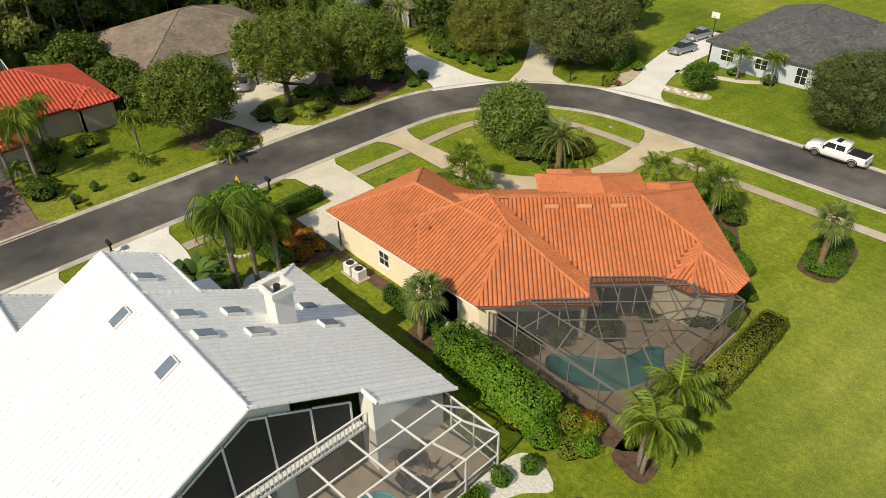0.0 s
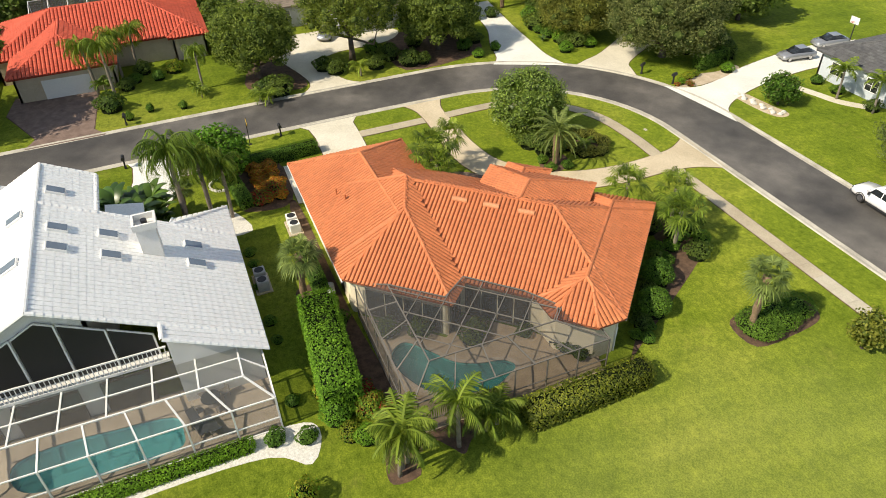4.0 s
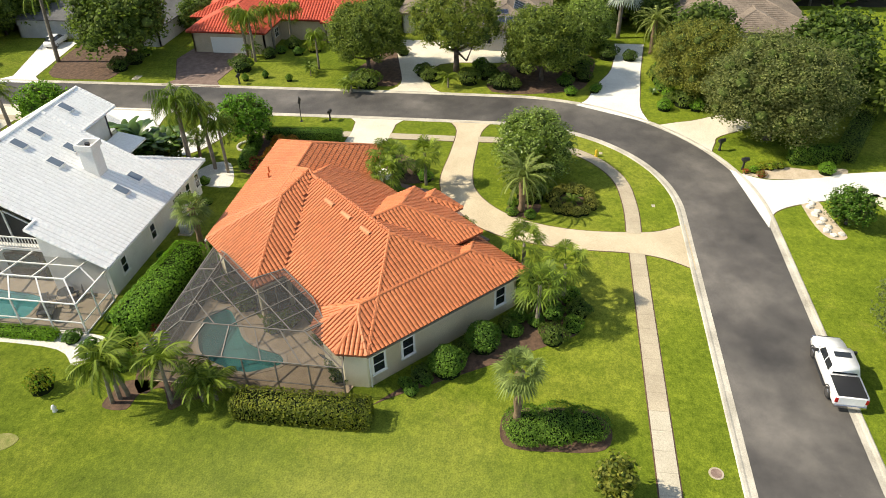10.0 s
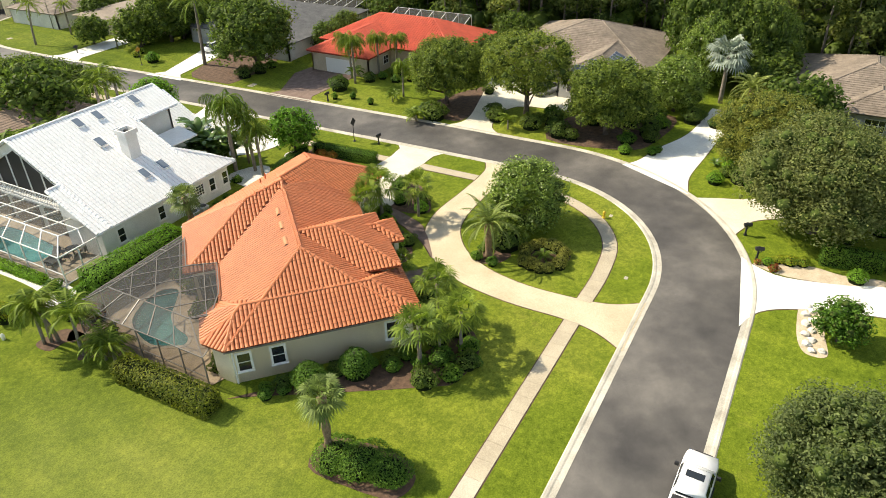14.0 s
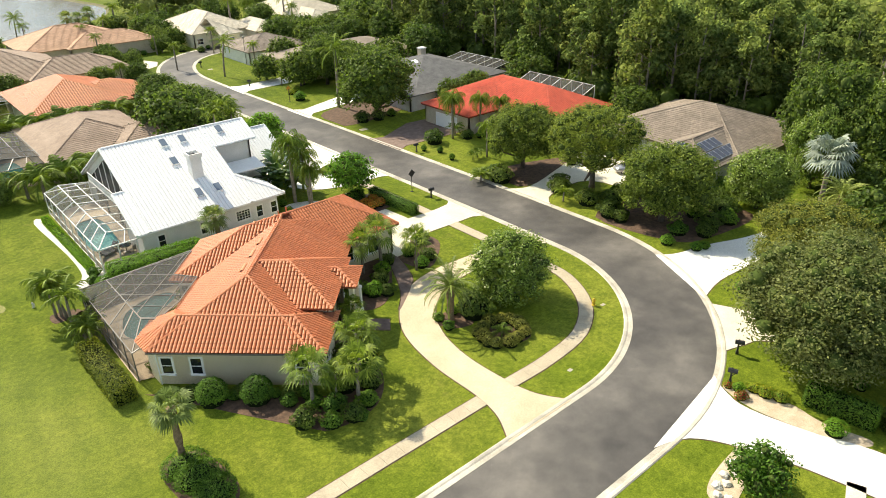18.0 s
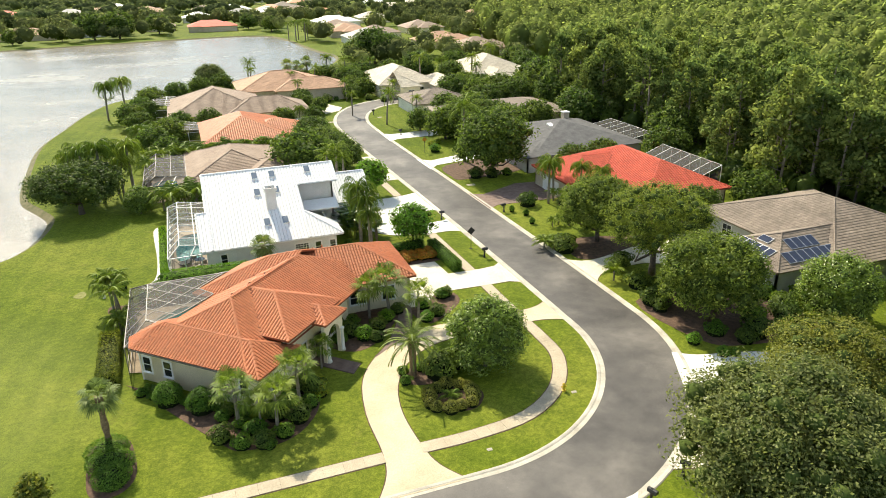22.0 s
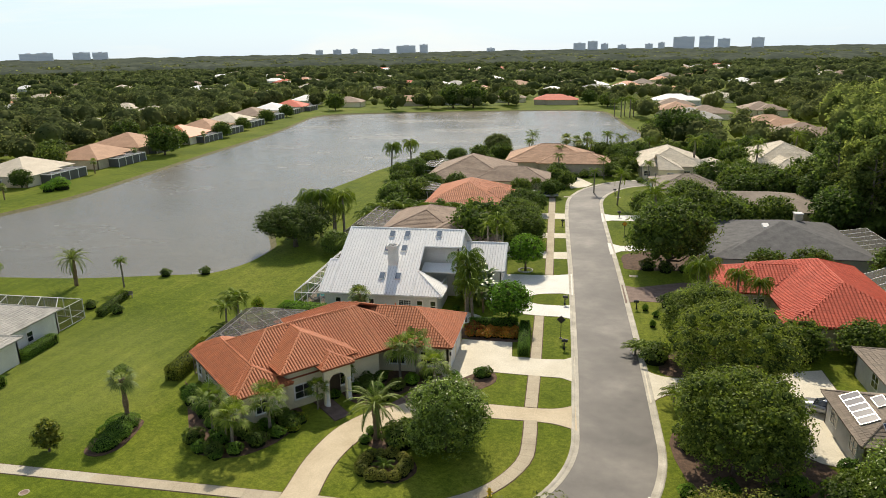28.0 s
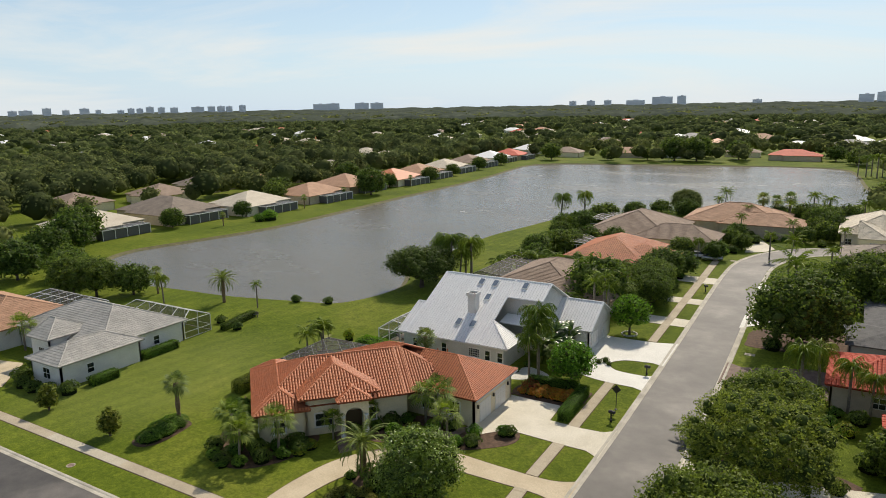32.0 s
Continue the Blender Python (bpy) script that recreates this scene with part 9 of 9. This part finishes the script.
def ac_unit(x, y, yaw, mat):
    t = thing("air_conditioner", "square outdoor air conditioning unit on a pad", "air conditioner", pose(x, y, 0, 0, 0, yaw))
    part("pad", Shape().box(-0.6, -0.6, 0, 0.6, 0.6, 0.1, bev=0.02), M_WALK, t)
    part("case", Shape().box(-0.42, -0.42, 0.1, 0.42, 0.42, 0.95, bev=0.03), mat, t)
    for k in range(8):
        part("louvre", Shape().box(-0.36, -0.44, 0.18 + k * 0.09, 0.36, -0.415, 0.22 + k * 0.09), M_ALU, t)
    part("fan_grille", Shape().tube([(0, 0, 0.95), (0, 0, 0.975)], [0.34, 0.33], 20), M_BLACK, t)


ac_unit(34.6, -26.4, 0, M_TRIM)
ac_unit(35.7, -26.4, 0, M_TRIM)
ac_unit(28.4, -22.6, 0, M_STUCCO_GREY)
ac_unit(29.6, -22.6, 0, M_STUCCO_GREY)
for x, y in ((25.3, -27.0), (26.0, -27.1)):
    t = thing("pool_pump", "grey pool pump beside a side wall", "pump", pose(x, y, 0, 0, 0, 20))
    part("tank", Shape().tube([(0, 0, 0), (0, 0, 0.1), (0, 0, 0.75), (0, 0, 0.9)], [0.24, 0.28, 0.28, 0.1], 14), M_STUCCO_GREY, t)
    part("pipe", Shape().tube([(0.2, 0, 0.2), (0.55, 0, 0.2), (0.6, 0.1, 0.5)], [0.04, 0.04, 0.04], 8), M_TRIM, t)


def lounger(x, y, yaw, mat):
    t = thing("sun_lounger", "dark sling sun lounger on the pool deck", "lounger", pose(x, y, 0.07, 0, 0, yaw), "sun loungers")
    part("frame", Shape().beam((-0.95, -0.3, 0.32), (0.5, -0.3, 0.32), 0.05).beam((-0.95, 0.3, 0.32), (0.5, 0.3, 0.32), 0.05).beam((-0.95, -0.3, 0.32), (-0.95, 0.3, 0.32), 0.05), M_BRONZE, t)
    part("seat", Shape().box(-0.95, -0.28, 0.33, 0.4, 0.28, 0.36), mat, t)
    part("backrest", Shape().box(0, -0.28, 0, 0.75, 0.28, 0.04, m=pose(0.38, 0, 0.35, 0, -48, 0)), mat, t)
    for lx in (-0.85, 0.4):
        for ly in (-0.28, 0.28):
            part("leg", Shape().beam((lx, ly, 0), (lx, ly, 0.32), 0.04), M_BRONZE, t)


lounger(17.2, -16.6, 20, M_SCREENCLOTH)
lounger(16.6, -17.4, 200, M_SCREENCLOTH)
lounger(14.8, -39.4, 140, M_SCREENCLOTH)


def patio_set(x, y):
    t = thing("patio_table", "round glass patio table on the pool deck", "table", pose(x, y, 0.07))
    part("tabletop", Shape().tube([(0, 0, 0.7), (0, 0, 0.73)], [0.6, 0.6], 24), M_GLASS, t)
    part("pedestal", Shape().tube([(0, 0, 0), (0, 0, 0.05), (0, 0, 0.7)], [0.3, 0.06, 0.06], 12), M_BRONZE, t)
    for k in range(4):
        a = k * math.pi / 2 + 0.5
        c = thing("patio_chair", "dark metal patio chair beside a glass table", "chair", pose(x + 0.95 * math.cos(a), y + 0.95 * math.sin(a), 0.07, 0, 0, math.degrees(a) - 90), "patio chairs")
        part("seat", Shape().box(-0.25, -0.25, 0.4, 0.25, 0.25, 0.44, bev=0.015), M_BRONZE, c)
        part("backrest", Shape().box(-0.25, 0.21, 0.44, 0.25, 0.25, 0.9, bev=0.015), M_BRONZE, c)
        for lx in (-0.22, 0.22):
            for ly in (-0.22, 0.22):
                part("leg", Shape().beam((lx, ly, 0), (lx, ly, 0.4), 0.035), M_BRONZE, c)


patio_set(18.6, -17.6)
patio_set(20.6, -31.0)
bench = thing("garden_bench", "dark bench on the lake lawn", "bench", pose(-11.4, -19.6, 0, 0, 0, 30))
part("seat", Shape().box(-0.75, -0.22, 0.42, 0.75, 0.22, 0.47, bev=0.01), M_BRONZE, bench)
part("backrest", Shape().box(-0.75, 0.18, 0.5, 0.75, 0.23, 0.9, bev=0.01), M_BRONZE, bench)
for sx in (-0.65, 0.65):
    part("leg", Shape().box(sx - 0.04, -0.2, 0, sx + 0.04, 0.2, 0.43), M_BRONZE, bench)
orn = thing("garden_ornament", "small pale garden ornament on the lawn", "ornament", pose(8.2, -23.2, 0))
part("body", Shape().tube([(0, 0, 0), (0, 0, 0.1), (0, 0, 0.3), (0, 0, 0.5), (0, 0, 0.56)], [0.16, 0.12, 0.16, 0.09, 0.02], 12), M_TRIM, orn, smooth=True)
topi = thing("topiary_stem", "short bare stem of a clipped shrub", "plant stem", pose(9.8, -21.3, 0))
part("stem", Shape().tube([(0, 0, 0), (0.03, 0, 0.5), (0, 0, 0.9)], [0.06, 0.05, 0.05], 8), M_BARK, topi)
for x, y in ((43.5, 97), (70.3, 57.0), (-30, -62.6)):
    l = thing("street_lamp", "slim dark street lamp beside the road", "street lamp", pose(x, y, 0))
    part("pole", Shape().tube([(0, 0, 0), (0, 0, 5.6)], [0.08, 0.05], 10), M_BRONZE, l)
    part("lantern", Shape().tube([(0, 0, 5.6), (0, 0, 5.7), (0, 0, 6.0), (0, 0, 6.15)], [0.06, 0.2, 0.26, 0.04], 10), M_BRONZE, l)
hoop = thing("basketball_hoop", "basketball hoop on a post beside a driveway", "hoop", pose(44.9, -97.6, 0))
part("pole", Shape().tube([(0, 0, 0), (0, 0, 3.2)], [0.07, 0.06], 10), M_BLACK, hoop)
part("backboard", Shape().box(-0.6, 0.2, 2.8, 0.6, 0.25, 3.6), M_TRIM, hoop)
part("rim", Shape().tube([(0.23 * math.cos(a), 0.48 + 0.23 * math.sin(a), 3.05) for a in np.linspace(0, 2 * math.pi, 13)], [0.02] * 13, 6), M_RED_LAMP, hoop)
for k, (x, y, s) in enumerate(((34.2, -76.9, 0.36), (34.8, -76.5, 0.42), (35.4, -76.8, 0.38), (36.0, -76.3, 0.4), (36.6, -76.7, 0.36), (37.3, -76.2, 0.42), (37.9, -76.6, 0.36), (38.6, -76.1, 0.4), (39.2, -76.5, 0.34), (34.4, -77.5, 0.34), (39.8, -76.2, 0.32))):
    st = bmesh.new()
    bmesh.ops.create_icosphere(st, subdivisions=2, radius=s)
    for v in st.verts:
        v.co *= 0.8 + 0.35 * noise.noise(v.co * 3 + Vector((k, 0, 0)))
        v.co.z *= 0.6
    me = bpy.data.meshes.new("rock")
    st.to_mesh(me)
    st.free()
    me.materials.append(M_PEBBLE)
    o = tagged(new("rock", me), "pale coral rock in a sandy strip", "rock", "rocks")
    o.location = (x, y, 0.1)
gp = thing("garden_edging", "ring of pale stones round a clipped tree", "edging", pose(44.5, -21.9, 0))
for k in range(18):
    a = k / 18 * 2 * math.pi
    part("stone", Shape().box(-0.16, -0.1, 0, 0.16, 0.1, 0.2, m=pose(1.1 * math.cos(a), 1.1 * math.sin(a), 0, 0, 0, math.degrees(a) + 90), bev=0.04), M_PEBBLE, gp)
copy_thing(gp, pose(45.0, 0.6, 0))

# ---- single tiles nearest to the camera's way ----
for roof, tv, faces, places, ax, ay, az in SINGLES:
    mat = M_TILE_WHITE_ONE if "white" in roof.get("label", "") else M_TILE_ONE
    me = mesh_of("roof_tile", tv, faces, mat)
    for o in places[:300]:
        t = new("roof_tile", me)
        t.parent = roof
        t.matrix_world = Matrix(((ax[0], ay[0], az[0], o[0]), (ax[1], ay[1], az[1], o[1]), (ax[2], ay[2], az[2], o[2]), (0, 0, 0, 1)))
    if len(places) > 300:
        rest = places[300:]
        loc = tv[:, :1] * ax + tv[:, 1:2] * ay + tv[:, 2:] * az
        v = (rest[:, None, :] + loc[None]).reshape(-1, 3)
        fs = [tuple(i + k * len(tv) for i in f) for k in range(len(rest)) for f in faces]
        ob = part("roof_tiles", mesh_of("roof_tiles", v, fs, mat), None, roof)
        ob["kind"] = "stuff"
